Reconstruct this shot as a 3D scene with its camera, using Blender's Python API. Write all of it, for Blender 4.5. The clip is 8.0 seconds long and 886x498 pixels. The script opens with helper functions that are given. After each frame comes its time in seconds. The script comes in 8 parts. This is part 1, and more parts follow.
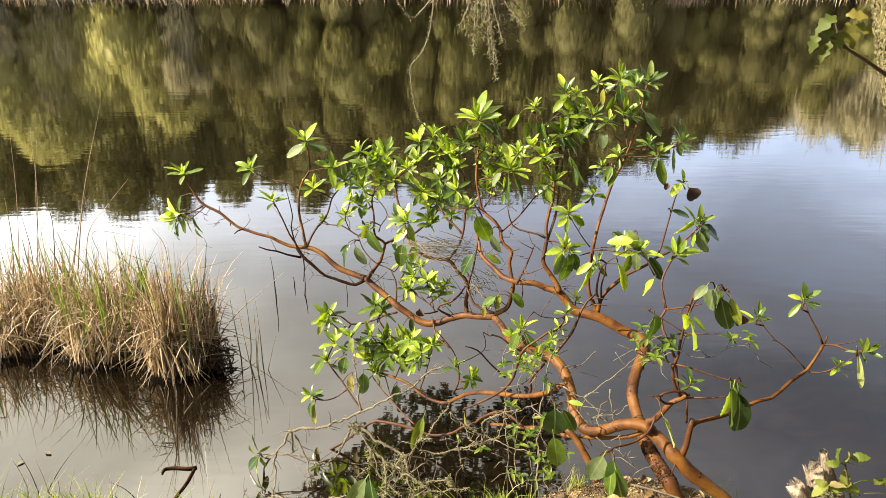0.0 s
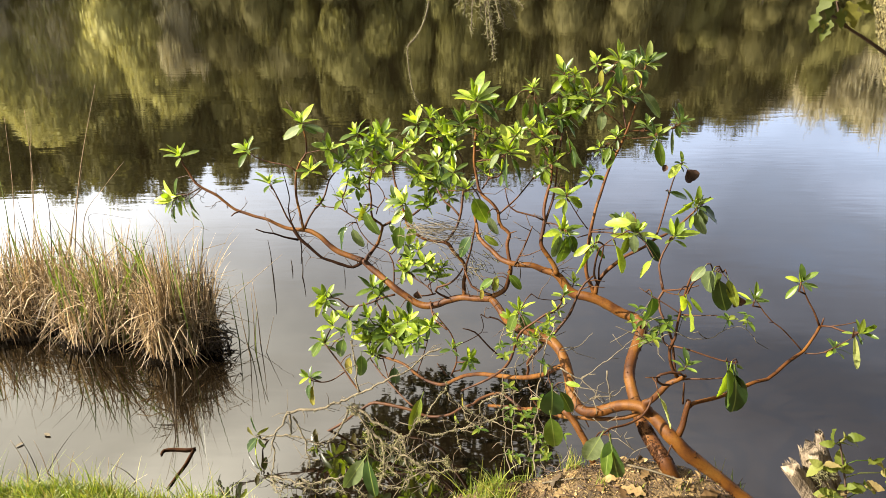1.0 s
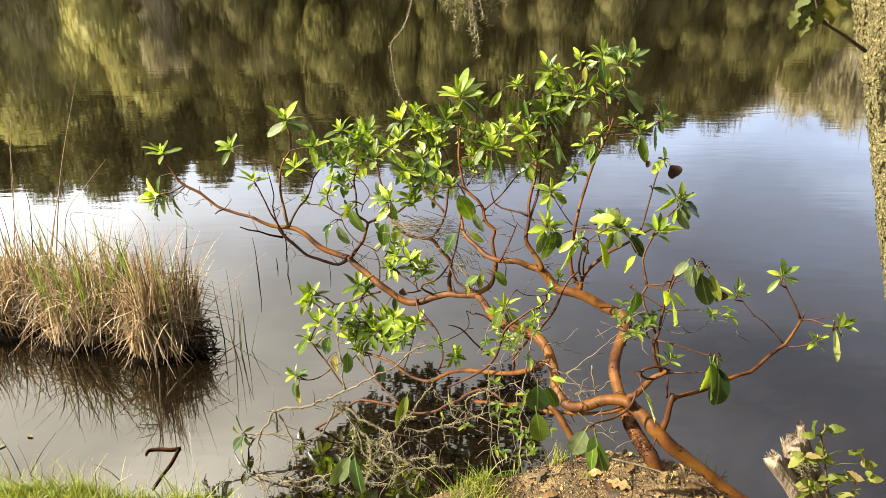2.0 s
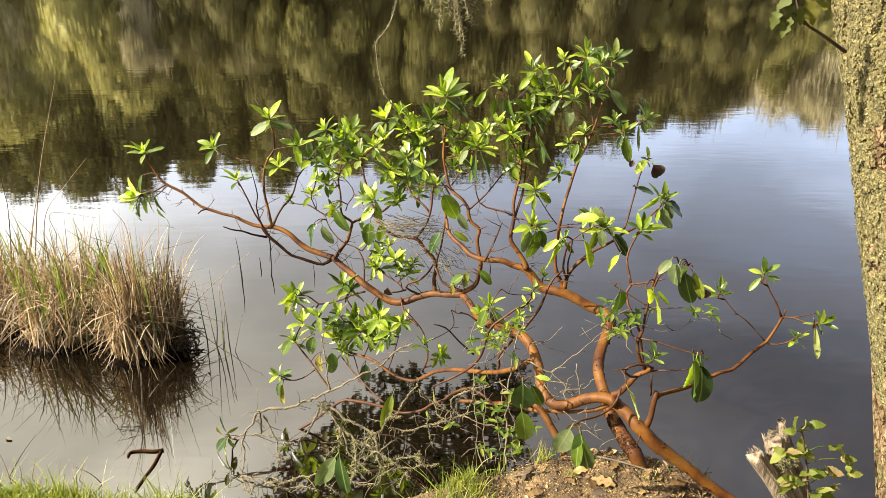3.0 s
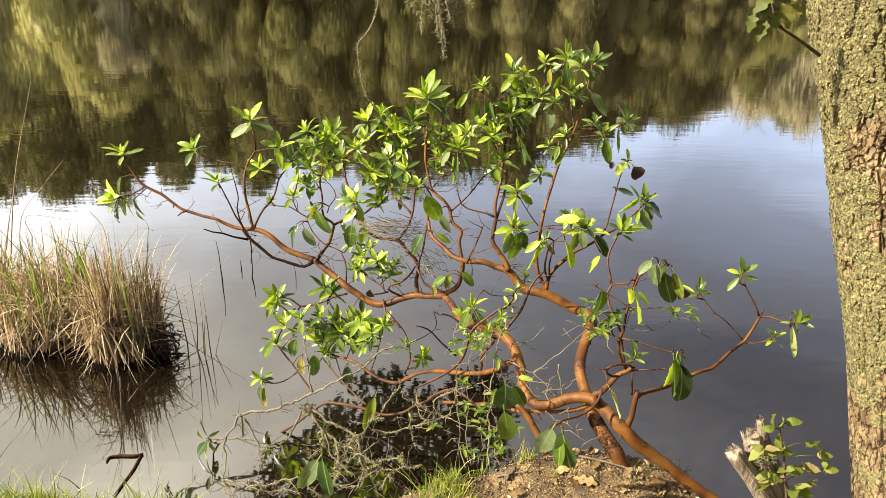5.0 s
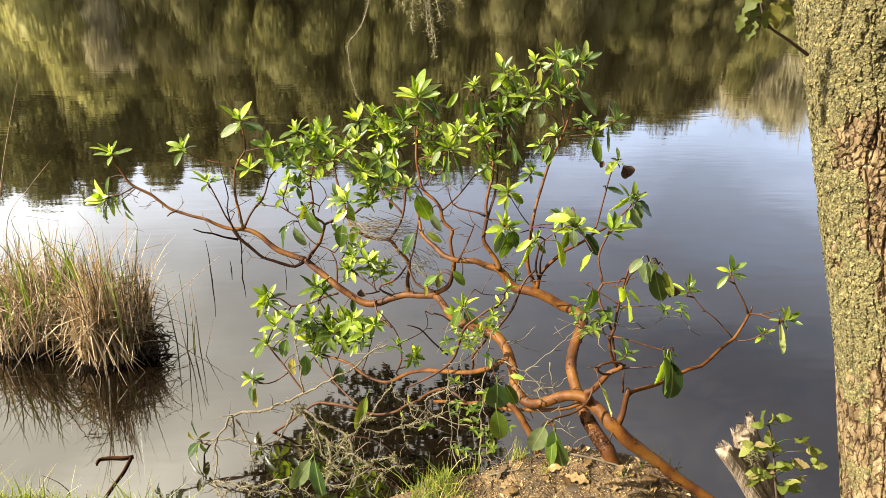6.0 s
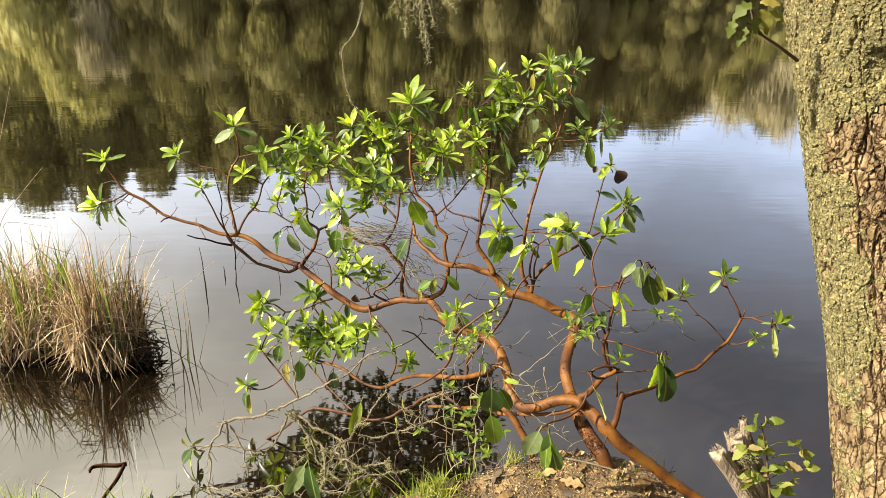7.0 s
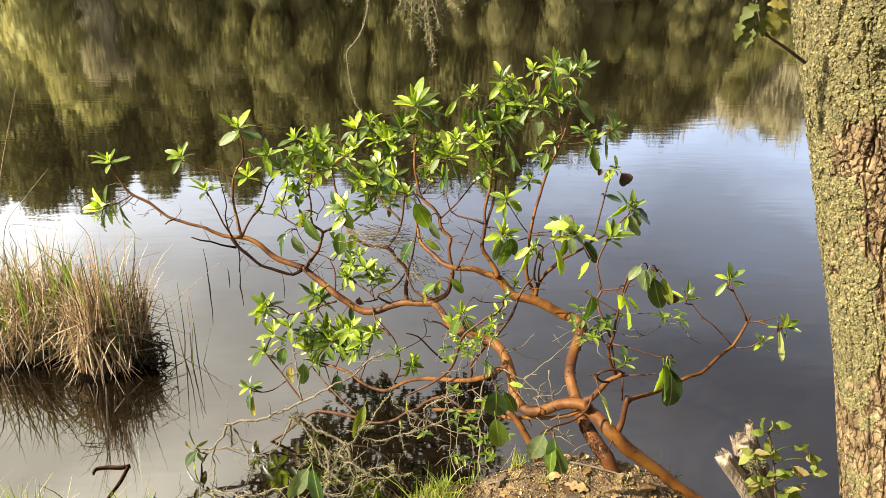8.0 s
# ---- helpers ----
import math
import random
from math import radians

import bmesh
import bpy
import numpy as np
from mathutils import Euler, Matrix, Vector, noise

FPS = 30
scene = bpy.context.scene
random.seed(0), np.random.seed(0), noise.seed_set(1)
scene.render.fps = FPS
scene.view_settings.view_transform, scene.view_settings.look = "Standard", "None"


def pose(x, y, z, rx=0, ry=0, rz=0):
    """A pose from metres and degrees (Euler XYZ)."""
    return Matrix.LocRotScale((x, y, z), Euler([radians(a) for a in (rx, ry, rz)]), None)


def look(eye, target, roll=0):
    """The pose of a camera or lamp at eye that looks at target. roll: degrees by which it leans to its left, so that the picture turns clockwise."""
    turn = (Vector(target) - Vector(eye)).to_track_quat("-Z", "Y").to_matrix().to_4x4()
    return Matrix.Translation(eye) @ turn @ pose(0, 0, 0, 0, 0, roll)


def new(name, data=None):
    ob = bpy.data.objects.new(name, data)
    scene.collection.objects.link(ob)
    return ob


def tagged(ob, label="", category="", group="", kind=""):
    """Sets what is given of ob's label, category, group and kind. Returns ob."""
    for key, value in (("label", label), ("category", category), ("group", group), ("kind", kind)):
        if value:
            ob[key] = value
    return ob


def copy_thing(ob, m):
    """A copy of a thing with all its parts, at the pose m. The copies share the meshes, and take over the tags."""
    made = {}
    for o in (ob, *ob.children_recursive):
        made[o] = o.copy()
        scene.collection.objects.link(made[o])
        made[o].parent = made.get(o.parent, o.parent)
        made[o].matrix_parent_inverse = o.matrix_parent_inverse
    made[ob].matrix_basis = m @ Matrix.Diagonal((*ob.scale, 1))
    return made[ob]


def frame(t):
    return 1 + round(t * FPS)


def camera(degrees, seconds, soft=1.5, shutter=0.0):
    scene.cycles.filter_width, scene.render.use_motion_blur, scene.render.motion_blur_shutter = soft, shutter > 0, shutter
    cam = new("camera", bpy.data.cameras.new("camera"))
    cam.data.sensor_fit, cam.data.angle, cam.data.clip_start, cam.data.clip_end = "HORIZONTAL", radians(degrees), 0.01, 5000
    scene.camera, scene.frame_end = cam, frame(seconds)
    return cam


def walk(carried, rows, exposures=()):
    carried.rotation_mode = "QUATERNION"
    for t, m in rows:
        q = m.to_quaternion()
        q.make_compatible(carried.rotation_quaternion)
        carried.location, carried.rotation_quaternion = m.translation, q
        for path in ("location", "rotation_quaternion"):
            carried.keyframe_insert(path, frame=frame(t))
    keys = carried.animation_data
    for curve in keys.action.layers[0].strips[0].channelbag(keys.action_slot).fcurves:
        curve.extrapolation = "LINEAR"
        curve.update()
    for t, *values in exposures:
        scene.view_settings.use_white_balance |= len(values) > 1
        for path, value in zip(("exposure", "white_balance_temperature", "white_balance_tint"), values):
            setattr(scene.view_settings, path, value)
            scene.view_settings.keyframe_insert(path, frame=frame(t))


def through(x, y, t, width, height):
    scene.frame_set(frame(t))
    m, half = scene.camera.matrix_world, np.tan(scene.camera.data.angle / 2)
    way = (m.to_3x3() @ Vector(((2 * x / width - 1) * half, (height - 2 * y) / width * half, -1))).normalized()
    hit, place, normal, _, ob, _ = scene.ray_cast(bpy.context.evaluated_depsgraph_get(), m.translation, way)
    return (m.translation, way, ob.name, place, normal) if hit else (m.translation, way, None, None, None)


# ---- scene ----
cam = camera(65.81, 8.0, soft=0.5)
walk(cam, [
    (0.0, pose(-0.0000, 0.0000, 1.8000, 67.000, -0.000, -0.000)),
    (0.5, pose(-0.0032, 0.0043, 1.7991, 65.965, 0.305, 0.564)),
    (1.0, pose(0.0015, 0.0034, 1.7959, 65.565, -0.021, -0.176)),
    (1.5, pose(0.0046, 0.0040, 1.7961, 65.228, 0.114, -0.667)),
    (2.0, pose(0.0044, 0.0010, 1.7953, 65.325, -0.179, -1.380)),
    (3.5, pose(-0.0053, -0.0039, 1.7895, 65.433, -0.800, -2.924)),
    (4.0, pose(-0.0089, -0.0077, 1.7882, 65.590, -0.970, -2.883)),
    (4.5, pose(-0.0093, -0.0070, 1.7900, 65.612, -1.057, -3.451)),
    (5.0, pose(-0.0035, -0.0067, 1.7912, 65.601, -1.147, -4.158)),
    (6.5, pose(-0.0102, -0.0108, 1.7915, 65.585, -1.335, -5.347)),
    (7.0, pose(-0.0097, -0.0131, 1.7921, 66.045, -1.343, -5.574)),
    (7.5, pose(-0.0111, -0.0087, 1.7913, 66.173, -1.321, -5.464)),
    (8.0, pose(-0.0123, -0.0089, 1.7888, 66.292, -1.330, -5.250)),
])

# ---- light ----
SUN = Vector((-0.78, -0.18, 0.60)).normalized()
sun = new("sun", bpy.data.lights.new("sun", "SUN"))
sun.data.energy, sun.data.angle, sun.data.color = 5.0, radians(0.6), (1.0, 0.90, 0.74)
sun.matrix_world = look(SUN * 30, (0, 0, 0))
scene.view_settings.exposure = 2.36

world = bpy.data.worlds.new("sky")
scene.world = world
world.use_nodes = True
wn, wl = world.node_tree.nodes, world.node_tree.links
wn.clear()
w_out = wn.new("ShaderNodeOutputWorld")
w_bg = wn.new("ShaderNodeBackground")
w_sky = wn.new("ShaderNodeTexSky")
w_sky.sky_type = "NISHITA"
w_sky.sun_disc = False
w_sky.sun_elevation = math.asin(SUN.z)
w_sky.sun_rotation = math.atan2(SUN.x, SUN.y)
w_sky.dust_density = 1.0
w_co = wn.new("ShaderNodeTexCoord")
w_map = wn.new("ShaderNodeMapping")
w_map.inputs["Scale"].default_value = (1.0, 1.0, 2.2)
w_map.inputs["Location"].default_value = (0.35, 0.2, 0.1)
w_noise = wn.new("ShaderNodeTexNoise")
w_noise.inputs["Scale"].default_value = 1.7
w_noise.inputs["Detail"].default_value = 5.0
w_noise.inputs["Roughness"].default_value = 0.55
w_ramp = wn.new("ShaderNodeValToRGB")
w_ramp.color_ramp.elements[0].position = 0.0
w_ramp.color_ramp.elements[1].position = 0.30
w_mix = wn.new("ShaderNodeMix")
w_mix.data_type = "RGBA"
# thin cloud that glows round the low sun and pales towards the horizon
def w_math(op, a, k):
    nd = wn.new("ShaderNodeMath")
    nd.operation = op
    wl.new(a, nd.inputs[0])
    if isinstance(k, float):
        nd.inputs[1].default_value = k
    else:
        wl.new(k, nd.inputs[1])
    return nd.outputs[0]


w_dot = wn.new("ShaderNodeVectorMath")
w_dot.operation = "DOT_PRODUCT"
w_dot.inputs[1].default_value = SUN
wl.new(w_co.outputs["Generated"], w_dot.inputs[0])
glow = w_math("MAXIMUM", w_math("ADD", w_math("MULTIPLY", w_dot.outputs["Value"], 0.833), 0.167), 0.0)
glow = w_math("MULTIPLY", w_math("POWER", glow, 2.2), 15.0)
w_sep = wn.new("ShaderNodeSeparateXYZ")
wl.new(w_co.outputs["Generated"], w_sep.inputs["Vector"])
w_low = wn.new("ShaderNodeMapRange")
w_low.interpolation_type = "SMOOTHSTEP"
w_low.inputs["From Min"].default_value, w_low.inputs["From Max"].default_value = 0.20, 0.52
w_low.inputs["To Min"].default_value, w_low.inputs["To Max"].default_value = 5.1, 1.30
wl.new(w_sep.outputs["Z"], w_low.inputs["Value"])
w_form = wn.new("ShaderNodeMapRange")
w_form.inputs["From Min"].default_value, w_form.inputs["From Max"].default_value = 0.32, 0.68
w_form.inputs["To Min"].default_value, w_form.inputs["To Max"].default_value = 0.60, 1.44
wl.new(w_noise.outputs["Fac"], w_form.inputs["Value"])


def w_scaled(colour, factor):
    nd = wn.new("ShaderNodeVectorMath")
    nd.operation = "SCALE"
    if isinstance(colour, tuple):
        nd.inputs[0].default_value = colour
    else:
        wl.new(colour, nd.inputs[0])
    wl.new(factor, nd.inputs["Scale"])
    return nd.outputs[0]


w_tint = wn.new("ShaderNodeValToRGB")
w_tint.color_ramp.elements[0].position, w_tint.color_ramp.elements[0].color = 0.22, (0.74, 0.88, 1.16, 1)
w_tint.color_ramp.elements[1].position, w_tint.color_ramp.elements[1].color = 0.62, (0.93, 0.91, 1.01, 1)
wl.new(w_sep.outputs["Z"], w_tint.inputs["Fac"])
w_sum = wn.new("ShaderNodeVectorMath")
wl.new(w_scaled((1.0, 0.90, 0.64), w_math("MINIMUM", glow, 4.7)), w_sum.inputs[0])
wl.new(w_scaled(w_tint.outputs["Color"], w_low.outputs["Result"]), w_sum.inputs[1])
wl.new(w_scaled(w_sum.outputs[0], w_form.outputs["Result"]), w_mix.inputs[7])
wl.new(w_co.outputs["Generated"], w_map.inputs["Vector"])
wl.new(w_map.outputs["Vector"], w_noise.inputs["Vector"])
wl.new(w_noise.outputs["Fac"], w_ramp.inputs["Fac"])
wl.new(w_ramp.outputs["Color"], w_mix.inputs[0])
wl.new(w_sky.outputs["Color"], w_mix.inputs[6])
wl.new(w_mix.outputs[2], w_bg.inputs["Color"])
w_bg.inputs["Strength"].default_value = 0.105
wl.new(w_bg.outputs["Background"], w_out.inputs["Surface"])


# ---- materials ----
def shader(name):
    """A new node material: the material, its nodes, links and principled shader."""
    m = bpy.data.materials.new(name)
    m.use_nodes = True
    n, l = m.node_tree.nodes, m.node_tree.links
    return m, n, l, n["Principled BSDF"]


def noise_node(n, l, scale, detail=5.0, rough=0.55, stretch=(1, 1, 1), coord="Object"):
    co = n.new("ShaderNodeTexCoord")
    mp = n.new("ShaderNodeMapping")
    mp.inputs["Scale"].default_value = stretch
    tx = n.new("ShaderNodeTexNoise")
    tx.inputs["Scale"].default_value, tx.inputs["Detail"].default_value, tx.inputs["Roughness"].default_value = scale, detail, rough
    l.new(co.outputs[coord], mp.inputs["Vector"])
    l.new(mp.outputs["Vector"], tx.inputs["Vector"])
    return tx


def ramp_node(n, l, src, stops):
    rp = n.new("ShaderNodeValToRGB")
    e = rp.color_ramp.elements
    while len(e) < len(stops):
        e.new(0.5)
    for el, (pos, col) in zip(e, stops):
        el.position, el.color = pos, (*col, 1)
    l.new(src, rp.inputs["Fac"])
    return rp


def mix_node(n, l, fac, a, b, blend="MIX"):
    mx = n.new("ShaderNodeMix")
    mx.data_type, mx.blend_type = "RGBA", blend
    if isinstance(fac, float):
        mx.inputs[0].default_value = fac
    else:
        l.new(fac, mx.inputs[0])
    for sock, v in ((mx.inputs[6], a), (mx.inputs[7], b)):
        if isinstance(v, tuple):
            sock.default_value = (*v, 1)
        else:
            l.new(v, sock)
    return mx.outputs[2]


def bump_node(n, l, src, bsdf, strength, distance=0.01):
    bp = n.new("ShaderNodeBump")
    bp.inputs["Strength"].default_value, bp.inputs["Distance"].default_value = strength, distance
    l.new(src, bp.inputs["Height"])
    l.new(bp.outputs["Normal"], bsdf.inputs["Normal"])
    return bp


def grained(name, stops, scale, rough=0.8, stretch=(1, 1, 1), bump=0.4, distance=0.004, fine=6.0, stain=None, spec=0.5):
    """A rough natural surface: colour by a large noise, fine grain over it, bump."""
    m, n, l, b = shader(name)
    big = noise_node(n, l, scale, 6, 0.6, stretch)
    col = ramp_node(n, l, big.outputs["Fac"], stops).outputs["Color"]
    small = noise_node(n, l, scale * fine, 4, 0.6, stretch)
    shade = ramp_node(n, l, small.outputs["Fac"], [(0.3, (0.62, 0.62, 0.62)), (0.7, (1.15, 1.15, 1.15))]).outputs["Color"]
    col = mix_node(n, l, 1.0, col, shade, "MULTIPLY")
    if stain:
        st = noise_node(n, l, scale * 0.8, 5, 0.65)
        mask = ramp_node(n, l, st.outputs["Fac"], [(0.54, (0, 0, 0)), (0.66, (0.75, 0.75, 0.75))]).outputs["Color"]
        col = mix_node(n, l, mask, col, stain)
    l.new(col, b.inputs["Base Color"])
    b.inputs["Roughness"].default_value = rough
    b.inputs["Specular IOR Level"].default_value = spec
    bump_node(n, l, small.outputs["Fac"], b, bump, distance)
    return m


def blade_mat(name, stops, rough=0.5, through=0.4, glow=(1, 1, 1), islands=True, spec=0.5, vein=True, rib=False):
    """Thin leaf or blade: colour varied from piece to piece, light passes through it; rib: pale midrib and brown spots."""
    m, n, l, b = shader(name)
    if islands:
        rnd = n.new("ShaderNodeNewGeometry").outputs["Random Per Island"]
    else:
        rnd = n.new("ShaderNodeObjectInfo").outputs["Random"]
    col = ramp_node(n, l, rnd, stops).outputs["Color"]
    mottle = noise_node(n, l, 4 if rib else 60, 4, 0.6, coord="Object")
    shade = ramp_node(n, l, mottle.outputs["Fac"], [(0.3, (0.6, 0.66, 0.55)), (0.7, (1.25, 1.18, 1.15))]).outputs["Color"]
    col = mix_node(n, l, 1.0, col, shade, "MULTIPLY")
    if rib:
        co = n.new("ShaderNodeTexCoord")
        sep = n.new("ShaderNodeSeparateXYZ")
        l.new(co.outputs["Object"], sep.inputs["Vector"])
        off = n.new("ShaderNodeMath")
        off.operation = "ABSOLUTE"
        l.new(sep.outputs["X"], off.inputs[0])
        line = ramp_node(n, l, off.outputs[0], [(0.0, (0.6, 0.6, 0.6)), (0.016, (0, 0, 0))]).outputs["Color"]
        col = mix_node(n, l, line, col, (0.20, 0.24, 0.07))
        spots = noise_node(n, l, 5.5, 3, 0.5)
        mask = ramp_node(n, l, spots.outputs["Fac"], [(0.70, (0, 0, 0)), (0.73, (1, 1, 1))]).outputs["Color"]
        col = mix_node(n, l, mask, col, (0.06, 0.035, 0.015))
    l.new(col, b.inputs["Base Color"])
    b.inputs["Roughness"].default_value = rough
    b.inputs["Specular IOR Level"].default_value = spec
    tr = n.new("ShaderNodeBsdfTranslucent")
    l.new(mix_node(n, l, 1.0, col, glow, "MULTIPLY"), tr.inputs["Color"])
    mx = n.new("ShaderNodeMixShader")
    mx.inputs[0].default_value = through
    l.new(b.outputs[0], mx.inputs[1])
    l.new(tr.outputs[0], mx.inputs[2])
    l.new(mx.outputs[0], n["Material Output"].inputs["Surface"])
    if vein:
        bump_node(n, l, mottle.outputs["Fac"], b, 0.15, 0.002)
    return m


LEAF = [(0.0, (0.0620, 0.1000, 0.0130)), (0.3, (0.1270, 0.1860, 0.0180)), (0.6, (0.2050, 0.2730, 0.0260)), (1.0, (0.3050, 0.3650, 0.0520))]
OLD = [(0.0, (0.0200, 0.0420, 0.0085)), (0.5, (0.0400, 0.0740, 0.0105)), (0.85, (0.0720, 0.1080, 0.0140)), (1.0, (0.1370, 0.1413, 0.0151))]
m_leaf = blade_mat("madrone leaf", LEAF, 0.42, 0.44, (1.55, 1.60, 0.50), spec=0.42, islands=False, rib=True)
m_leaf_joined = blade_mat("madrone foliage", LEAF, 0.42, 0.44, (1.55, 1.60, 0.50), spec=0.42)
MATURE = [(0.0, (0.0240, 0.0430, 0.0100)), (0.5, (0.0620, 0.1000, 0.0160)), (0.85, (0.1150, 0.1600, 0.0270)), (1.0, (0.1600, 0.1900, 0.0650))]
m_mature = blade_mat("mature madrone leaf", MATURE, 0.38, 0.38, (1.7, 1.75, 0.5), spec=0.38, islands=False, rib=True)
m_mature_joined = blade_mat("mature madrone foliage", MATURE, 0.38, 0.38, (1.7, 1.75, 0.5), spec=0.38)
m_leaf_old = blade_mat("old madrone leaf", OLD, 0.34, 0.28, (1.7, 1.7, 0.5), islands=False, spec=0.45, rib=True)
# darker copy of the leaf, with the shade held in its colour
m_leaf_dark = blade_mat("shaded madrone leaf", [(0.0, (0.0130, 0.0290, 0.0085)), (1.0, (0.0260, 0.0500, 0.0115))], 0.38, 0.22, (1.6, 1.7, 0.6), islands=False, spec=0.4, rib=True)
m_leaf_pale = blade_mat("madrone leaf underside", [(0.0, (0.0720, 0.0960, 0.0420)), (1.0, (0.1150, 0.1400, 0.0680))], 0.6, 0.30, (1.3, 1.5, 0.7), islands=False, spec=0.25, rib=True)
m_leaf_yellow = blade_mat("yellowed madrone leaf", [(0.0, (0.1500, 0.1500, 0.0200)), (1.0, (0.2300, 0.1900, 0.0400))], 0.5, 0.35, (1.5, 1.4, 0.6), islands=False, spec=0.25, rib=True)
m_leaf_cream = blade_mat("cream-green madrone leaf", [(0.0, (0.2400, 0.2700, 0.0900)), (1.0, (0.3000, 0.3200, 0.1200))], 0.6, 0.40, (1.3, 1.35, 0.8), islands=False, spec=0.2, rib=True)
m_leaf_spotted = blade_mat("blotched madrone leaf", [(0.0, (0.0500, 0.0850, 0.0110)), (1.0, (0.0900, 0.1150, 0.0130))], 0.45, 0.35, (1.6, 1.5, 0.6), islands=False, spec=0.3, rib=True)
m_leaf_brown = grained("withered leaf", [(0.3, (0.0300, 0.0120, 0.0060)), (0.7, (0.0950, 0.0420, 0.0200))], 14)
def madrone_bark_mat():
    """Smooth satin orange bark that shades to red-brown in long patches, with fine pores and a few dark scars."""
    m, n, l, b = shader("madrone bark")
    tone = noise_node(n, l, 11, 5, 0.6, (1, 1, 0.8))
    col = ramp_node(n, l, tone.outputs["Fac"], [(0.32, (0.0220, 0.0072, 0.0024)), (0.45, (0.0460, 0.0158, 0.0028)), (0.56, (0.0800, 0.0305, 0.0040)), (0.72, (0.0960, 0.0460, 0.0085))]).outputs["Color"]
    pores = noise_node(n, l, 190, 3, 0.6)
    shade = ramp_node(n, l, pores.outputs["Fac"], [(0.30, (0.74, 0.70, 0.66)), (0.52, (1.06, 1.06, 1.06))]).outputs["Color"]
    col = mix_node(n, l, 1.0, col, shade, "MULTIPLY")
    scar = noise_node(n, l, 34, 4, 0.6, (1, 1, 0.5))
    mask = ramp_node(n, l, scar.outputs["Fac"], [(0.64, (0, 0, 0)), (0.70, (0.85, 0.85, 0.85))]).outputs["Color"]
    l.new(mix_node(n, l, mask, col, (0.020, 0.009, 0.004)), b.inputs["Base Color"])
    b.inputs["Roughness"].default_value = 0.60
    b.inputs["Specular IOR Level"].default_value = 0.16
    bump_node(n, l, scar.outputs["Fac"], b, 0.35, 0.003)
    return m


m_madrone = madrone_bark_mat()
m_shoot = grained("red-brown shoot bark", [(0.3, (0.0210, 0.0068, 0.0022)), (0.5, (0.0420, 0.0142, 0.0034)), (0.7, (0.0640, 0.0255, 0.0055))], 24, 0.6, bump=0.3, distance=0.002, spec=0.2)
m_snag = grained("blackened dead bark", [(0.3, (0.0060, 0.0030, 0.0018)), (0.7, (0.0190, 0.0090, 0.0050))], 40, 0.9, spec=0.02)
m_flake = grained("peeling bark", [(0.3, (0.0140, 0.0062, 0.0030)), (0.7, (0.0420, 0.0180, 0.0080))], 40, 0.95, spec=0.05)
m_dead = grained("dead twig bark", [(0.3, (0.0275, 0.0140, 0.0070)), (0.7, (0.0660, 0.0350, 0.0175))], 40, 0.85)
m_pale_twig = grained("grey twig bark", [(0.3, (0.0562, 0.0423, 0.0257)), (0.7, (0.1296, 0.1058, 0.0661))], 45, 0.85)
m_grey_twig = grained("lichen-grey bark", [(0.3, (0.0394, 0.0298, 0.0173)), (0.7, (0.1226, 0.0978, 0.0578))], 45, 0.9)
m_lichen = grained("pale lichen", [(0.3, (0.0982, 0.0905, 0.0336)), (0.7, (0.1752, 0.1602, 0.0712))], 60, 0.95)
m_shrub = blade_mat("shrub leaf", [(0.0, (0.0284, 0.0565, 0.0077)), (0.6, (0.0619, 0.0973, 0.0113)), (1.0, (0.1229, 0.1381, 0.0198))], 0.5, 0.35, (1.5, 1.6, 0.7), spec=0.2)
m_sapling = blade_mat("sapling leaf", [(0.0, (0.0700, 0.0950, 0.0160)), (0.5, (0.1300, 0.1500, 0.0300)), (0.8, (0.2000, 0.2000, 0.0650)), (1.0, (0.1800, 0.1350, 0.0650))], 0.5, 0.45, (1.4, 1.5, 0.7), islands=False, spec=0.15)
m_oak_leaf = blade_mat("oak leaf", [(0.0, (0.0480, 0.0600, 0.0130)), (0.6, (0.0850, 0.0980, 0.0200)), (1.0, (0.1556, 0.1220, 0.0300))], 0.6, 0.25, (1.3, 1.4, 0.7), islands=False, spec=0.15)
m_straw = blade_mat("dry reed", [(0.0, (0.0330, 0.0200, 0.0120)), (0.22, (0.1250, 0.0850, 0.0500)), (0.65, (0.2600, 0.1880, 0.1180)), (1.0, (0.4300, 0.3450, 0.2450))], 0.6, 0.30, (1.15, 1.05, 0.8))
m_green_reed = blade_mat("green reed", [(0.0, (0.0495, 0.0765, 0.0135)), (1.0, (0.1237, 0.1530, 0.0225))], 0.45, 0.35, (1.4, 1.5, 0.6))
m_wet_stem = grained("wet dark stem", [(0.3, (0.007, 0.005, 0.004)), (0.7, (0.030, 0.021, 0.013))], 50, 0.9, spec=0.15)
m_grass = blade_mat("bank grass", [(0.0, (0.0640, 0.0980, 0.0150)), (0.5, (0.1400, 0.1800, 0.0220)), (0.8, (0.2300, 0.2320, 0.0420)), (1.0, (0.3000, 0.2300, 0.1100))], 0.5, 0.4, (1.4, 1.5, 0.6))
m_litter = blade_mat("leaf litter", [(0.0, (0.0260, 0.0150, 0.0055)), (0.35, (0.0850, 0.0500, 0.0170)), (0.8, (0.1900, 0.1220, 0.0450)), (1.0, (0.3700, 0.2700, 0.1300))], 0.8, 0.1)
m_soil = grained("bank soil", [(0.32, (0.0340, 0.0210, 0.0080)), (0.5, (0.0900, 0.0570, 0.0220)), (0.68, (0.1700, 0.1130, 0.0470))], 16.0, 0.95, (1, 1, 1), 1.0, 0.012, 7.0)
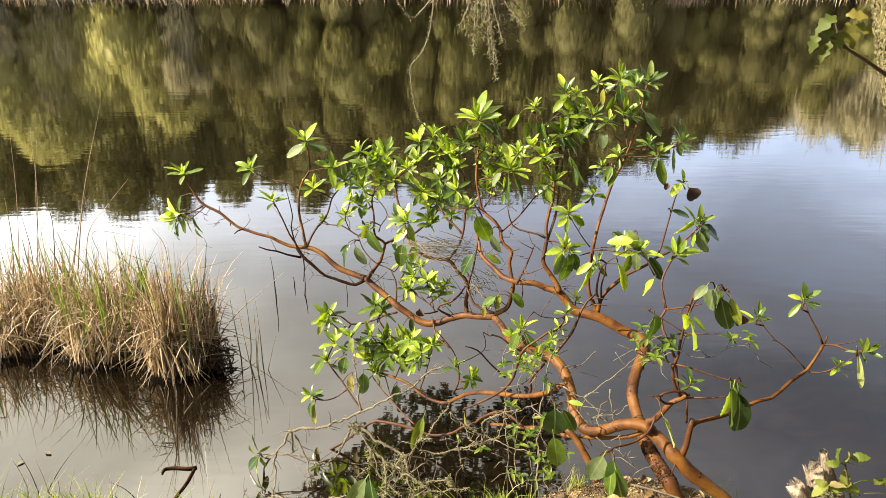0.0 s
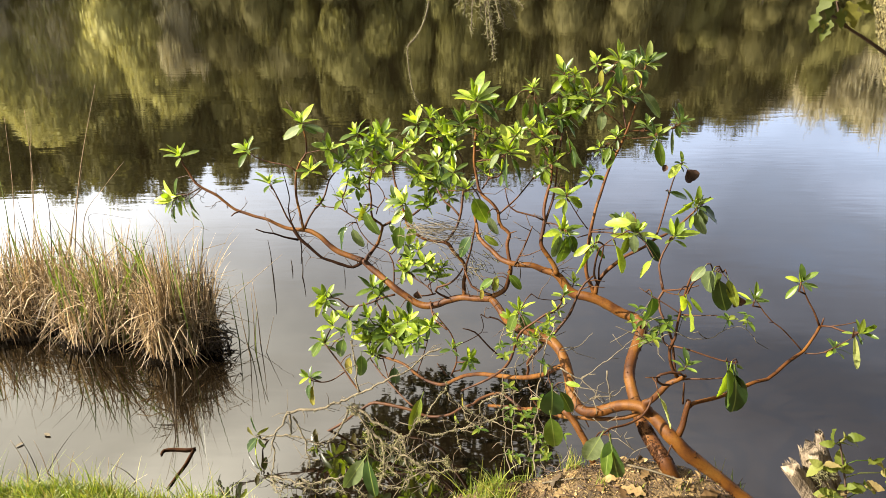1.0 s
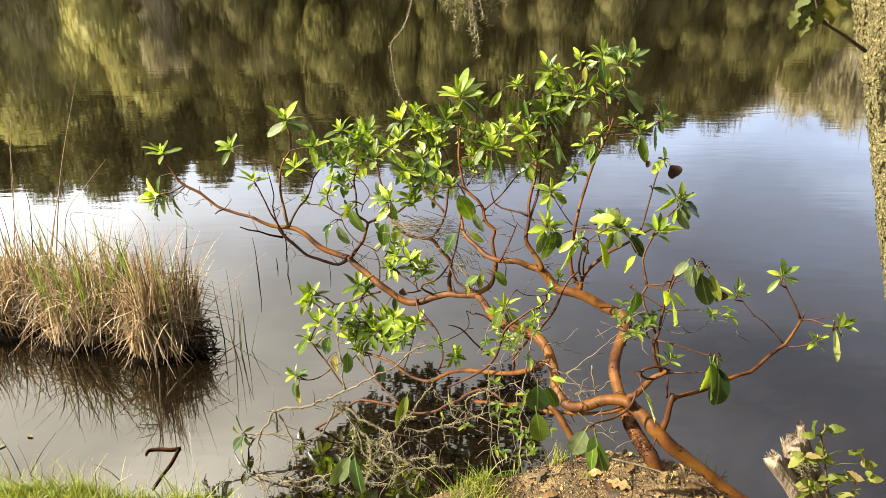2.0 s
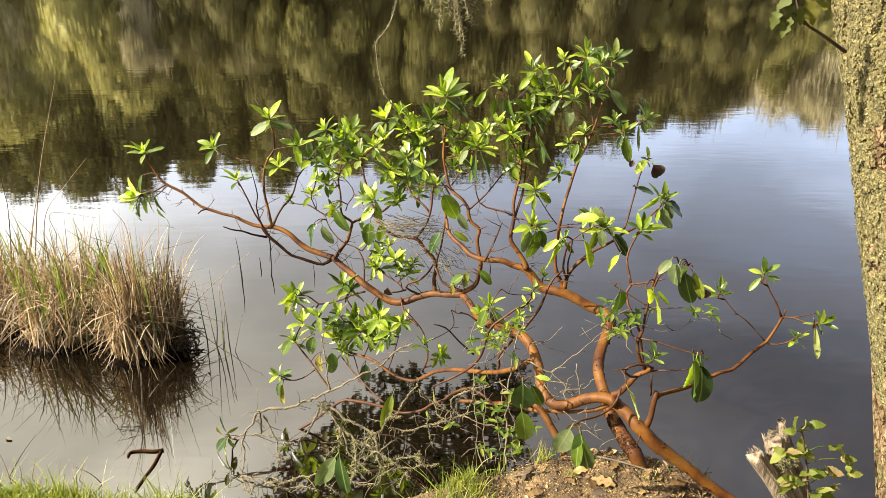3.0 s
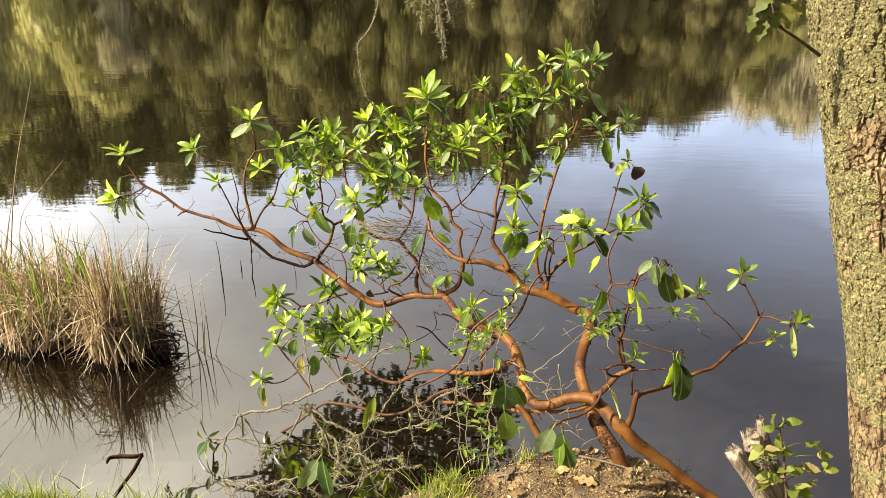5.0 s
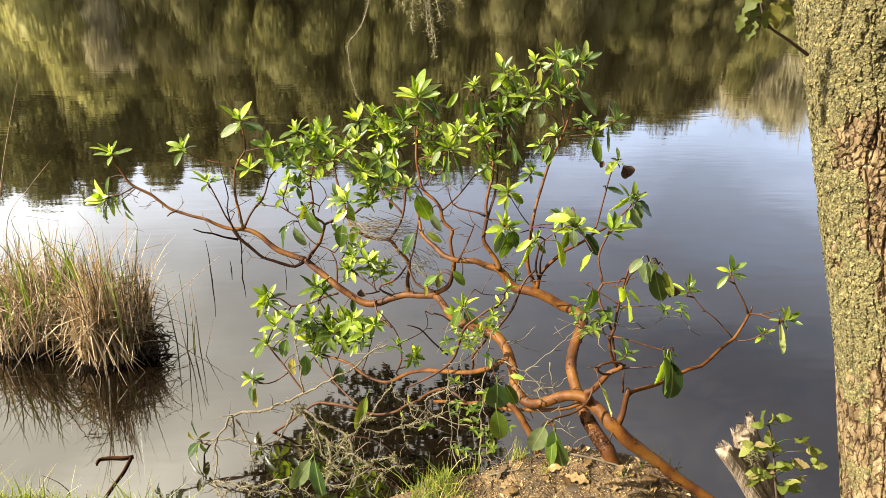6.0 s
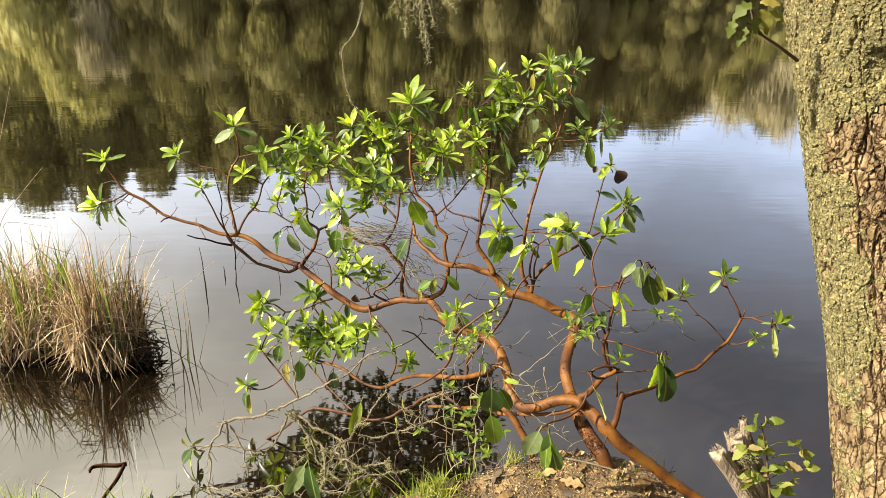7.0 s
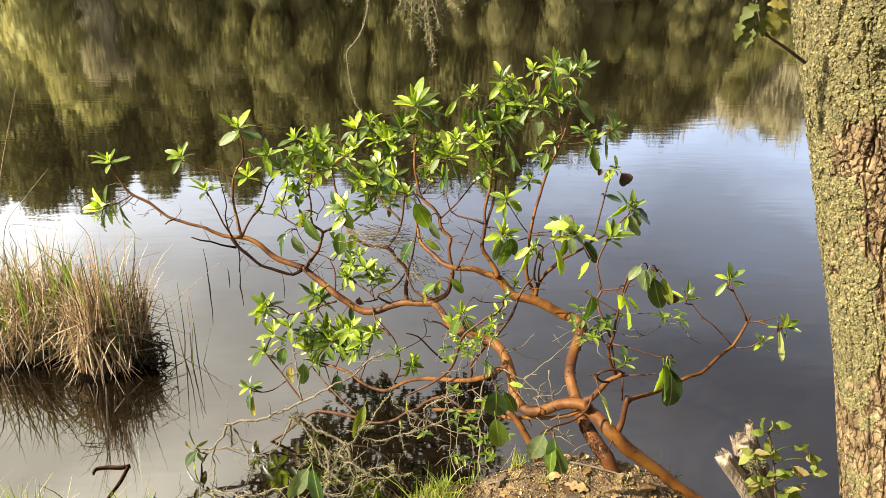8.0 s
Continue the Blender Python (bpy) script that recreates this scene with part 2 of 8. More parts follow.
m_wood = grained("weathered wood", [(0.34, (0.0400, 0.0270, 0.0150)), (0.44, (0.1350, 0.1000, 0.0640)), (0.60, (0.2350, 0.1850, 0.1250)), (0.72, (0.3000, 0.2450, 0.1750))], 30.0, 0.9, (1, 1, 0.14), 0.9, 0.006, 5.0)
m_moss = grained("moss", [(0.3, (0.036, 0.036, 0.012)), (0.7, (0.120, 0.108, 0.036))], 60, 0.95)
m_far_bark = grained("distant bark", [(0.3, (0.045, 0.036, 0.027)), (0.7, (0.135, 0.117, 0.095))], 3, 0.9)
m_hill = grained("hillside", [(0.3, (0.027, 0.025, 0.013)), (0.5, (0.054, 0.050, 0.023)), (0.7, (0.090, 0.077, 0.045))], 0.35, 0.95)


def far_leaf(name, a, b):
    return blade_mat(name, [(0.0, a), (1.0, b)], 0.7, 0.4, (1.1, 1.1, 0.8), spec=0.1, vein=False)


m_far = [far_leaf("oak foliage", (0.146, 0.136, 0.049), (0.166, 0.154, 0.057)), far_leaf("spring foliage", (0.370, 0.343, 0.138), (0.415, 0.386, 0.158)),
         far_leaf("bare twigs", (0.410, 0.365, 0.245), (0.465, 0.415, 0.278)), far_leaf("dark foliage", (0.096, 0.086, 0.034), (0.108, 0.098, 0.039))]


def water_mat():
    m, n, l, b = shader("murky pond water")
    silt = noise_node(n, l, 1.3, 4)
    col = ramp_node(n, l, silt.outputs["Fac"], [(0.3, (0.0021, 0.0014, 0.0007)), (0.7, (0.0036, 0.0024, 0.0012))]).outputs["Color"]
    l.new(col, b.inputs["Base Color"])
    b.inputs["Roughness"].default_value = 0.024
    b.inputs["IOR"].default_value = 2.35
    b.inputs["Specular IOR Level"].default_value = 0.5
    swell = noise_node(n, l, 2.2, 2, 0.4, (0.7, 1.6, 1))
    ripple = noise_node(n, l, 8.5, 3, 0.45, (0.33, 1.3, 1))
    b1 = n.new("ShaderNodeBump")
    b1.inputs["Strength"].default_value, b1.inputs["Distance"].default_value = 1.0, 0.0006
    l.new(swell.outputs["Fac"], b1.inputs["Height"])
    b2 = n.new("ShaderNodeBump")
    b2.inputs["Strength"].default_value, b2.inputs["Distance"].default_value = 1.0, 0.00052
    l.new(ripple.outputs["Fac"], b2.inputs["Height"])
    l.new(b1.outputs["Normal"], b2.inputs["Normal"])
    l.new(b2.outputs["Normal"], b.inputs["Normal"])
    return m


m_water = water_mat()


def oak_bark_mat():
    """Tan furrowed bark with thin stains of yellow-green lichen."""
    m, n, l, b = shader("oak bark")
    streak = noise_node(n, l, 46, 6, 0.62, (1, 1, 0.35))
    bark = ramp_node(n, l, streak.outputs["Fac"], [(0.30, (0.020, 0.012, 0.006)), (0.42, (0.102, 0.071, 0.036)), (0.55, (0.165, 0.120, 0.063)), (0.70, (0.250, 0.193, 0.109))]).outputs["Color"]
    warp = noise_node(n, l, 24, 3, 0.6)
    co = n.new("ShaderNodeTexCoord")
    shift = mix_node(n, l, 0.035, co.outputs["Object"], warp.outputs["Color"], "ADD")
    tall = n.new("ShaderNodeMapping")
    tall.inputs["Scale"].default_value = (1, 1, 0.38)
    l.new(shift, tall.inputs["Vector"])
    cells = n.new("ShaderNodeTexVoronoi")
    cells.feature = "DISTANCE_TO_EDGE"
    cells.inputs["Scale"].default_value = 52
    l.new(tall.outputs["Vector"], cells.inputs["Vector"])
    # crack lines: dark fissure bark and its shade both put into the colour
    shaded_cracks = ramp_node(n, l, cells.outputs["Distance"], [(0.02, (0.24, 0.19, 0.15)), (0.11, (1, 1, 1))]).outputs["Color"]
    bark = mix_node(n, l, 1.0, bark, shaded_cracks, "MULTIPLY")
    damp = noise_node(n, l, 8, 6, 0.65, (1, 1, 0.6))
    wet = ramp_node(n, l, damp.outputs["Fac"], [(0.38, (0.50, 0.45, 0.40)), (0.52, (1, 1, 1))]).outputs["Color"]
    bark = mix_node(n, l, 1.0, bark, wet, "MULTIPLY")
    grown = n.new("ShaderNodeAttribute")
    grown.attribute_name = "lichen"
    ragged = mix_node(n, l, 0.35, grown.outputs["Color"], noise_node(n, l, 150, 5, 0.7).outputs["Color"], "ADD")
    mask = ramp_node(n, l, ragged, [(0.45, (0, 0, 0)), (0.75, (0.9, 0.9, 0.9))]).outputs["Color"]
    tone = noise_node(n, l, 120, 4, 0.6)
    lich = ramp_node(n, l, tone.outputs["Fac"], [(0.35, (0.035, 0.028, 0.011)), (0.5, (0.115, 0.098, 0.038)), (0.68, (0.21, 0.180, 0.076))]).outputs["Color"]
    l.new(mix_node(n, l, mask, bark, lich), b.inputs["Base Color"])
    b.inputs["Roughness"].default_value = 0.95
    b.inputs["Specular IOR Level"].default_value = 0.15
    deep = mix_node(n, l, 1.0, shaded_cracks, streak.outputs["Fac"], "MULTIPLY")
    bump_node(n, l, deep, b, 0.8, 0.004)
    return m


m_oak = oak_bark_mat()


# ---- building helpers ----
def link(name, bm, material, parent=None, label="", smooth=True):
    """Links a bmesh as one mesh object, under parent if given."""
    me = bpy.data.meshes.new(name)
    bm.to_mesh(me)
    bm.free()
    return link_mesh(name, me, material, parent, label, smooth)


def link_mesh(name, me, material, parent=None, label="", smooth=True):
    if material and not me.materials:
        me.materials.append(material)
    if smooth:
        me.polygons.foreach_set("use_smooth", [True] * len(me.polygons))
    ob = new(name, me)
    if parent:
        ob.parent = parent
    if label:
        ob["label"] = label
    return ob


def from_arrays(name, verts, faces, material, parent=None, label="", smooth=True):
    me = bpy.data.meshes.new(name)
    me.from_pydata([tuple(v) for v in verts], [], faces)
    me.update()
    return link_mesh(name, me, material, parent, label, smooth)


def thing(name, place, label, category, group=""):
    ob = new(name)
    ob.empty_display_size = 0.05
    ob.location = place
    return tagged(ob, label, category, group)


def spline(points, step):
    """A smooth line through the points, sampled about every step metres."""
    p = [Vector(q) for q in points]
    p = [p[0] * 2 - p[1], *p, p[-1] * 2 - p[-2]]
    line = []
    for i in range(1, len(p) - 2):
        a, b, c, d = p[i - 1:i + 3]
        k = max(1, int((c - b).length / step))
        for j in range(k):
            t = j / k
            line.append(0.5 * (2 * b + (c - a) * t + (2 * a - 5 * b + 4 * c - d) * t * t + (3 * b - a - 3 * c + d) * t ** 3))
    line.append(p[-2])
    return line


def spline_radii(nodes, step):
    """A smooth line through nodes (x, y, z, radius): pairs of place and radius, the first one sunk a little into what it grows from."""
    p = [Vector(q) for q in nodes]
    p = [p[0] * 2 - p[1], *p, p[-1] * 2 - p[-2]]
    out = []
    for i in range(1, len(p) - 2):
        a, b, c, d = p[i - 1:i + 3]
        k = max(1, int((c.xyz - b.xyz).length / step))
        for j in range(k):
            t = j / k
            q = 0.5 * (2 * b + (c - a) * t + (2 * a - 5 * b + 4 * c - d) * t * t + (3 * b - a - 3 * c + d) * t ** 3)
            out.append((q.xyz, max(0.0004, b.w + (c.w - b.w) * t)))
    out.append((p[-2].xyz, p[-2].w))
    return out


def tube(line, radii, sides=8, rough=0.0, seed=0.0, flat=1.0):
    """Vertices and faces of a tapering, slightly uneven tube along a line."""
    verts, faces = [], []
    up = Vector((0.31, 0.52, 0.8))
    for i, q in enumerate(line):
        d = (line[min(i + 1, len(line) - 1)] - line[max(i - 1, 0)]).normalized()
        u = (up - d * up.dot(d)).normalized()
        w = d.cross(u)
        up = u
        r = radii[i]
        for s in range(sides):
            a = 2 * math.pi * s / sides
            k = r
            if rough:
                k *= 1 + rough * noise.noise(Vector((q.x * 14 + math.cos(a) * 1.3 + seed, q.y * 14, q.z * 14 + math.sin(a) * 1.3)))
            verts.append(q + u * (math.cos(a) * k) + w * (math.sin(a) * k * flat))
    n = len(line)
    for i in range(n - 1):
        for s in range(sides):
            t = (s + 1) % sides
            faces.append((i * sides + s, i * sides + t, (i + 1) * sides + t, (i + 1) * sides + s))
    faces.append(tuple(range(sides))[::-1])
    faces.append(tuple((n - 1) * sides + s for s in range(sides)))
    return verts, faces


class Heap:
    """Gathers many pieces into one mesh."""

    def __init__(self):
        self.v, self.f = [], []

    def add(self, verts, faces):
        k = len(self.v)
        self.v += [tuple(q) for q in verts]
        self.f += [tuple(i + k for i in q) for q in faces]

    def stick(self, a, b, r0, r1, bend=0.0, sides=4, rnd=random):
        a, b = Vector(a), Vector(b)
        off = Vector((rnd.uniform(-1, 1), rnd.uniform(-1, 1), rnd.uniform(-1, 1))) * bend * (b - a).length
        line = [a, (a + b) / 2 + off, b]
        self.add(*tube(line, [r0, (r0 + r1) / 2, r1], sides))

    def done(self, name, material, parent=None, label="", smooth=True):
        return from_arrays(name, self.v, self.f, material, parent, label, smooth)


def blade(base, lean, height, width, curve, rnd, segs=5, twist=0.0):
    """A tapering grass or reed blade that bends over towards lean."""
    a = math.atan2(lean[1], lean[0]) + math.pi / 2 + twist
    side = Vector((math.cos(a), math.sin(a), 0))
    verts, faces = [], []
    for i in range(segs + 1):
        t = i / segs
        q = Vector(base) + Vector((lean[0], lean[1], 0)) * (height * (t * 0.35 + curve * t * t)) + Vector((0, 0, height * (t - 0.35 * curve * t ** 3)))
        w = width * (1 - t ** 2.2) * 0.5 + 0.0002
        verts += [q - side * w, q + side * w]
    for i in range(segs):
        faces.append((2 * i, 2 * i + 1, 2 * i + 3, 2 * i + 2))
    return verts, faces


def leaf_shape(width=0.4, curl=0.15, fold=0.3, wave=0.0, blunt=0.8, stalk=0.16, seed=0, stations=8, twist=0.0):
    """A leaf one metre long along +y with midrib fold, droop and a stalk; facing +z."""
    rnd = random.Random(seed)
    verts, faces = [], []
    for i in range(stations + 1):
        t = 1 - (1 - i / stations) ** 1.5
        w = width * 0.5 * max(0.012, math.sin(math.pi * t ** blunt)) ** 0.55
        z = -curl * t * t
        wob = wave * (rnd.random() - 0.5)
        c, s = math.cos(twist * t), math.sin(twist * t)
        for q in ((-w, w * fold + wob), (-w * 0.5, w * fold * 0.3), (0, 0), (w * 0.5, w * fold * 0.3), (w, w * fold - wob)):
            verts.append((q[0] * c - q[1] * s, t, z + q[0] * s + q[1] * c))
    for i in range(stations):
        k = 5 * i
        faces += [(k + j, k + j + 1, k + j + 6, k + j + 5) for j in range(4)]
    k = len(verts)
    r = 0.014
    verts += [(-r, -stalk, -0.02), (r, -stalk, -0.02), (0, -stalk, 0.01), (-r, 0.03, 0), (r, 0.03, 0), (0, 0.03, 0.012)]
    faces += [(k, k + 1, k + 4, k + 3), (k + 1, k + 2, k + 5, k + 4), (k + 2, k, k + 3, k + 5)]
    return verts, faces


def aim(place, direction, face, size, width=1.0):
    """A matrix that lays a leaf's +y along direction with its +z towards face."""
    y = Vector(direction).normalized()
    f = Vector(face)
    z = (f - y * f.dot(y))
    z = z.normalized() if z.length > 1e-4 else y.orthogonal().normalized()
    x = y.cross(z)
    m = Matrix((x, y, z)).transposed().to_4x4()
    return Matrix.Translation(place) @ m @ Matrix.Diagonal((size * width, size, size, 1))


def smooth01(t):
    t = min(1.0, max(0.0, t))
    return t * t * (3 - 2 * t)


# ---- ground, water ----
def edge(x):
    """How far out the near bank reaches."""
    e = 1.61 + 0.12 * smooth01((-0.35 - x) / 0.7) + 0.10 * math.exp(-((x - 0.60) / (0.62 if x < 0.60 else 0.30)) ** 2) - 0.75 * smooth01((x - 0.80) / 0.9)
    return e + 0.03 * noise.noise(Vector((x * 5, 3.1, 0))) + 0.25 * smooth01((-1.5 - x) / 3)


def ground_height(x, y):
    far = 42.0 + 1.5 * noise.noise(Vector((x * 0.06, 7.7, 0)))
    if y > 12:
        side = max(0.0, abs(x) - 75)
        t = (y - far)
        if t < 0 and side == 0:
            return -1.2 * smooth01(-t / 3)
        rise = max(0.0, t) * 0.20 + side * 0.12
        return min(rise, 8 + 0.015 * rise) + 0.5 * noise.noise(Vector((x * 0.1, y * 0.1, 0))) * smooth01(t / 4)
    e = edge(x)
    top = 0.21 + 0.150 * math.exp(-((x - 0.64) / (0.64 if x < 0.64 else 0.34)) ** 2) * smooth01((y - 0.9) / 0.5) + 0.12 * smooth01((0.9 - y) / 1.2)
    k = smooth01((e + 0.10 - y) / 0.20)
    z = -0.45 + (top + 0.45) * k
    if y < e + 0.2 and y > -4:
        z += 0.020 * noise.noise(Vector((x * 9, y * 9, 0))) + 0.008 * noise.noise(Vector((x * 31, y * 31, 1)))
    return z


def axis(parts):
    line = []
    for a, b, n in parts:
        line += list(np.linspace(a, b, n, endpoint=False))
    return line + [parts[-1][1]]


def sheet(name, xs, ys, height, material):
    verts = [(x, y, height(x, y)) for y in ys for x in xs]
    w = len(xs)
    faces = [(j * w + i, j * w + i + 1, (j + 1) * w + i + 1, (j + 1) * w + i) for j in range(len(ys) - 1) for i in range(w - 1)]
    return from_arrays(name, verts, faces, material)


xs = axis([(-900, -90, 9), (-90, -8, 34), (-8, -2, 14), (-2, 1.9, 170), (1.9, 8, 14), (8, 90, 34), (90, 900, 9)])
ys = axis([(-600, -20, 8), (-20, 0.6, 16), (0.6, 2.2, 80), (2.2, 28, 12), (28, 64, 38), (64, 140, 16), (140, 1500, 8)])
ground = sheet("ground", xs, ys, ground_height, m_soil)
ground.data.materials.append(m_hill)
for poly in ground.data.polygons:
    if poly.center.y > 20 or abs(poly.center.x) > 20 or poly.center.y < -12:
        poly.material_index = 1
tagged(ground, "brown soil pond bank rising to a wooded hillside", "ground", kind="structure")

water = from_arrays("water", [(-110, 0.4, 0), (110, 0.4, 0), (110, 47, 0), (-110, 47, 0)], [(0, 1, 2, 3)], m_water)
tagged(water, "still murky pond water mirroring sky and woods", "water", kind="structure")


# ---- madrone tree ----
madrone = thing("madrone_tree", (0.69, 1.57, 0.33), "leaning madrone tree with smooth orange bark over the water", "tree")
SKELETON = []
BRANCHES = []


def keep(ob, parent):
    """Parents ob to a thing without moving it."""
    ob.parent = parent
    ob.matrix_parent_inverse = Matrix.Translation(parent.location).inverted()
    return ob


STEMS_AT = []
LIMB_LABEL = {"trunk": "smooth orange madrone stem with peeling bark", "dead_branch": "bare dark dead branch"}


def limb(name, nodes):
    """One stem, limb or branch of the madrone through nodes of place and radius, as an uneven tapering tube."""
    thick = max(q[3] for q in nodes)
    both = spline_radii(nodes, 0.018 if thick < 0.008 else 0.012)
    seed = len(SKELETON) * 1.7
    bent, radii = [], []
    for i, (q, r) in enumerate(both):
        t = i / max(1, len(both) - 1)
        wob = min(0.003, 0.3 * r) * math.sin(math.pi * t)
        bent.append(q + Vector((noise.noise(q * 16 + Vector((seed, 0, 0))), noise.noise(q * 16 + Vector((0, seed, 0))), noise.noise(q * 16))) * wob)
        knot = 1 + 0.10 * noise.noise(Vector((q.x * 11, q.y * 11, q.z * 11 + seed))) + 0.05 * noise.noise(q * 40)
        radii.append(r * knot)
    v, f = tube(bent, radii, 18 if thick > 0.012 else 10 if thick > 0.005 else 6, 0.10, seed)
    ob = from_arrays(name, v, f, m_snag if name == "dead_branch" else m_madrone if thick > 0.0062 else m_shoot, None, LIMB_LABEL.get(name, ""))
    keep(ob, madrone)
    SKELETON.extend(bent)
    if thick > 0.012:
        STEMS_AT.extend(zip(bent, radii))
    BRANCHES.append((ob, bent[::4] + [bent[-1]]))
    return ob


def on_branch(leaf):
    """Makes a leaf part of the branch that it grows nearest to."""
    p = leaf.matrix_basis.translation
    leaf.parent = min(BRANCHES, key=lambda k: min((q - p).length_squared for q in k[1]))[0]
    return leaf


leaf_rnd = random.Random(11)
LEAF_SHAPES = [leaf_shape(0.29 + 0.024 * k, 0.02 + 0.10 * k, 0.42 - 0.06 * k, 0.02, 1.05 + 0.12 * (k % 3), 0.12, k, 8, 0.3 * (k - 2)) for k in range(5)]
OLD_SHAPES = [leaf_shape(0.36 + 0.02 * k, 0.05 + 0.08 * k, 0.38 - 0.06 * k, 0.04, 0.92, 0.20, 20 + k, 13, (0.6, -0.7, 0.3, -0.4)[k]) for k in range(4)]


def shared_meshes(name, shapes, material):
    made = []
    for v, f in shapes:
        me = bpy.data.meshes.new(name)
        me.from_pydata(v, [], f)
        me.materials.append(material)
        me.polygons.foreach_set("use_smooth", [True] * len(me.polygons))
        made.append(me)
    return made


LEAF_MESHES = shared_meshes("leaf", LEAF_SHAPES, m_leaf)
MATURE_MESHES = shared_meshes("mature leaf", LEAF_SHAPES, m_mature)
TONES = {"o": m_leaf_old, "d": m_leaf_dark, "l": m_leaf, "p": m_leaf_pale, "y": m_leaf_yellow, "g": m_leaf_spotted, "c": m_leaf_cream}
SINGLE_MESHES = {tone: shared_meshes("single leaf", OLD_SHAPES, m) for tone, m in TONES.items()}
TONE_LABEL = {"p": "dull grey-green leaf underside", "y": "yellowed leaf", "g": "ageing leaf blotched with yellow", "c": "pale cream-green leaf"}
foliage, mature_foliage = Heap(), Heap()
leaf_count = [0]


def put_leaf(m, k, mature):
    """A leaf of its own for the nearer shoots; the rest are joined."""
    if leaf_count[0] < 165 and m.translation.y < 2.5 and leaf_rnd.random() < 0.55:
        ob = new("leaf", (MATURE_MESHES if mature else LEAF_MESHES)[k])
        ob.matrix_basis = m
        on_branch(ob)
        leaf_count[0] += 1
    else:
        v, f = LEAF_SHAPES[k]
        (mature_foliage if mature else foliage).add([m @ Vector(q) for q in v], f)


def rosettes(*rows):
    """Whorls of leaves at the shoot tips, each on a twig from the nearest branch."""
    for x, y, z, size, lean, n in rows:
        tip = Vector((x, y, z))
        start = min(SKELETON, key=lambda q: (q - tip).length + max(0.0, q.z - tip.z + 0.02) * 3)
        axis_dir = Vector((math.sin(lean) + leaf_rnd.uniform(-0.12, 0.12), leaf_rnd.uniform(-0.85, 0.0), math.cos(lean))).normalized()
        if (tip - start).length > 0.010:
            mid = (start + tip) / 2 - axis_dir * 0.012 + Vector((leaf_rnd.uniform(-1, 1), leaf_rnd.uniform(-1, 1), 0)) * 0.012
            line = spline([start, mid, tip], 0.015)
            v, f = tube(line, [0.0032 - 0.0012 * i / len(line) for i in range(len(line))], 5)
            keep(from_arrays("twig", v, f, m_shoot), madrone)
        side = axis_dir.orthogonal().normalized()
        other = axis_dir.cross(side)
        young = leaf_rnd.random() < (0.30 if z < 0.5 else 0.58 if x < 0.35 else 0.30 if x < 0.6 else 0.10)
        for i in range(max(11, n + 3)):
            a = i * 2.4 + leaf_rnd.uniform(-0.3, 0.3)
            t = max(0.0, (i - 3) / n)
            open_ = (leaf_rnd.uniform(0.1, 0.4) if i < 3 else 0.40 + 1.10 * t + leaf_rnd.uniform(-0.15, 0.25) + (0.7 if leaf_rnd.random() < 0.18 else 0))
            d = axis_dir * math.cos(open_) + (side * math.cos(a) + other * math.sin(a)) * math.sin(open_)
            face = axis_dir * math.sin(open_) - (side * math.cos(a) + other * math.sin(a)) * math.cos(open_) + Vector((0, 0, 0.25))
            s = size * (leaf_rnd.uniform(0.35, 0.55) if i < 3 else leaf_rnd.uniform(0.58, 0.98))
            old = leaf_rnd.random() < (0.75 if t > 0.55 else 0.12 if young else 0.45 if x < 0.6 else 0.85)
            put_leaf(aim(tip + d * 0.1 * s - axis_dir * 0.014 * t, d, face, s), leaf_rnd.randrange(5), old)


def single_leaves(*rows):
    """Larger leaves that stand or droop on stalks of their own."""
    for x, y, z, tx, ty, tz, width, tone in rows:
        base, d = Vector((x, y, z)), Vector((tx - x, ty - y, tz - z))
        face = Vector((leaf_rnd.uniform(-1.5, 0.9), -1.0, 0.55 + leaf_rnd.uniform(-0.5, 0.5)))
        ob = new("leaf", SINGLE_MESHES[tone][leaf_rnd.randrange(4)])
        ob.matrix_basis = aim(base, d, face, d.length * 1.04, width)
        on_branch(ob)
        if tone in TONE_LABEL:
            ob["label"] = TONE_LABEL[tone]
        foot = base - d * 0.19
        best = min(SKELETON, key=lambda q: (q - foot).length)
        if 0.008 < (best - foot).length < 0.12:
            line = spline([best, (best + foot) / 2 + Vector((0, 0, 0.010)), foot], 0.012)
            keep(from_arrays("twig", *tube(line, [0.0022 - 0.0010 * i / len(line) for i in range(len(line))], 5), m_shoot), madrone)


# stems from the mound, limbs over the water, branches and shoots: place and radius
limb("trunk", [(0.990, 1.400, 0.281, 0.0126), (0.940, 1.440, 0.308, 0.0141), (0.865, 1.470, 0.353, 0.0147), (0.788, 1.490, 0.409, 0.0166), (0.702, 1.510, 0.473, 0.0190), (0.649, 1.530, 0.519, 0.0196), (0.616, 1.573, 0.545, 0.0186), (0.581, 1.610, 0.560, 0.0169)])
limb("trunk", [(0.717, 1.545, 0.281, 0.0241), (0.681, 1.560, 0.354, 0.0225), (0.657, 1.580, 0.398, 0.0219), (0.639, 1.650, 0.411, 0.0211), (0.623, 1.710, 0.429, 0.0202), (0.619, 1.770, 0.450, 0.0192), (0.613, 1.830, 0.480, 0.0181), (0.615, 1.870, 0.506, 0.0176), (0.640, 1.930, 0.540, 0.0179), (0.670, 1.980, 0.569, 0.0189), (0.686, 2.020, 0.595, 0.0191), (0.664, 2.050, 0.607, 0.0185)])
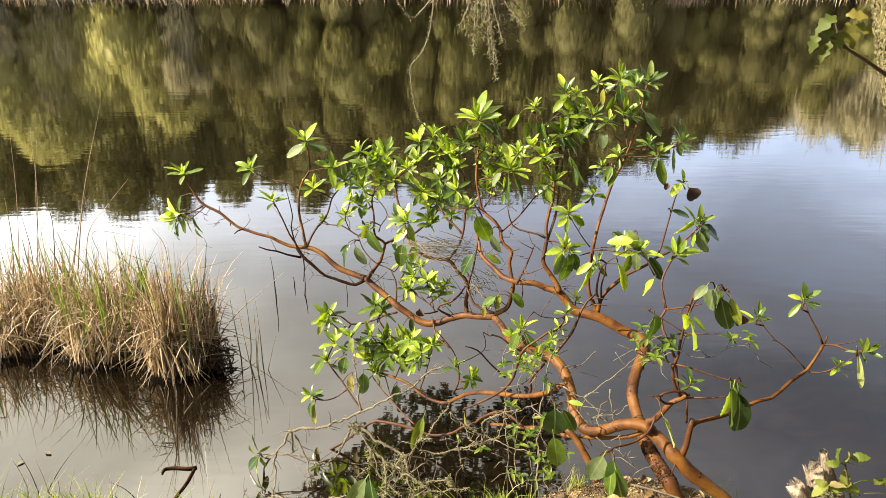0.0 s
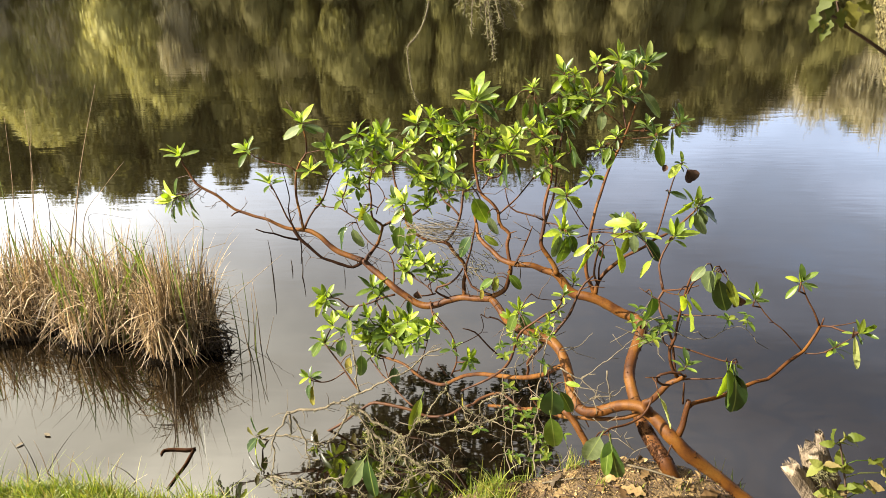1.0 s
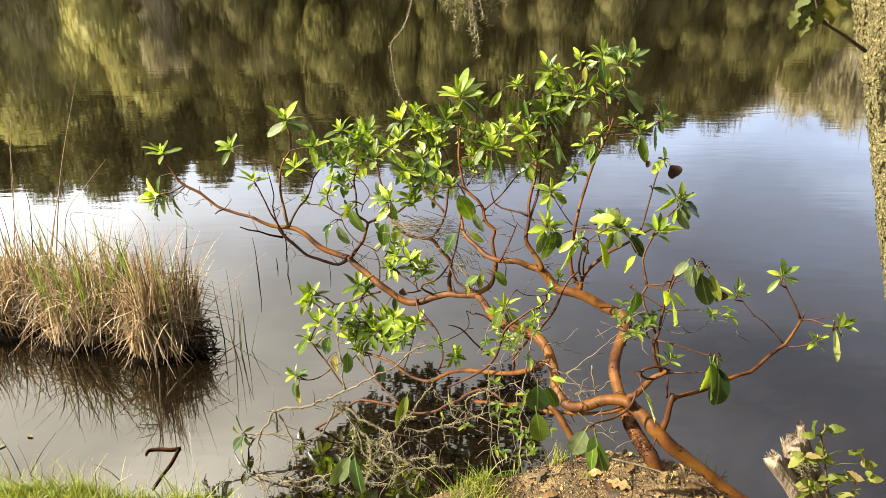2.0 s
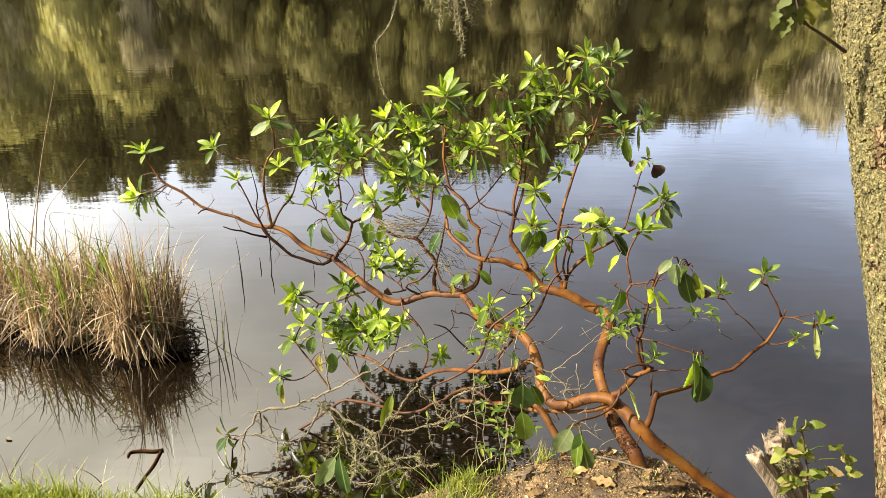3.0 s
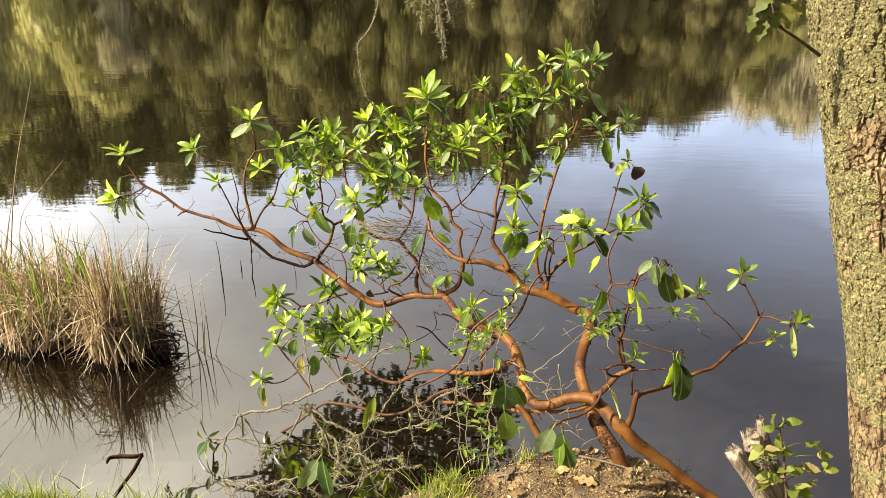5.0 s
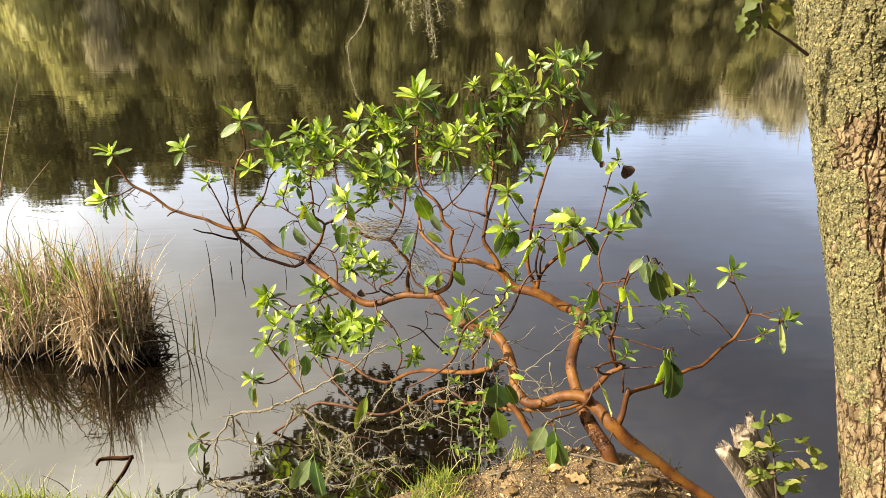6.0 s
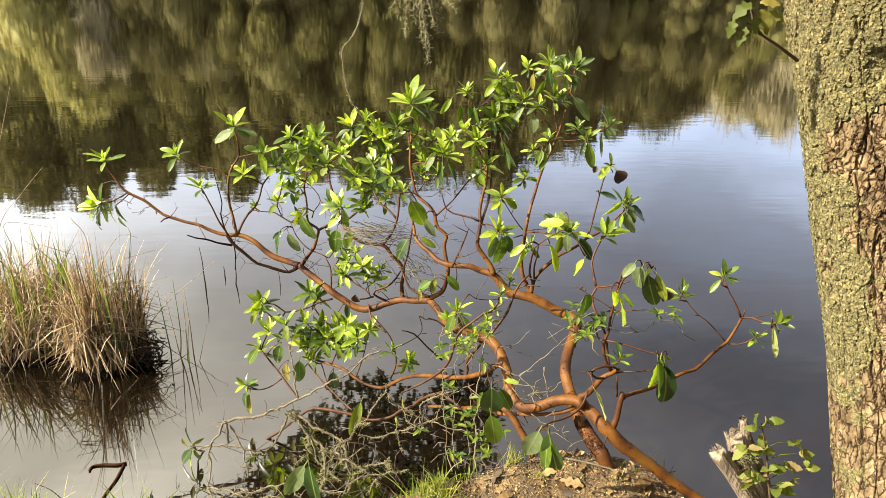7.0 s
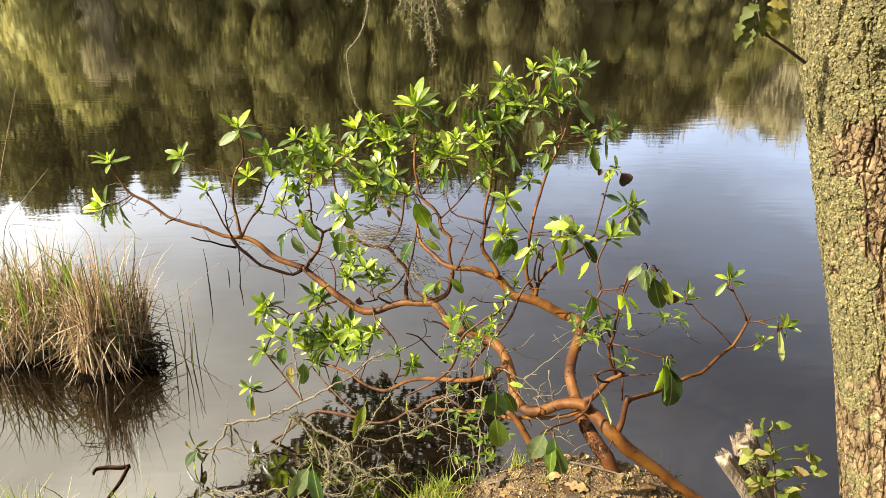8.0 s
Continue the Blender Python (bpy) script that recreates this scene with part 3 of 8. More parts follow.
limb("limb", [(0.664, 2.050, 0.607, 0.0185), (0.629, 2.070, 0.612, 0.0179), (0.588, 2.087, 0.631, 0.0171), (0.546, 2.104, 0.647, 0.0164), (0.504, 2.120, 0.653, 0.0157), (0.472, 2.134, 0.653, 0.0157), (0.447, 2.147, 0.669, 0.0150), (0.429, 2.160, 0.694, 0.0150), (0.406, 2.172, 0.713, 0.0126), (0.363, 2.190, 0.718, 0.0115), (0.327, 2.200, 0.732, 0.0104), (0.289, 2.210, 0.732, 0.0097), (0.253, 2.220, 0.732, 0.0094), (0.217, 2.254, 0.735, 0.0091), (0.190, 2.287, 0.752, 0.0086), (0.160, 2.320, 0.767, 0.0078), (0.139, 2.350, 0.787, 0.0069), (0.136, 2.380, 0.816, 0.0060), (0.128, 2.399, 0.845, 0.0048), (0.137, 2.420, 0.878, 0.0046)])
limb("limb", [(0.591, 1.580, 0.570, 0.0166), (0.573, 1.600, 0.574, 0.0167), (0.539, 1.619, 0.565, 0.0162), (0.503, 1.639, 0.542, 0.0158), (0.468, 1.660, 0.509, 0.0154), (0.433, 1.693, 0.489, 0.0156), (0.411, 1.720, 0.499, 0.0158), (0.404, 1.758, 0.519, 0.0160), (0.404, 1.800, 0.543, 0.0162), (0.394, 1.855, 0.571, 0.0164), (0.377, 1.896, 0.589, 0.0159), (0.354, 1.930, 0.594, 0.0154), (0.314, 2.023, 0.561, 0.0145), (0.269, 2.120, 0.529, 0.0130), (0.240, 2.220, 0.505, 0.0136), (0.220, 2.266, 0.523, 0.0134), (0.195, 2.310, 0.539, 0.0139)])
limb("limb", [(0.195, 2.310, 0.539, 0.0139), (0.135, 2.355, 0.515, 0.0126), (0.087, 2.390, 0.500, 0.0127), (0.029, 2.406, 0.479, 0.0136), (-0.021, 2.420, 0.451, 0.0145), (-0.064, 2.438, 0.437, 0.0146), (-0.106, 2.457, 0.443, 0.0144), (-0.149, 2.479, 0.466, 0.0139), (-0.191, 2.500, 0.489, 0.0135), (-0.243, 2.539, 0.517, 0.0132), (-0.287, 2.571, 0.540, 0.0130), (-0.325, 2.600, 0.563, 0.0125)])
limb("limb", [(-0.325, 2.600, 0.563, 0.0125), (-0.385, 2.621, 0.575, 0.0118), (-0.438, 2.640, 0.590, 0.0115), (-0.474, 2.655, 0.613, 0.0110), (-0.516, 2.673, 0.644, 0.0101), (-0.562, 2.690, 0.660, 0.0095), (-0.625, 2.701, 0.664, 0.0081), (-0.659, 2.706, 0.667, 0.0074), (-0.703, 2.715, 0.684, 0.0068), (-0.745, 2.723, 0.702, 0.0064), (-0.798, 2.732, 0.711, 0.0061), (-0.842, 2.740, 0.724, 0.0059), (-0.885, 2.749, 0.738, 0.0054), (-0.919, 2.758, 0.763, 0.0058), (-0.953, 2.767, 0.790, 0.0058), (-0.987, 2.774, 0.807, 0.0056), (-1.020, 2.782, 0.822, 0.0054), (-1.049, 2.789, 0.845, 0.0050), (-1.075, 2.800, 0.888, 0.0044), (-1.089, 2.800, 0.915, 0.0040), (-1.105, 2.800, 0.956, 0.0034)])
limb("branch", [(-0.858, 2.740, 0.731, 0.0035), (-0.879, 2.728, 0.726, 0.0033), (-0.892, 2.720, 0.716, 0.0027)])
limb("branch", [(-1.028, 2.780, 0.823, 0.0029), (-1.056, 2.761, 0.810, 0.0025), (-1.088, 2.740, 0.798, 0.0023), (-1.110, 2.700, 0.805, 0.0019)])
limb("branch", [(-1.019, 2.780, 0.821, 0.0025), (-1.044, 2.760, 0.800, 0.0021), (-1.068, 2.740, 0.783, 0.0019)])
limb("branch", [(-0.915, 2.760, 0.759, 0.0023), (-0.917, 2.760, 0.744, 0.0020), (-0.916, 2.760, 0.737, 0.0016)])
limb("branch", [(-0.583, 2.690, 0.665, 0.0067), (-0.590, 2.701, 0.710, 0.0054), (-0.600, 2.714, 0.760, 0.0056), (-0.609, 2.727, 0.811, 0.0052), (-0.609, 2.739, 0.861, 0.0050), (-0.602, 2.750, 0.904, 0.0046), (-0.584, 2.756, 0.946, 0.0044), (-0.559, 2.762, 0.980, 0.0040), (-0.556, 2.768, 1.021, 0.0038), (-0.562, 2.774, 1.064, 0.0034), (-0.576, 2.780, 1.100, 0.0030)])
limb("branch", [(-0.602, 2.750, 0.906, 0.0035), (-0.643, 2.757, 0.929, 0.0031), (-0.703, 2.766, 0.938, 0.0027), (-0.754, 2.774, 0.950, 0.0023), (-0.792, 2.780, 0.970, 0.0021), (-0.808, 2.780, 0.989, 0.0019)])
limb("branch", [(-0.558, 2.760, 0.981, 0.0027), (-0.515, 2.751, 0.993, 0.0023), (-0.462, 2.740, 1.006, 0.0019)])
limb("branch", [(-0.578, 2.690, 0.673, 0.0055), (-0.560, 2.703, 0.711, 0.0047), (-0.534, 2.716, 0.749, 0.0043), (-0.508, 2.727, 0.773, 0.0039), (-0.488, 2.740, 0.811, 0.0037), (-0.470, 2.756, 0.865, 0.0033), (-0.443, 2.767, 0.898, 0.0029), (-0.417, 2.780, 0.936, 0.0025)])
limb("branch", [(-0.471, 2.750, 0.867, 0.0027), (-0.508, 2.745, 0.891, 0.0023), (-0.540, 2.740, 0.912, 0.0019)])
limb("branch", [(-0.618, 2.680, 0.670, 0.0047), (-0.626, 2.680, 0.690, 0.0043), (-0.647, 2.680, 0.731, 0.0038), (-0.665, 2.680, 0.781, 0.0034), (-0.681, 2.680, 0.828, 0.0030), (-0.700, 2.680, 0.876, 0.0024)])
limb("dead_branch", [(-0.628, 2.700, 0.679, 0.0035), (-0.634, 2.702, 0.694, 0.0033), (-0.644, 2.711, 0.752, 0.0029), (-0.636, 2.717, 0.795, 0.0025), (-0.644, 2.725, 0.851, 0.0021), (-0.656, 2.734, 0.911, 0.0017), (-0.660, 2.740, 0.951, 0.0011)])
limb("branch", [(-0.633, 2.700, 0.700, 0.0019), (-0.613, 2.700, 0.738, 0.0014)])
limb("dead_branch", [(-0.621, 2.680, 0.670, 0.0071), (-0.596, 2.667, 0.634, 0.0067), (-0.561, 2.654, 0.606, 0.0061), (-0.535, 2.645, 0.584, 0.0057), (-0.500, 2.632, 0.560, 0.0057), (-0.457, 2.620, 0.550, 0.0059), (-0.413, 2.613, 0.537, 0.0061), (-0.370, 2.607, 0.529, 0.0064), (-0.328, 2.600, 0.556, 0.0075)])
limb("dead_branch", [(-0.604, 2.670, 0.628, 0.0051), (-0.659, 2.654, 0.648, 0.0039), (-0.698, 2.641, 0.669, 0.0034), (-0.736, 2.630, 0.681, 0.0029), (-0.765, 2.620, 0.698, 0.0023)])
limb("dead_branch", [(-0.596, 2.670, 0.633, 0.0031), (-0.593, 2.666, 0.585, 0.0025), (-0.600, 2.660, 0.519, 0.0018)])
limb("branch", [(-0.324, 2.600, 0.553, 0.0101), (-0.284, 2.607, 0.609, 0.0077), (-0.260, 2.612, 0.640, 0.0070), (-0.247, 2.617, 0.684, 0.0063), (-0.241, 2.620, 0.712, 0.0058), (-0.262, 2.628, 0.727, 0.0050), (-0.280, 2.636, 0.739, 0.0046), (-0.287, 2.648, 0.774, 0.0042), (-0.286, 2.661, 0.814, 0.0038), (-0.294, 2.680, 0.868, 0.0036), (-0.288, 2.685, 0.905, 0.0034), (-0.277, 2.691, 0.956, 0.0032), (-0.266, 2.700, 1.022, 0.0026)])
limb("branch", [(-0.261, 2.620, 0.730, 0.0038), (-0.301, 2.629, 0.732, 0.0032), (-0.352, 2.642, 0.739, 0.0031), (-0.387, 2.652, 0.758, 0.0027), (-0.417, 2.660, 0.775, 0.0025), (-0.462, 2.660, 0.780, 0.0021), (-0.521, 2.660, 0.788, 0.0015)])
limb("branch", [(-0.388, 2.660, 0.755, 0.0023), (-0.402, 2.647, 0.804, 0.0021), (-0.401, 2.640, 0.834, 0.0015)])
limb("branch", [(-0.241, 2.620, 0.710, 0.0053), (-0.206, 2.626, 0.727, 0.0057), (-0.151, 2.635, 0.744, 0.0054), (-0.113, 2.640, 0.754, 0.0050), (-0.078, 2.647, 0.783, 0.0046), (-0.048, 2.653, 0.808, 0.0042), (-0.022, 2.660, 0.845, 0.0038), (-0.001, 2.677, 0.876, 0.0031), (0.011, 2.700, 0.922, 0.0027)])
limb("branch", [(-0.264, 2.620, 0.765, 0.0026), (-0.255, 2.613, 0.795, 0.0023), (-0.225, 2.600, 0.845, 0.0020), (-0.247, 2.620, 0.884, 0.0019), (-0.284, 2.640, 0.913, 0.0015)])
limb("branch", [(-0.189, 2.580, 0.809, 0.0022), (-0.225, 2.600, 0.845, 0.0022)])
limb("branch", [(0.096, 2.390, 0.502, 0.0089), (0.091, 2.397, 0.561, 0.0079), (0.098, 2.404, 0.613, 0.0075), (0.085, 2.409, 0.652, 0.0072), (0.054, 2.414, 0.684, 0.0070), (0.030, 2.420, 0.720, 0.0067), (-0.001, 2.431, 0.725, 0.0059), (-0.018, 2.437, 0.722, 0.0058), (-0.060, 2.452, 0.725, 0.0056), (-0.091, 2.465, 0.740, 0.0055), (-0.124, 2.480, 0.764, 0.0053), (-0.139, 2.495, 0.797, 0.0050), (-0.151, 2.514, 0.841, 0.0052), (-0.166, 2.534, 0.888, 0.0047), (-0.179, 2.551, 0.928, 0.0042), (-0.185, 2.566, 0.965, 0.0036), (-0.194, 2.580, 0.997, 0.0031)])
limb("branch", [(0.021, 2.420, 0.729, 0.0050), (0.045, 2.434, 0.756, 0.0054), (0.067, 2.450, 0.792, 0.0050), (0.079, 2.466, 0.833, 0.0048), (0.083, 2.481, 0.871, 0.0047), (0.088, 2.500, 0.922, 0.0043), (0.088, 2.522, 0.977, 0.0038), (0.080, 2.542, 1.027, 0.0032), (0.056, 2.560, 1.064, 0.0027)])
limb("branch", [(0.097, 2.390, 0.617, 0.0043), (0.101, 2.389, 0.652, 0.0040), (0.114, 2.387, 0.700, 0.0036), (0.124, 2.384, 0.763, 0.0032), (0.131, 2.382, 0.815, 0.0028), (0.135, 2.380, 0.861, 0.0021)])
limb("branch", [(0.029, 2.400, 0.493, 0.0052), (-0.004, 2.394, 0.514, 0.0044), (-0.020, 2.390, 0.529, 0.0040), (-0.011, 2.387, 0.548, 0.0040), (0.029, 2.380, 0.566, 0.0040), (0.062, 2.390, 0.588, 0.0036), (0.087, 2.400, 0.624, 0.0033)])
limb("branch", [(0.194, 2.300, 0.559, 0.0052), (0.167, 2.316, 0.561, 0.0050), (0.148, 2.326, 0.563, 0.0045), (0.120, 2.344, 0.574, 0.0043), (0.107, 2.360, 0.597, 0.0041), (0.092, 2.380, 0.627, 0.0036)])
limb("branch", [(-0.020, 2.410, 0.508, 0.0033), (-0.051, 2.397, 0.506, 0.0028), (-0.091, 2.380, 0.513, 0.0022)])
limb("branch", [(0.190, 2.310, 0.546, 0.0100), (0.222, 2.287, 0.575, 0.0091), (0.241, 2.270, 0.603, 0.0084), (0.250, 2.247, 0.652, 0.0077), (0.252, 2.220, 0.712, 0.0073), (0.244, 2.239, 0.760, 0.0067), (0.240, 2.253, 0.794, 0.0065), (0.248, 2.267, 0.828, 0.0064), (0.222, 2.280, 0.849, 0.0063), (0.210, 2.292, 0.875, 0.0061), (0.208, 2.300, 0.896, 0.0058), (0.188, 2.319, 0.922, 0.0055), (0.158, 2.340, 0.943, 0.0054), (0.140, 2.356, 0.965, 0.0053), (0.131, 2.380, 1.005, 0.0051), (0.122, 2.396, 1.056, 0.0047), (0.124, 2.411, 1.106, 0.0051), (0.129, 2.429, 1.163, 0.0045), (0.131, 2.444, 1.213, 0.0040), (0.127, 2.460, 1.262, 0.0033)])
limb("branch", [(0.244, 2.250, 0.835, 0.0027), (0.260, 2.231, 0.850, 0.0021), (0.269, 2.220, 0.858, 0.0013)])
limb("branch", [(0.210, 2.300, 0.890, 0.0037), (0.239, 2.310, 0.914, 0.0034), (0.272, 2.321, 0.941, 0.0030), (0.303, 2.333, 0.975, 0.0027), (0.319, 2.340, 0.994, 0.0025), (0.345, 2.360, 1.020, 0.0020)])
limb("branch", [(0.123, 2.400, 1.052, 0.0041), (0.151, 2.391, 1.064, 0.0037), (0.189, 2.379, 1.069, 0.0032), (0.220, 2.368, 1.085, 0.0027), (0.241, 2.360, 1.102, 0.0022)])
limb("branch", [(0.151, 2.370, 0.961, 0.0031), (0.176, 2.383, 0.998, 0.0027), (0.182, 2.401, 1.061, 0.0024), (0.178, 2.420, 1.127, 0.0022), (0.182, 2.428, 1.171, 0.0020), (0.189, 2.440, 1.238, 0.0017)])
limb("branch", [(0.031, 2.500, 0.909, 0.0029), (0.086, 2.442, 0.931, 0.0026), (0.142, 2.380, 0.957, 0.0024)])
limb("branch", [(0.099, 2.500, 0.959, 0.0032), (0.117, 2.477, 0.937, 0.0028), (0.146, 2.442, 0.904, 0.0026), (0.166, 2.400, 0.858, 0.0023)])
limb("branch", [(0.074, 2.460, 0.819, 0.0043), (0.046, 2.487, 0.844, 0.0041), (0.016, 2.511, 0.860, 0.0038), (-0.008, 2.540, 0.892, 0.0033), (-0.019, 2.580, 0.918, 0.0026)])
limb("branch", [(0.409, 2.160, 0.717, 0.0107), (0.403, 2.167, 0.740, 0.0094), (0.379, 2.181, 0.776, 0.0083), (0.356, 2.192, 0.809, 0.0074), (0.352, 2.200, 0.832, 0.0068), (0.360, 2.212, 0.870, 0.0067), (0.363, 2.220, 0.897, 0.0064), (0.362, 2.239, 0.928, 0.0061), (0.372, 2.266, 0.973, 0.0057), (0.387, 2.291, 1.015, 0.0053), (0.393, 2.320, 1.064, 0.0049), (0.402, 2.344, 1.111, 0.0044), (0.411, 2.371, 1.164, 0.0043), (0.426, 2.400, 1.218, 0.0033)])
limb("branch", [(0.366, 2.220, 0.892, 0.0046), (0.381, 2.245, 0.925, 0.0041), (0.393, 2.264, 0.952, 0.0040), (0.407, 2.300, 1.003, 0.0038), (0.414, 2.330, 1.068, 0.0035), (0.425, 2.361, 1.136, 0.0033), (0.434, 2.380, 1.176, 0.0030), (0.464, 2.408, 1.227, 0.0027), (0.511, 2.436, 1.265, 0.0027), (0.546, 2.460, 1.303, 0.0030), (0.579, 2.476, 1.341, 0.0029), (0.611, 2.488, 1.365, 0.0025), (0.642, 2.500, 1.392, 0.0020)])
limb("branch", [(0.361, 2.220, 0.897, 0.0033), (0.334, 2.230, 0.908, 0.0031), (0.299, 2.242, 0.914, 0.0030), (0.268, 2.252, 0.919, 0.0028), (0.246, 2.260, 0.931, 0.0026), (0.232, 2.260, 0.969, 0.0023), (0.225, 2.260, 1.001, 0.0016)])
limb("branch", [(0.246, 2.260, 0.929, 0.0020), (0.258, 2.247, 0.942, 0.0016), (0.263, 2.240, 0.951, 0.0011)])
limb("branch", [(0.587, 2.480, 1.350, 0.0020), (0.573, 2.480, 1.374, 0.0018), (0.555, 2.480, 1.390, 0.0015)])
limb("branch", [(0.497, 2.440, 1.250, 0.0023), (0.482, 2.449, 1.299, 0.0022), (0.465, 2.453, 1.322, 0.0020), (0.439, 2.460, 1.353, 0.0017)])
limb("branch", [(0.389, 2.280, 0.993, 0.0026), (0.412, 2.277, 1.001, 0.0023), (0.454, 2.271, 0.999, 0.0021), (0.492, 2.265, 1.011, 0.0020), (0.519, 2.260, 1.034, 0.0016)])
limb("branch", [(0.394, 2.320, 1.069, 0.0026), (0.369, 2.344, 1.116, 0.0023), (0.339, 2.364, 1.151, 0.0021), (0.316, 2.380, 1.180, 0.0017)])
limb("branch", [(0.409, 2.360, 1.136, 0.0026), (0.391, 2.376, 1.189, 0.0023), (0.375, 2.386, 1.221, 0.0021), (0.340, 2.401, 1.262, 0.0020), (0.326, 2.412, 1.296, 0.0018), (0.324, 2.420, 1.324, 0.0016)])
limb("branch", [(0.415, 2.340, 1.079, 0.0020), (0.436, 2.317, 1.105, 0.0016), (0.452, 2.300, 1.120, 0.0013)])
limb("branch", [(0.276, 2.200, 0.771, 0.0023), (0.310, 2.183, 0.783, 0.0020), (0.349, 2.160, 0.814, 0.0016)])
limb("branch", [(0.263, 2.210, 0.726, 0.0047), (0.280, 2.202, 0.770, 0.0036), (0.294, 2.194, 0.813, 0.0033), (0.307, 2.187, 0.855, 0.0028), (0.316, 2.180, 0.892, 0.0021)])
limb("branch", [(0.546, 2.120, 0.645, 0.0093), (0.527, 2.134, 0.688, 0.0074), (0.512, 2.145, 0.723, 0.0068), (0.507, 2.157, 0.762, 0.0062), (0.510, 2.168, 0.796, 0.0060), (0.519, 2.187, 0.860, 0.0057), (0.526, 2.200, 0.899, 0.0055), (0.539, 2.222, 0.942, 0.0052), (0.555, 2.243, 0.981, 0.0051), (0.572, 2.269, 1.028, 0.0048), (0.598, 2.300, 1.085, 0.0044), (0.627, 2.329, 1.130, 0.0048), (0.649, 2.354, 1.171, 0.0045), (0.670, 2.380, 1.214, 0.0040), (0.689, 2.405, 1.269, 0.0036), (0.704, 2.427, 1.317, 0.0033), (0.716, 2.448, 1.365, 0.0028), (0.723, 2.460, 1.391, 0.0022)])
limb("branch", [(0.651, 2.360, 1.172, 0.0027), (0.621, 2.371, 1.210, 0.0025), (0.572, 2.385, 1.243, 0.0021), (0.539, 2.395, 1.270, 0.0018), (0.527, 2.400, 1.285, 0.0015)])
limb("branch", [(0.654, 2.360, 1.182, 0.0036), (0.647, 2.378, 1.214, 0.0035), (0.644, 2.398, 1.250, 0.0031), (0.643, 2.420, 1.290, 0.0023)])
limb("branch", [(0.663, 2.370, 1.177, 0.0027), (0.710, 2.367, 1.178, 0.0025), (0.760, 2.365, 1.181, 0.0023), (0.804, 2.362, 1.186, 0.0022), (0.840, 2.360, 1.205, 0.0017)])
limb("branch", [(0.648, 2.350, 1.156, 0.0018), (0.678, 2.333, 1.160, 0.0016), (0.705, 2.318, 1.166, 0.0015), (0.735, 2.300, 1.177, 0.0013)])
limb("branch", [(0.703, 2.360, 1.180, 0.0017), (0.716, 2.340, 1.199, 0.0013)])
limb("branch", [(0.630, 2.330, 1.138, 0.0016), (0.608, 2.300, 1.173, 0.0013)])
limb("branch", [(0.615, 2.320, 1.110, 0.0020), (0.588, 2.303, 1.136, 0.0016), (0.542, 2.280, 1.142, 0.0013)])
limb("branch", [(0.508, 2.180, 0.882, 0.0021), (0.478, 2.168, 0.921, 0.0019), (0.444, 2.153, 0.973, 0.0017), (0.419, 2.140, 1.016, 0.0014)])
limb("branch", [(0.459, 2.160, 0.949, 0.0014), (0.464, 2.140, 0.982, 0.0009)])
limb("branch", [(0.364, 2.220, 0.886, 0.0026), (0.394, 2.165, 0.906, 0.0021), (0.409, 2.120, 0.899, 0.0016)])
limb("branch", [(0.521, 2.180, 0.871, 0.0029), (0.562, 2.155, 0.881, 0.0026), (0.590, 2.138, 0.884, 0.0024), (0.634, 2.111, 0.891, 0.0021), (0.651, 2.100, 0.898, 0.0016)])
limb("branch", [(0.509, 2.180, 0.861, 0.0023), (0.470, 2.160, 0.859, 0.0016)])
limb("branch", [(0.524, 2.180, 0.878, 0.0021), (0.562, 2.159, 0.891, 0.0019), (0.609, 2.132, 0.910, 0.0016), (0.633, 2.100, 0.976, 0.0012)])
limb("branch", [(0.541, 2.120, 0.657, 0.0086), (0.548, 2.125, 0.701, 0.0068), (0.568, 2.129, 0.737, 0.0065), (0.600, 2.135, 0.767, 0.0062), (0.637, 2.140, 0.797, 0.0058), (0.679, 2.140, 0.821, 0.0055), (0.707, 2.140, 0.838, 0.0052), (0.730, 2.140, 0.861, 0.0049), (0.760, 2.140, 0.876, 0.0048), (0.787, 2.140, 0.895, 0.0043), (0.818, 2.133, 0.931, 0.0038), (0.845, 2.125, 0.969, 0.0033), (0.865, 2.120, 0.993, 0.0028)])
limb("dead_branch", [(0.855, 2.120, 0.983, 0.0030), (0.870, 2.115, 1.006, 0.0028), (0.884, 2.110, 1.025, 0.0026)])
limb("branch", [(0.728, 2.140, 0.859, 0.0042), (0.739, 2.147, 0.882, 0.0035), (0.746, 2.153, 0.904, 0.0032), (0.758, 2.167, 0.953, 0.0030), (0.767, 2.177, 0.987, 0.0029), (0.777, 2.189, 1.028, 0.0026), (0.789, 2.200, 1.067, 0.0021), (0.803, 2.200, 1.094, 0.0016)])
limb("branch", [(0.547, 2.120, 0.699, 0.0043), (0.527, 2.102, 0.744, 0.0039), (0.520, 2.072, 0.817, 0.0035), (0.523, 2.051, 0.866, 0.0029), (0.532, 2.040, 0.885, 0.0023), (0.555, 2.026, 0.889, 0.0015), (0.565, 2.020, 0.890, 0.0009)])
limb("branch", [(0.549, 2.120, 0.717, 0.0033), (0.540, 2.100, 0.771, 0.0030), (0.542, 2.078, 0.829, 0.0027), (0.538, 2.060, 0.874, 0.0022), (0.554, 2.057, 0.892, 0.0019), (0.592, 2.050, 0.919, 0.0015)])
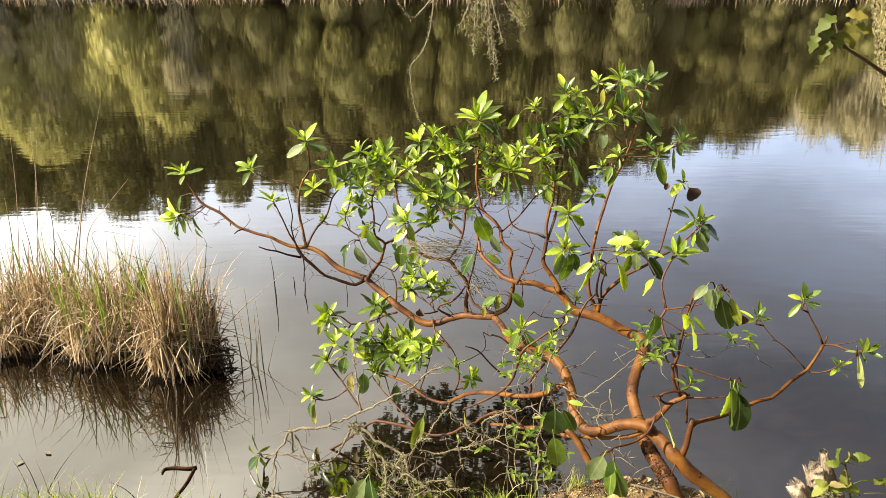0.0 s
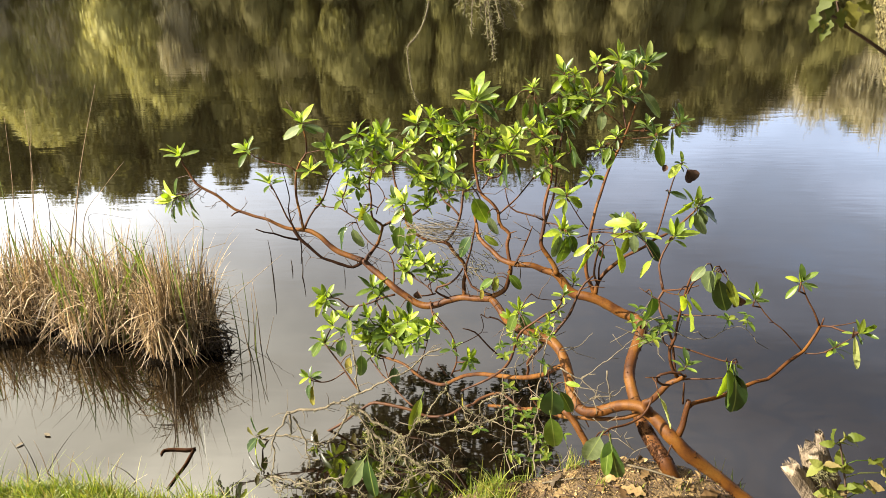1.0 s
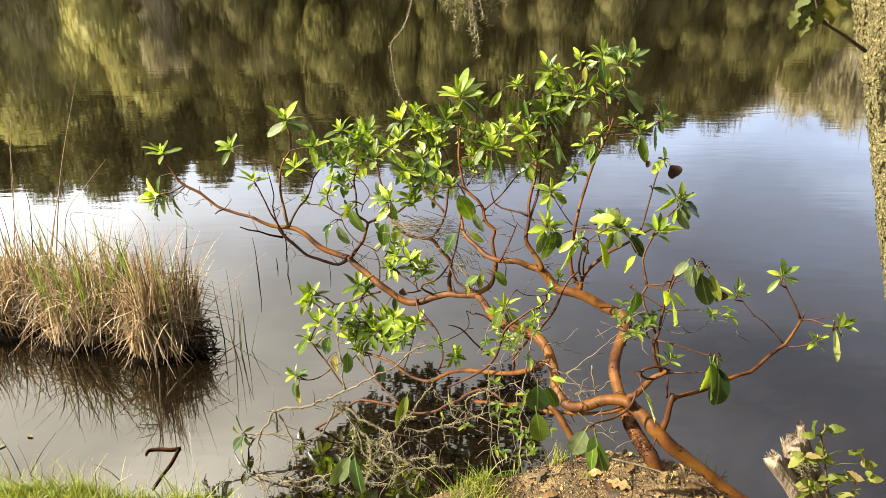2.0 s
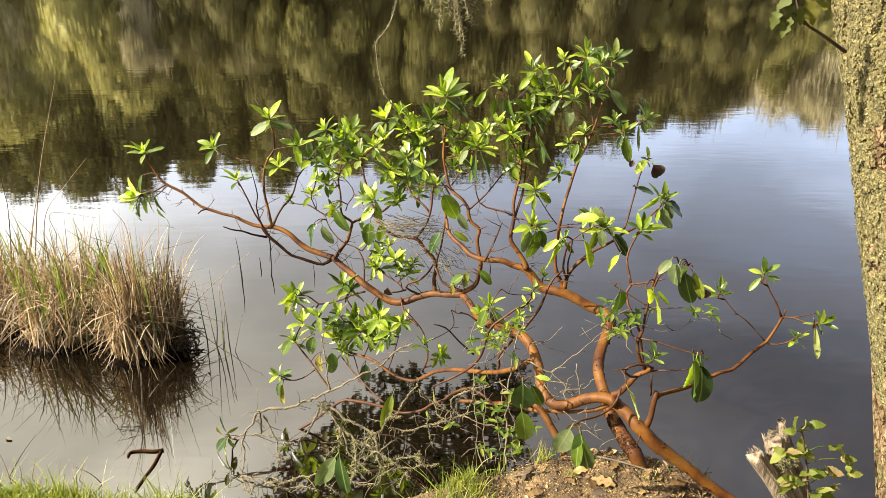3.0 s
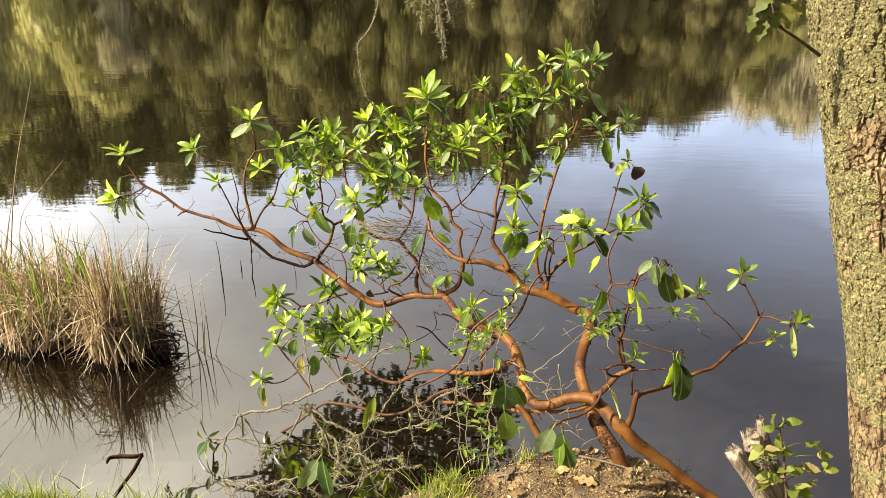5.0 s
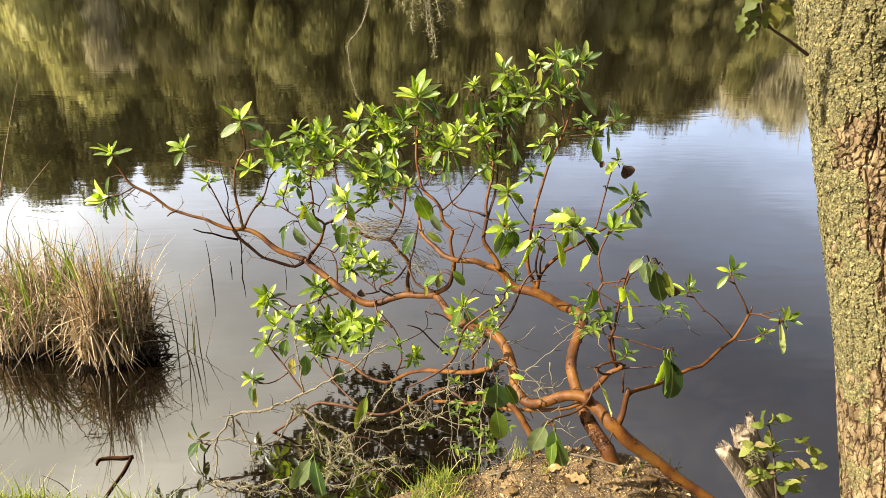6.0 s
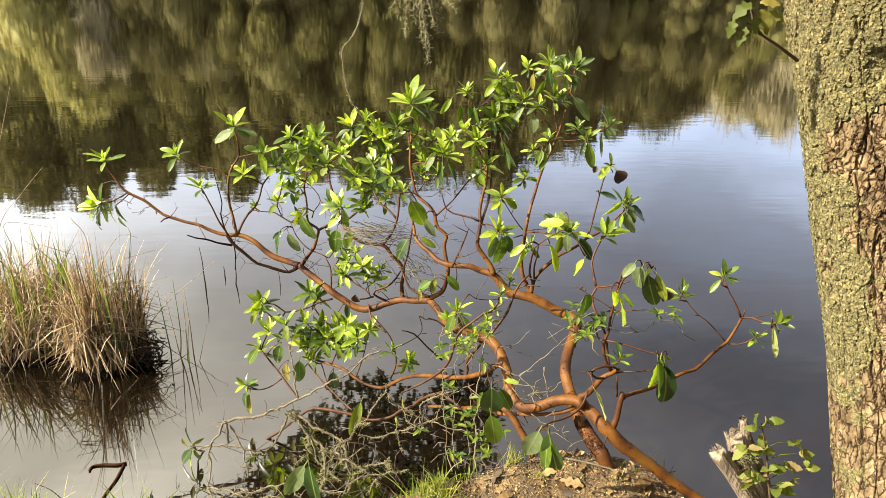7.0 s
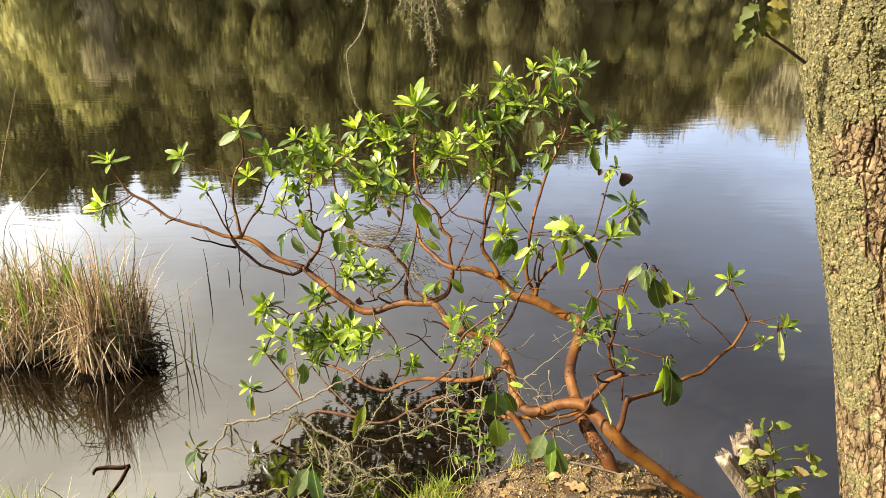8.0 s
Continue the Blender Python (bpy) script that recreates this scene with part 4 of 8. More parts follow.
limb("branch", [(0.281, 1.980, 0.404, 0.0056), (0.298, 1.978, 0.412, 0.0050), (0.302, 1.975, 0.442, 0.0050), (0.297, 1.973, 0.472, 0.0047), (0.312, 1.969, 0.506, 0.0047), (0.337, 1.964, 0.544, 0.0046), (0.363, 1.960, 0.576, 0.0045), (0.395, 1.972, 0.614, 0.0047), (0.429, 1.985, 0.659, 0.0044), (0.447, 1.996, 0.702, 0.0040), (0.460, 2.005, 0.734, 0.0037), (0.476, 2.012, 0.758, 0.0034), (0.503, 2.020, 0.781, 0.0031)])
limb("branch", [(0.478, 2.020, 0.756, 0.0022), (0.509, 2.009, 0.773, 0.0019), (0.538, 2.000, 0.771, 0.0012)])
limb("branch", [(0.467, 2.030, 0.723, 0.0025), (0.496, 2.017, 0.744, 0.0022), (0.540, 2.000, 0.748, 0.0012)])
limb("branch", [(0.591, 1.580, 0.570, 0.0128), (0.577, 1.580, 0.603, 0.0098), (0.593, 1.580, 0.610, 0.0086), (0.614, 1.572, 0.649, 0.0077), (0.628, 1.566, 0.677, 0.0070), (0.649, 1.560, 0.694, 0.0062), (0.660, 1.540, 0.721, 0.0044)])
limb("branch", [(0.629, 1.560, 0.678, 0.0038), (0.605, 1.545, 0.689, 0.0037), (0.581, 1.528, 0.714, 0.0035), (0.575, 1.520, 0.731, 0.0034), (0.586, 1.523, 0.738, 0.0038), (0.614, 1.530, 0.740, 0.0037), (0.645, 1.537, 0.731, 0.0034), (0.658, 1.540, 0.719, 0.0031)])
limb("branch", [(0.583, 1.520, 0.731, 0.0018), (0.560, 1.510, 0.738, 0.0015), (0.538, 1.500, 0.744, 0.0009)])
limb("branch", [(0.652, 1.560, 0.698, 0.0056), (0.635, 1.563, 0.721, 0.0049), (0.622, 1.566, 0.756, 0.0044), (0.617, 1.570, 0.790, 0.0042), (0.628, 1.572, 0.820, 0.0040), (0.630, 1.575, 0.857, 0.0037), (0.633, 1.578, 0.898, 0.0038), (0.637, 1.580, 0.933, 0.0034), (0.641, 1.580, 0.970, 0.0031), (0.647, 1.580, 1.000, 0.0027), (0.652, 1.580, 1.017, 0.0023)])
limb("branch", [(0.647, 1.570, 0.697, 0.0045), (0.644, 1.578, 0.718, 0.0041), (0.640, 1.587, 0.746, 0.0038), (0.634, 1.605, 0.794, 0.0037), (0.617, 1.620, 0.833, 0.0036), (0.604, 1.645, 0.862, 0.0035), (0.601, 1.665, 0.888, 0.0039), (0.617, 1.680, 0.905, 0.0039), (0.613, 1.695, 0.933, 0.0035), (0.608, 1.714, 0.967, 0.0033), (0.619, 1.731, 0.997, 0.0030), (0.637, 1.747, 1.022, 0.0026), (0.655, 1.760, 1.041, 0.0020)])
limb("branch", [(0.610, 1.700, 0.938, 0.0024), (0.612, 1.689, 0.922, 0.0024), (0.615, 1.680, 0.908, 0.0024)])
limb("branch", [(0.615, 1.680, 0.907, 0.0031), (0.641, 1.649, 0.926, 0.0026), (0.664, 1.621, 0.947, 0.0023), (0.679, 1.600, 0.964, 0.0017)])
limb("branch", [(0.615, 1.680, 0.907, 0.0020), (0.629, 1.649, 0.914, 0.0015), (0.649, 1.600, 0.934, 0.0011)])
limb("branch", [(0.638, 1.580, 0.888, 0.0016), (0.607, 1.592, 0.906, 0.0015), (0.567, 1.606, 0.927, 0.0014), (0.529, 1.620, 0.948, 0.0009)])
limb("branch", [(0.640, 1.580, 0.888, 0.0016), (0.670, 1.554, 0.900, 0.0014), (0.706, 1.520, 0.920, 0.0010)])
limb("branch", [(0.649, 1.580, 0.977, 0.0017), (0.663, 1.557, 1.011, 0.0016), (0.680, 1.534, 1.040, 0.0014), (0.697, 1.518, 1.043, 0.0013), (0.709, 1.500, 1.029, 0.0009)])
limb("branch", [(0.654, 1.560, 0.694, 0.0029), (0.676, 1.545, 0.708, 0.0024), (0.710, 1.524, 0.722, 0.0022), (0.743, 1.500, 0.743, 0.0015)])
limb("branch", [(0.622, 1.570, 0.798, 0.0025), (0.665, 1.551, 0.796, 0.0023), (0.711, 1.529, 0.789, 0.0020), (0.749, 1.511, 0.786, 0.0019), (0.772, 1.500, 0.791, 0.0012)])
limb("branch", [(0.638, 1.560, 0.715, 0.0015), (0.646, 1.536, 0.742, 0.0013), (0.649, 1.520, 0.764, 0.0010)])
limb("branch", [(0.664, 1.530, 0.527, 0.0098), (0.675, 1.536, 0.558, 0.0089), (0.680, 1.541, 0.586, 0.0084), (0.684, 1.547, 0.616, 0.0080), (0.685, 1.550, 0.634, 0.0070)])
limb("branch", [(0.684, 1.550, 0.606, 0.0064), (0.699, 1.554, 0.619, 0.0059), (0.735, 1.562, 0.624, 0.0056), (0.777, 1.570, 0.630, 0.0054), (0.836, 1.586, 0.645, 0.0052), (0.887, 1.600, 0.659, 0.0050), (0.927, 1.616, 0.657, 0.0050), (0.957, 1.631, 0.670, 0.0050), (0.991, 1.650, 0.688, 0.0047), (1.025, 1.671, 0.696, 0.0048), (1.056, 1.690, 0.703, 0.0046), (1.074, 1.702, 0.721, 0.0042), (1.096, 1.718, 0.744, 0.0040), (1.110, 1.730, 0.763, 0.0042)])
limb("branch", [(0.671, 1.550, 0.622, 0.0031), (0.665, 1.542, 0.657, 0.0027), (0.655, 1.530, 0.706, 0.0023)])
limb("branch", [(0.663, 1.530, 0.525, 0.0027), (0.645, 1.516, 0.511, 0.0026), (0.633, 1.500, 0.492, 0.0021)])
limb("branch", [(1.109, 1.730, 0.761, 0.0034), (1.088, 1.740, 0.806, 0.0027), (1.068, 1.748, 0.837, 0.0025), (1.057, 1.753, 0.857, 0.0022), (1.043, 1.760, 0.888, 0.0017)])
limb("branch", [(1.113, 1.730, 0.759, 0.0028), (1.114, 1.730, 0.776, 0.0025), (1.115, 1.730, 0.790, 0.0022)])
limb("branch", [(1.112, 1.730, 0.763, 0.0031), (1.132, 1.712, 0.771, 0.0028), (1.154, 1.692, 0.769, 0.0026), (1.174, 1.673, 0.772, 0.0023), (1.186, 1.660, 0.783, 0.0016)])
limb("branch", [(1.137, 1.720, 0.768, 0.0017), (1.173, 1.720, 0.773, 0.0014), (1.211, 1.720, 0.783, 0.0010)])
limb("branch", [(1.061, 1.690, 0.695, 0.0021), (1.086, 1.680, 0.699, 0.0018), (1.105, 1.670, 0.712, 0.0017), (1.121, 1.661, 0.732, 0.0015), (1.135, 1.651, 0.753, 0.0014), (1.152, 1.640, 0.779, 0.0009)])
limb("branch", [(1.053, 1.690, 0.701, 0.0022), (1.019, 1.702, 0.737, 0.0021), (0.987, 1.713, 0.767, 0.0019), (0.961, 1.721, 0.784, 0.0019), (0.938, 1.730, 0.808, 0.0018), (0.914, 1.740, 0.840, 0.0014)])
limb("branch", [(0.955, 1.700, 0.792, 0.0014), (0.930, 1.680, 0.806, 0.0009)])
limb("limb", [(0.407, 1.820, 0.557, 0.0090), (0.383, 1.848, 0.542, 0.0086), (0.345, 1.900, 0.478, 0.0083), (0.296, 1.962, 0.421, 0.0083), (0.244, 2.020, 0.382, 0.0083), (0.188, 2.090, 0.342, 0.0083), (0.128, 2.160, 0.295, 0.0076), (0.080, 2.208, 0.250, 0.0072), (0.031, 2.260, 0.188, 0.0067), (-0.003, 2.284, 0.161, 0.0065), (-0.055, 2.320, 0.154, 0.0062), (-0.099, 2.351, 0.164, 0.0058), (-0.144, 2.385, 0.185, 0.0053), (-0.199, 2.420, 0.189, 0.0056), (-0.265, 2.454, 0.193, 0.0047), (-0.306, 2.480, 0.216, 0.0035)])
limb("branch", [(0.075, 2.060, 0.294, 0.0034), (0.137, 2.037, 0.343, 0.0043), (0.181, 2.020, 0.383, 0.0049), (0.216, 2.000, 0.429, 0.0049), (0.240, 1.980, 0.486, 0.0046), (0.255, 1.980, 0.554, 0.0044), (0.272, 1.980, 0.594, 0.0042), (0.317, 1.980, 0.633, 0.0039), (0.350, 1.980, 0.661, 0.0037), (0.377, 1.980, 0.673, 0.0034), (0.395, 1.980, 0.697, 0.0028), (0.404, 1.980, 0.735, 0.0021)])
limb("branch", [(0.378, 1.980, 0.671, 0.0020), (0.404, 1.966, 0.700, 0.0015), (0.413, 1.960, 0.714, 0.0011)])
limb("dead_branch", [(0.226, 2.100, 0.403, 0.0034), (0.170, 2.108, 0.457, 0.0030), (0.122, 2.115, 0.509, 0.0027), (0.079, 2.120, 0.521, 0.0017)])
limb("dead_branch", [(0.060, 2.200, 0.399, 0.0017), (0.113, 2.200, 0.426, 0.0017), (0.153, 2.200, 0.457, 0.0017), (0.158, 2.200, 0.493, 0.0016), (0.147, 2.200, 0.532, 0.0012)])
limb("dead_branch", [(0.157, 2.200, 0.457, 0.0014), (0.176, 2.200, 0.457, 0.0010)])
limb("branch", [(0.040, 2.260, 0.218, 0.0037), (0.062, 2.268, 0.278, 0.0033), (0.058, 2.277, 0.343, 0.0031), (0.040, 2.284, 0.398, 0.0029), (0.008, 2.292, 0.442, 0.0025), (-0.029, 2.300, 0.488, 0.0021)])
limb("branch", [(-0.041, 2.420, 0.467, 0.0037), (-0.034, 2.382, 0.439, 0.0044), (-0.016, 2.347, 0.418, 0.0044), (0.025, 2.300, 0.407, 0.0033)])
limb("branch", [(0.024, 2.260, 0.221, 0.0029), (0.006, 2.250, 0.257, 0.0027), (-0.013, 2.240, 0.291, 0.0020)])
limb("dead_branch", [(0.185, 2.250, 0.493, 0.0032), (0.214, 2.209, 0.506, 0.0028), (0.235, 2.170, 0.507, 0.0024), (0.276, 2.100, 0.515, 0.0020)])
limb("dead_branch", [(0.153, 2.250, 0.504, 0.0021), (0.174, 2.214, 0.509, 0.0019), (0.183, 2.200, 0.520, 0.0021)])
limb("dead_branch", [(0.312, 2.080, 0.683, 0.0016), (0.335, 2.070, 0.670, 0.0016), (0.391, 2.050, 0.674, 0.0014), (0.417, 2.040, 0.685, 0.0011)])
limb("limb", [(0.584, 1.600, 0.561, 0.0070), (0.546, 1.627, 0.515, 0.0060), (0.488, 1.660, 0.483, 0.0059), (0.432, 1.713, 0.445, 0.0060), (0.379, 1.760, 0.415, 0.0062), (0.330, 1.820, 0.396, 0.0063), (0.275, 1.880, 0.351, 0.0063), (0.226, 1.939, 0.315, 0.0059), (0.172, 2.000, 0.273, 0.0055)])
limb("limb", [(0.273, 1.880, 0.352, 0.0049), (0.206, 1.950, 0.363, 0.0047), (0.145, 2.020, 0.291, 0.0049), (0.116, 2.040, 0.247, 0.0048), (0.077, 2.060, 0.218, 0.0049), (0.036, 2.080, 0.173, 0.0050), (-0.019, 2.103, 0.143, 0.0050), (-0.062, 2.120, 0.136, 0.0051), (-0.112, 2.139, 0.147, 0.0054), (-0.169, 2.160, 0.149, 0.0059), (-0.256, 2.192, 0.143, 0.0059), (-0.279, 2.200, 0.129, 0.0056), (-0.331, 2.200, 0.090, 0.0050), (-0.394, 2.200, 0.034, 0.0055), (-0.473, 2.200, -0.017, 0.0052), (-0.527, 2.200, -0.052, 0.0048), (-0.591, 2.177, -0.042, 0.0042), (-0.665, 2.150, -0.011, 0.0036), (-0.697, 2.120, 0.027, 0.0027)])
limb("limb", [(0.381, 1.720, 0.470, 0.0107), (0.405, 1.698, 0.449, 0.0106), (0.424, 1.676, 0.425, 0.0106), (0.443, 1.650, 0.393, 0.0101), (0.462, 1.630, 0.350, 0.0099), (0.470, 1.610, 0.326, 0.0099)])
limb("branch", [(0.327, 1.800, 0.408, 0.0030), (0.303, 1.814, 0.428, 0.0027), (0.296, 1.825, 0.451, 0.0024), (0.285, 1.840, 0.481, 0.0018)])
limb("branch", [(0.401, 1.800, 0.532, 0.0033), (0.420, 1.763, 0.489, 0.0026), (0.438, 1.732, 0.455, 0.0023), (0.458, 1.700, 0.420, 0.0015)])
limb("branch", [(0.587, 1.560, 0.640, 0.0034), (0.572, 1.541, 0.612, 0.0033), (0.546, 1.523, 0.593, 0.0031), (0.506, 1.503, 0.588, 0.0030), (0.456, 1.480, 0.593, 0.0025), (0.424, 1.450, 0.591, 0.0020), (0.406, 1.440, 0.587, 0.0014)])
limb("branch", [(0.453, 1.480, 0.591, 0.0018), (0.449, 1.461, 0.587, 0.0015), (0.449, 1.440, 0.584, 0.0012)])
limb("branch", [(0.385, 1.840, 0.547, 0.0019), (0.351, 1.796, 0.579, 0.0018), (0.328, 1.742, 0.584, 0.0017), (0.328, 1.660, 0.591, 0.0015)])
limb("branch", [(-0.434, 2.360, 0.249, 0.0034), (-0.406, 2.336, 0.224, 0.0034), (-0.380, 2.312, 0.197, 0.0035), (-0.352, 2.286, 0.168, 0.0037), (-0.321, 2.260, 0.140, 0.0041)])
limb("branch", [(-0.434, 2.360, 0.249, 0.0034), (-0.454, 2.371, 0.272, 0.0028), (-0.472, 2.380, 0.291, 0.0022)])
limb("branch", [(-0.391, 2.330, 0.190, 0.0026), (-0.443, 2.317, 0.159, 0.0024), (-0.485, 2.308, 0.156, 0.0022), (-0.523, 2.300, 0.171, 0.0018)])
limb("branch", [(-0.292, 2.400, 0.209, 0.0027), (-0.250, 2.340, 0.186, 0.0030), (-0.211, 2.290, 0.173, 0.0032), (-0.135, 2.193, 0.152, 0.0032), (-0.108, 2.160, 0.150, 0.0032)])
limb("branch", [(-0.243, 2.440, 0.182, 0.0023), (-0.211, 2.300, 0.182, 0.0020)])
limb("branch", [(-0.188, 2.500, 0.455, 0.0042), (-0.244, 2.500, 0.440, 0.0038), (-0.289, 2.500, 0.417, 0.0036), (-0.357, 2.500, 0.399, 0.0034), (-0.382, 2.500, 0.399, 0.0031), (-0.426, 2.500, 0.437, 0.0027), (-0.467, 2.500, 0.438, 0.0021)])
limb("branch", [(-0.382, 2.500, 0.399, 0.0029), (-0.413, 2.492, 0.364, 0.0029), (-0.447, 2.484, 0.399, 0.0023), (-0.463, 2.480, 0.420, 0.0019)])
limb("branch", [(-0.268, 2.500, 0.422, 0.0029), (-0.245, 2.488, 0.386, 0.0029), (-0.213, 2.475, 0.355, 0.0027), (-0.171, 2.460, 0.328, 0.0023)])
limb("branch", [(-0.306, 2.480, 0.216, 0.0029), (-0.285, 2.469, 0.283, 0.0025), (-0.250, 2.460, 0.329, 0.0021)])
limb("branch", [(-0.199, 2.420, 0.191, 0.0027), (-0.171, 2.413, 0.262, 0.0025), (-0.146, 2.406, 0.325, 0.0021), (-0.132, 2.400, 0.389, 0.0017)])
limb("branch", [(-0.100, 2.360, 0.157, 0.0027), (-0.073, 2.353, 0.244, 0.0024), (-0.053, 2.346, 0.328, 0.0020), (-0.043, 2.340, 0.397, 0.0016)])
limb("branch", [(-0.201, 2.550, 0.616, 0.0019), (-0.231, 2.564, 0.628, 0.0021), (-0.283, 2.587, 0.643, 0.0023), (-0.330, 2.616, 0.687, 0.0021), (-0.352, 2.640, 0.735, 0.0019)])
limb("branch", [(-0.218, 2.560, 0.622, 0.0027), (-0.195, 2.540, 0.583, 0.0030), (-0.191, 2.519, 0.534, 0.0032), (-0.193, 2.500, 0.492, 0.0034)])
limb("branch", [(-0.029, 2.400, 0.509, 0.0026), (-0.051, 2.419, 0.532, 0.0024), (-0.101, 2.449, 0.555, 0.0022), (-0.142, 2.476, 0.580, 0.0020), (-0.174, 2.500, 0.606, 0.0019)])
limb("branch", [(-0.036, 2.400, 0.524, 0.0022), (-0.044, 2.410, 0.574, 0.0020), (-0.041, 2.420, 0.628, 0.0016)])
# leaf whorls at the shoot tips: place, leaf length, lean and number of leaves
rosettes((-1.100, 2.800, 0.961, 0.091, -0.17, 12), (-1.114, 2.700, 0.805, 0.085, -0.87, 9), (-0.808, 2.780, 0.989, 0.075, -0.17, 10), (-0.571, 2.780, 1.105, 0.099, 0.00, 10), (-0.458, 2.740, 1.001, 0.080, 0.26, 10), (-0.414, 2.780, 0.938, 0.087, 0.17, 12), (-0.542, 2.740, 0.914, 0.076, 0.00, 10), (-0.704, 2.680, 0.881, 0.079, -0.09, 11), (-0.507, 2.730, 0.779, 0.036, 0.00, 6), (-0.325, 2.646, 0.944, 0.072, 0.00, 10))
rosettes((-0.399, 2.641, 0.831, 0.059, 0.00, 10), (-0.311, 2.642, 1.045, 0.082, -0.35, 10), (-0.267, 2.678, 1.047, 0.100, -0.26, 12), (-0.196, 2.580, 1.000, 0.097, 0.00, 12), (-0.236, 2.649, 1.089, 0.071, 0.44, 10), (-0.137, 2.452, 0.874, 0.074, -0.52, 10), (-0.059, 2.652, 0.811, 0.074, 0.00, 10), (-0.082, 2.558, 0.961, 0.076, 0.17, 10), (-0.095, 2.600, 1.146, 0.086, -0.35, 12), (-0.040, 2.586, 1.174, 0.074, 0.00, 10))
rosettes((-0.004, 2.582, 1.140, 0.085, 0.17, 12), (0.074, 2.392, 1.200, 0.079, 0.00, 12), (0.056, 2.554, 1.104, 0.080, -0.44, 10), (0.040, 2.520, 1.065, 0.074, -0.35, 10), (-0.014, 2.651, 0.980, 0.084, -0.17, 10), (-0.016, 2.572, 0.916, 0.066, 0.17, 10), (0.011, 2.700, 0.922, 0.080, 0.35, 10), (-0.135, 2.523, 1.064, 0.068, 0.00, 10), (0.125, 2.460, 1.268, 0.109, 0.00, 13), (0.193, 2.440, 1.245, 0.062, 0.17, 10))
rosettes((0.243, 2.360, 1.107, 0.094, 0.17, 14), (0.311, 2.380, 1.184, 0.066, 0.00, 10), (0.324, 2.418, 1.320, 0.065, 0.00, 10), (0.439, 2.460, 1.355, 0.076, -0.17, 10), (0.467, 2.413, 1.365, 0.046, 0.35, 10), (0.461, 2.461, 1.256, 0.101, 0.00, 13), (0.526, 2.400, 1.289, 0.074, 0.17, 12), (0.426, 2.400, 1.222, 0.089, 0.00, 13), (0.389, 2.325, 1.073, 0.070, 0.17, 10), (0.368, 2.389, 1.021, 0.063, -0.17, 10))
rosettes((0.641, 2.500, 1.398, 0.080, 0.00, 12), (0.553, 2.480, 1.392, 0.053, -0.26, 10), (0.723, 2.460, 1.393, 0.083, 0.26, 14), (0.643, 2.420, 1.292, 0.070, 0.00, 11), (0.719, 2.340, 1.205, 0.060, 0.00, 9), (0.840, 2.360, 1.207, 0.065, 0.26, 11), (0.740, 2.300, 1.177, 0.064, 0.00, 10), (0.605, 2.300, 1.177, 0.051, -0.35, 10), (0.528, 2.287, 1.039, 0.052, 0.00, 10), (0.547, 2.285, 1.141, 0.043, -0.35, 6))
rosettes((0.419, 2.140, 1.020, 0.057, 0.17, 10), (0.409, 2.120, 0.895, 0.079, 0.00, 13), (0.651, 2.100, 0.902, 0.075, -0.17, 12), (0.540, 2.202, 0.812, 0.061, -1.05, 6), (0.654, 1.757, 1.037, 0.056, 0.00, 8), (0.825, 2.073, 1.009, 0.069, 0.26, 9), (0.794, 2.167, 1.124, 0.037, 0.00, 6), (0.908, 1.740, 0.845, 0.058, 0.00, 9), (1.041, 1.760, 0.892, 0.055, 0.00, 9), (1.186, 1.660, 0.783, 0.043, 0.79, 6))
rosettes((1.123, 1.659, 0.735, 0.043, 0.17, 7), (0.650, 1.520, 0.768, 0.046, 0.35, 9), (0.606, 2.130, 0.933, 0.050, -0.52, 10), (-0.474, 2.500, 0.435, 0.084, -0.17, 10), (-0.472, 2.380, 0.294, 0.083, -0.26, 9), (-0.534, 2.318, 0.175, 0.066, -0.52, 7), (-0.282, 2.533, 0.468, 0.079, -0.17, 10), (-0.253, 2.536, 0.439, 0.068, 0.35, 10), (-0.376, 2.432, 0.379, 0.078, -0.35, 10), (-0.324, 2.472, 0.310, 0.074, 0.00, 10))
rosettes((-0.245, 2.460, 0.334, 0.085, 0.17, 12), (-0.207, 2.421, 0.311, 0.084, 0.17, 10), (-0.292, 2.474, 0.253, 0.080, -0.35, 10), (-0.133, 2.400, 0.386, 0.077, 0.00, 12), (-0.171, 2.460, 0.328, 0.074, 0.17, 10), (-0.043, 2.340, 0.397, 0.068, 0.17, 12), (-0.086, 2.335, 0.361, 0.070, -0.17, 10), (-0.122, 2.363, 0.306, 0.066, 0.00, 10), (0.113, 2.257, 0.303, 0.057, 0.70, 10), (-0.035, 2.418, 0.624, 0.067, 0.00, 10))
rosettes((-0.116, 2.427, 0.653, 0.067, -0.35, 10), (-0.011, 2.452, 0.558, 0.064, 0.70, 10), (-0.167, 2.584, 0.669, 0.074, -0.52, 8), (-0.153, 2.476, 0.580, 0.059, 0.17, 10), (0.283, 2.156, 0.572, 0.062, 0.17, 10), (0.259, 2.180, 0.523, 0.059, -0.35, 10), (0.313, 1.952, 0.588, 0.045, 0.35, 10), (0.404, 1.980, 0.733, 0.040, 0.17, 8), (0.383, 1.980, 0.680, 0.033, -0.52, 6), (0.476, 2.183, 0.673, 0.040, 0.00, 8))
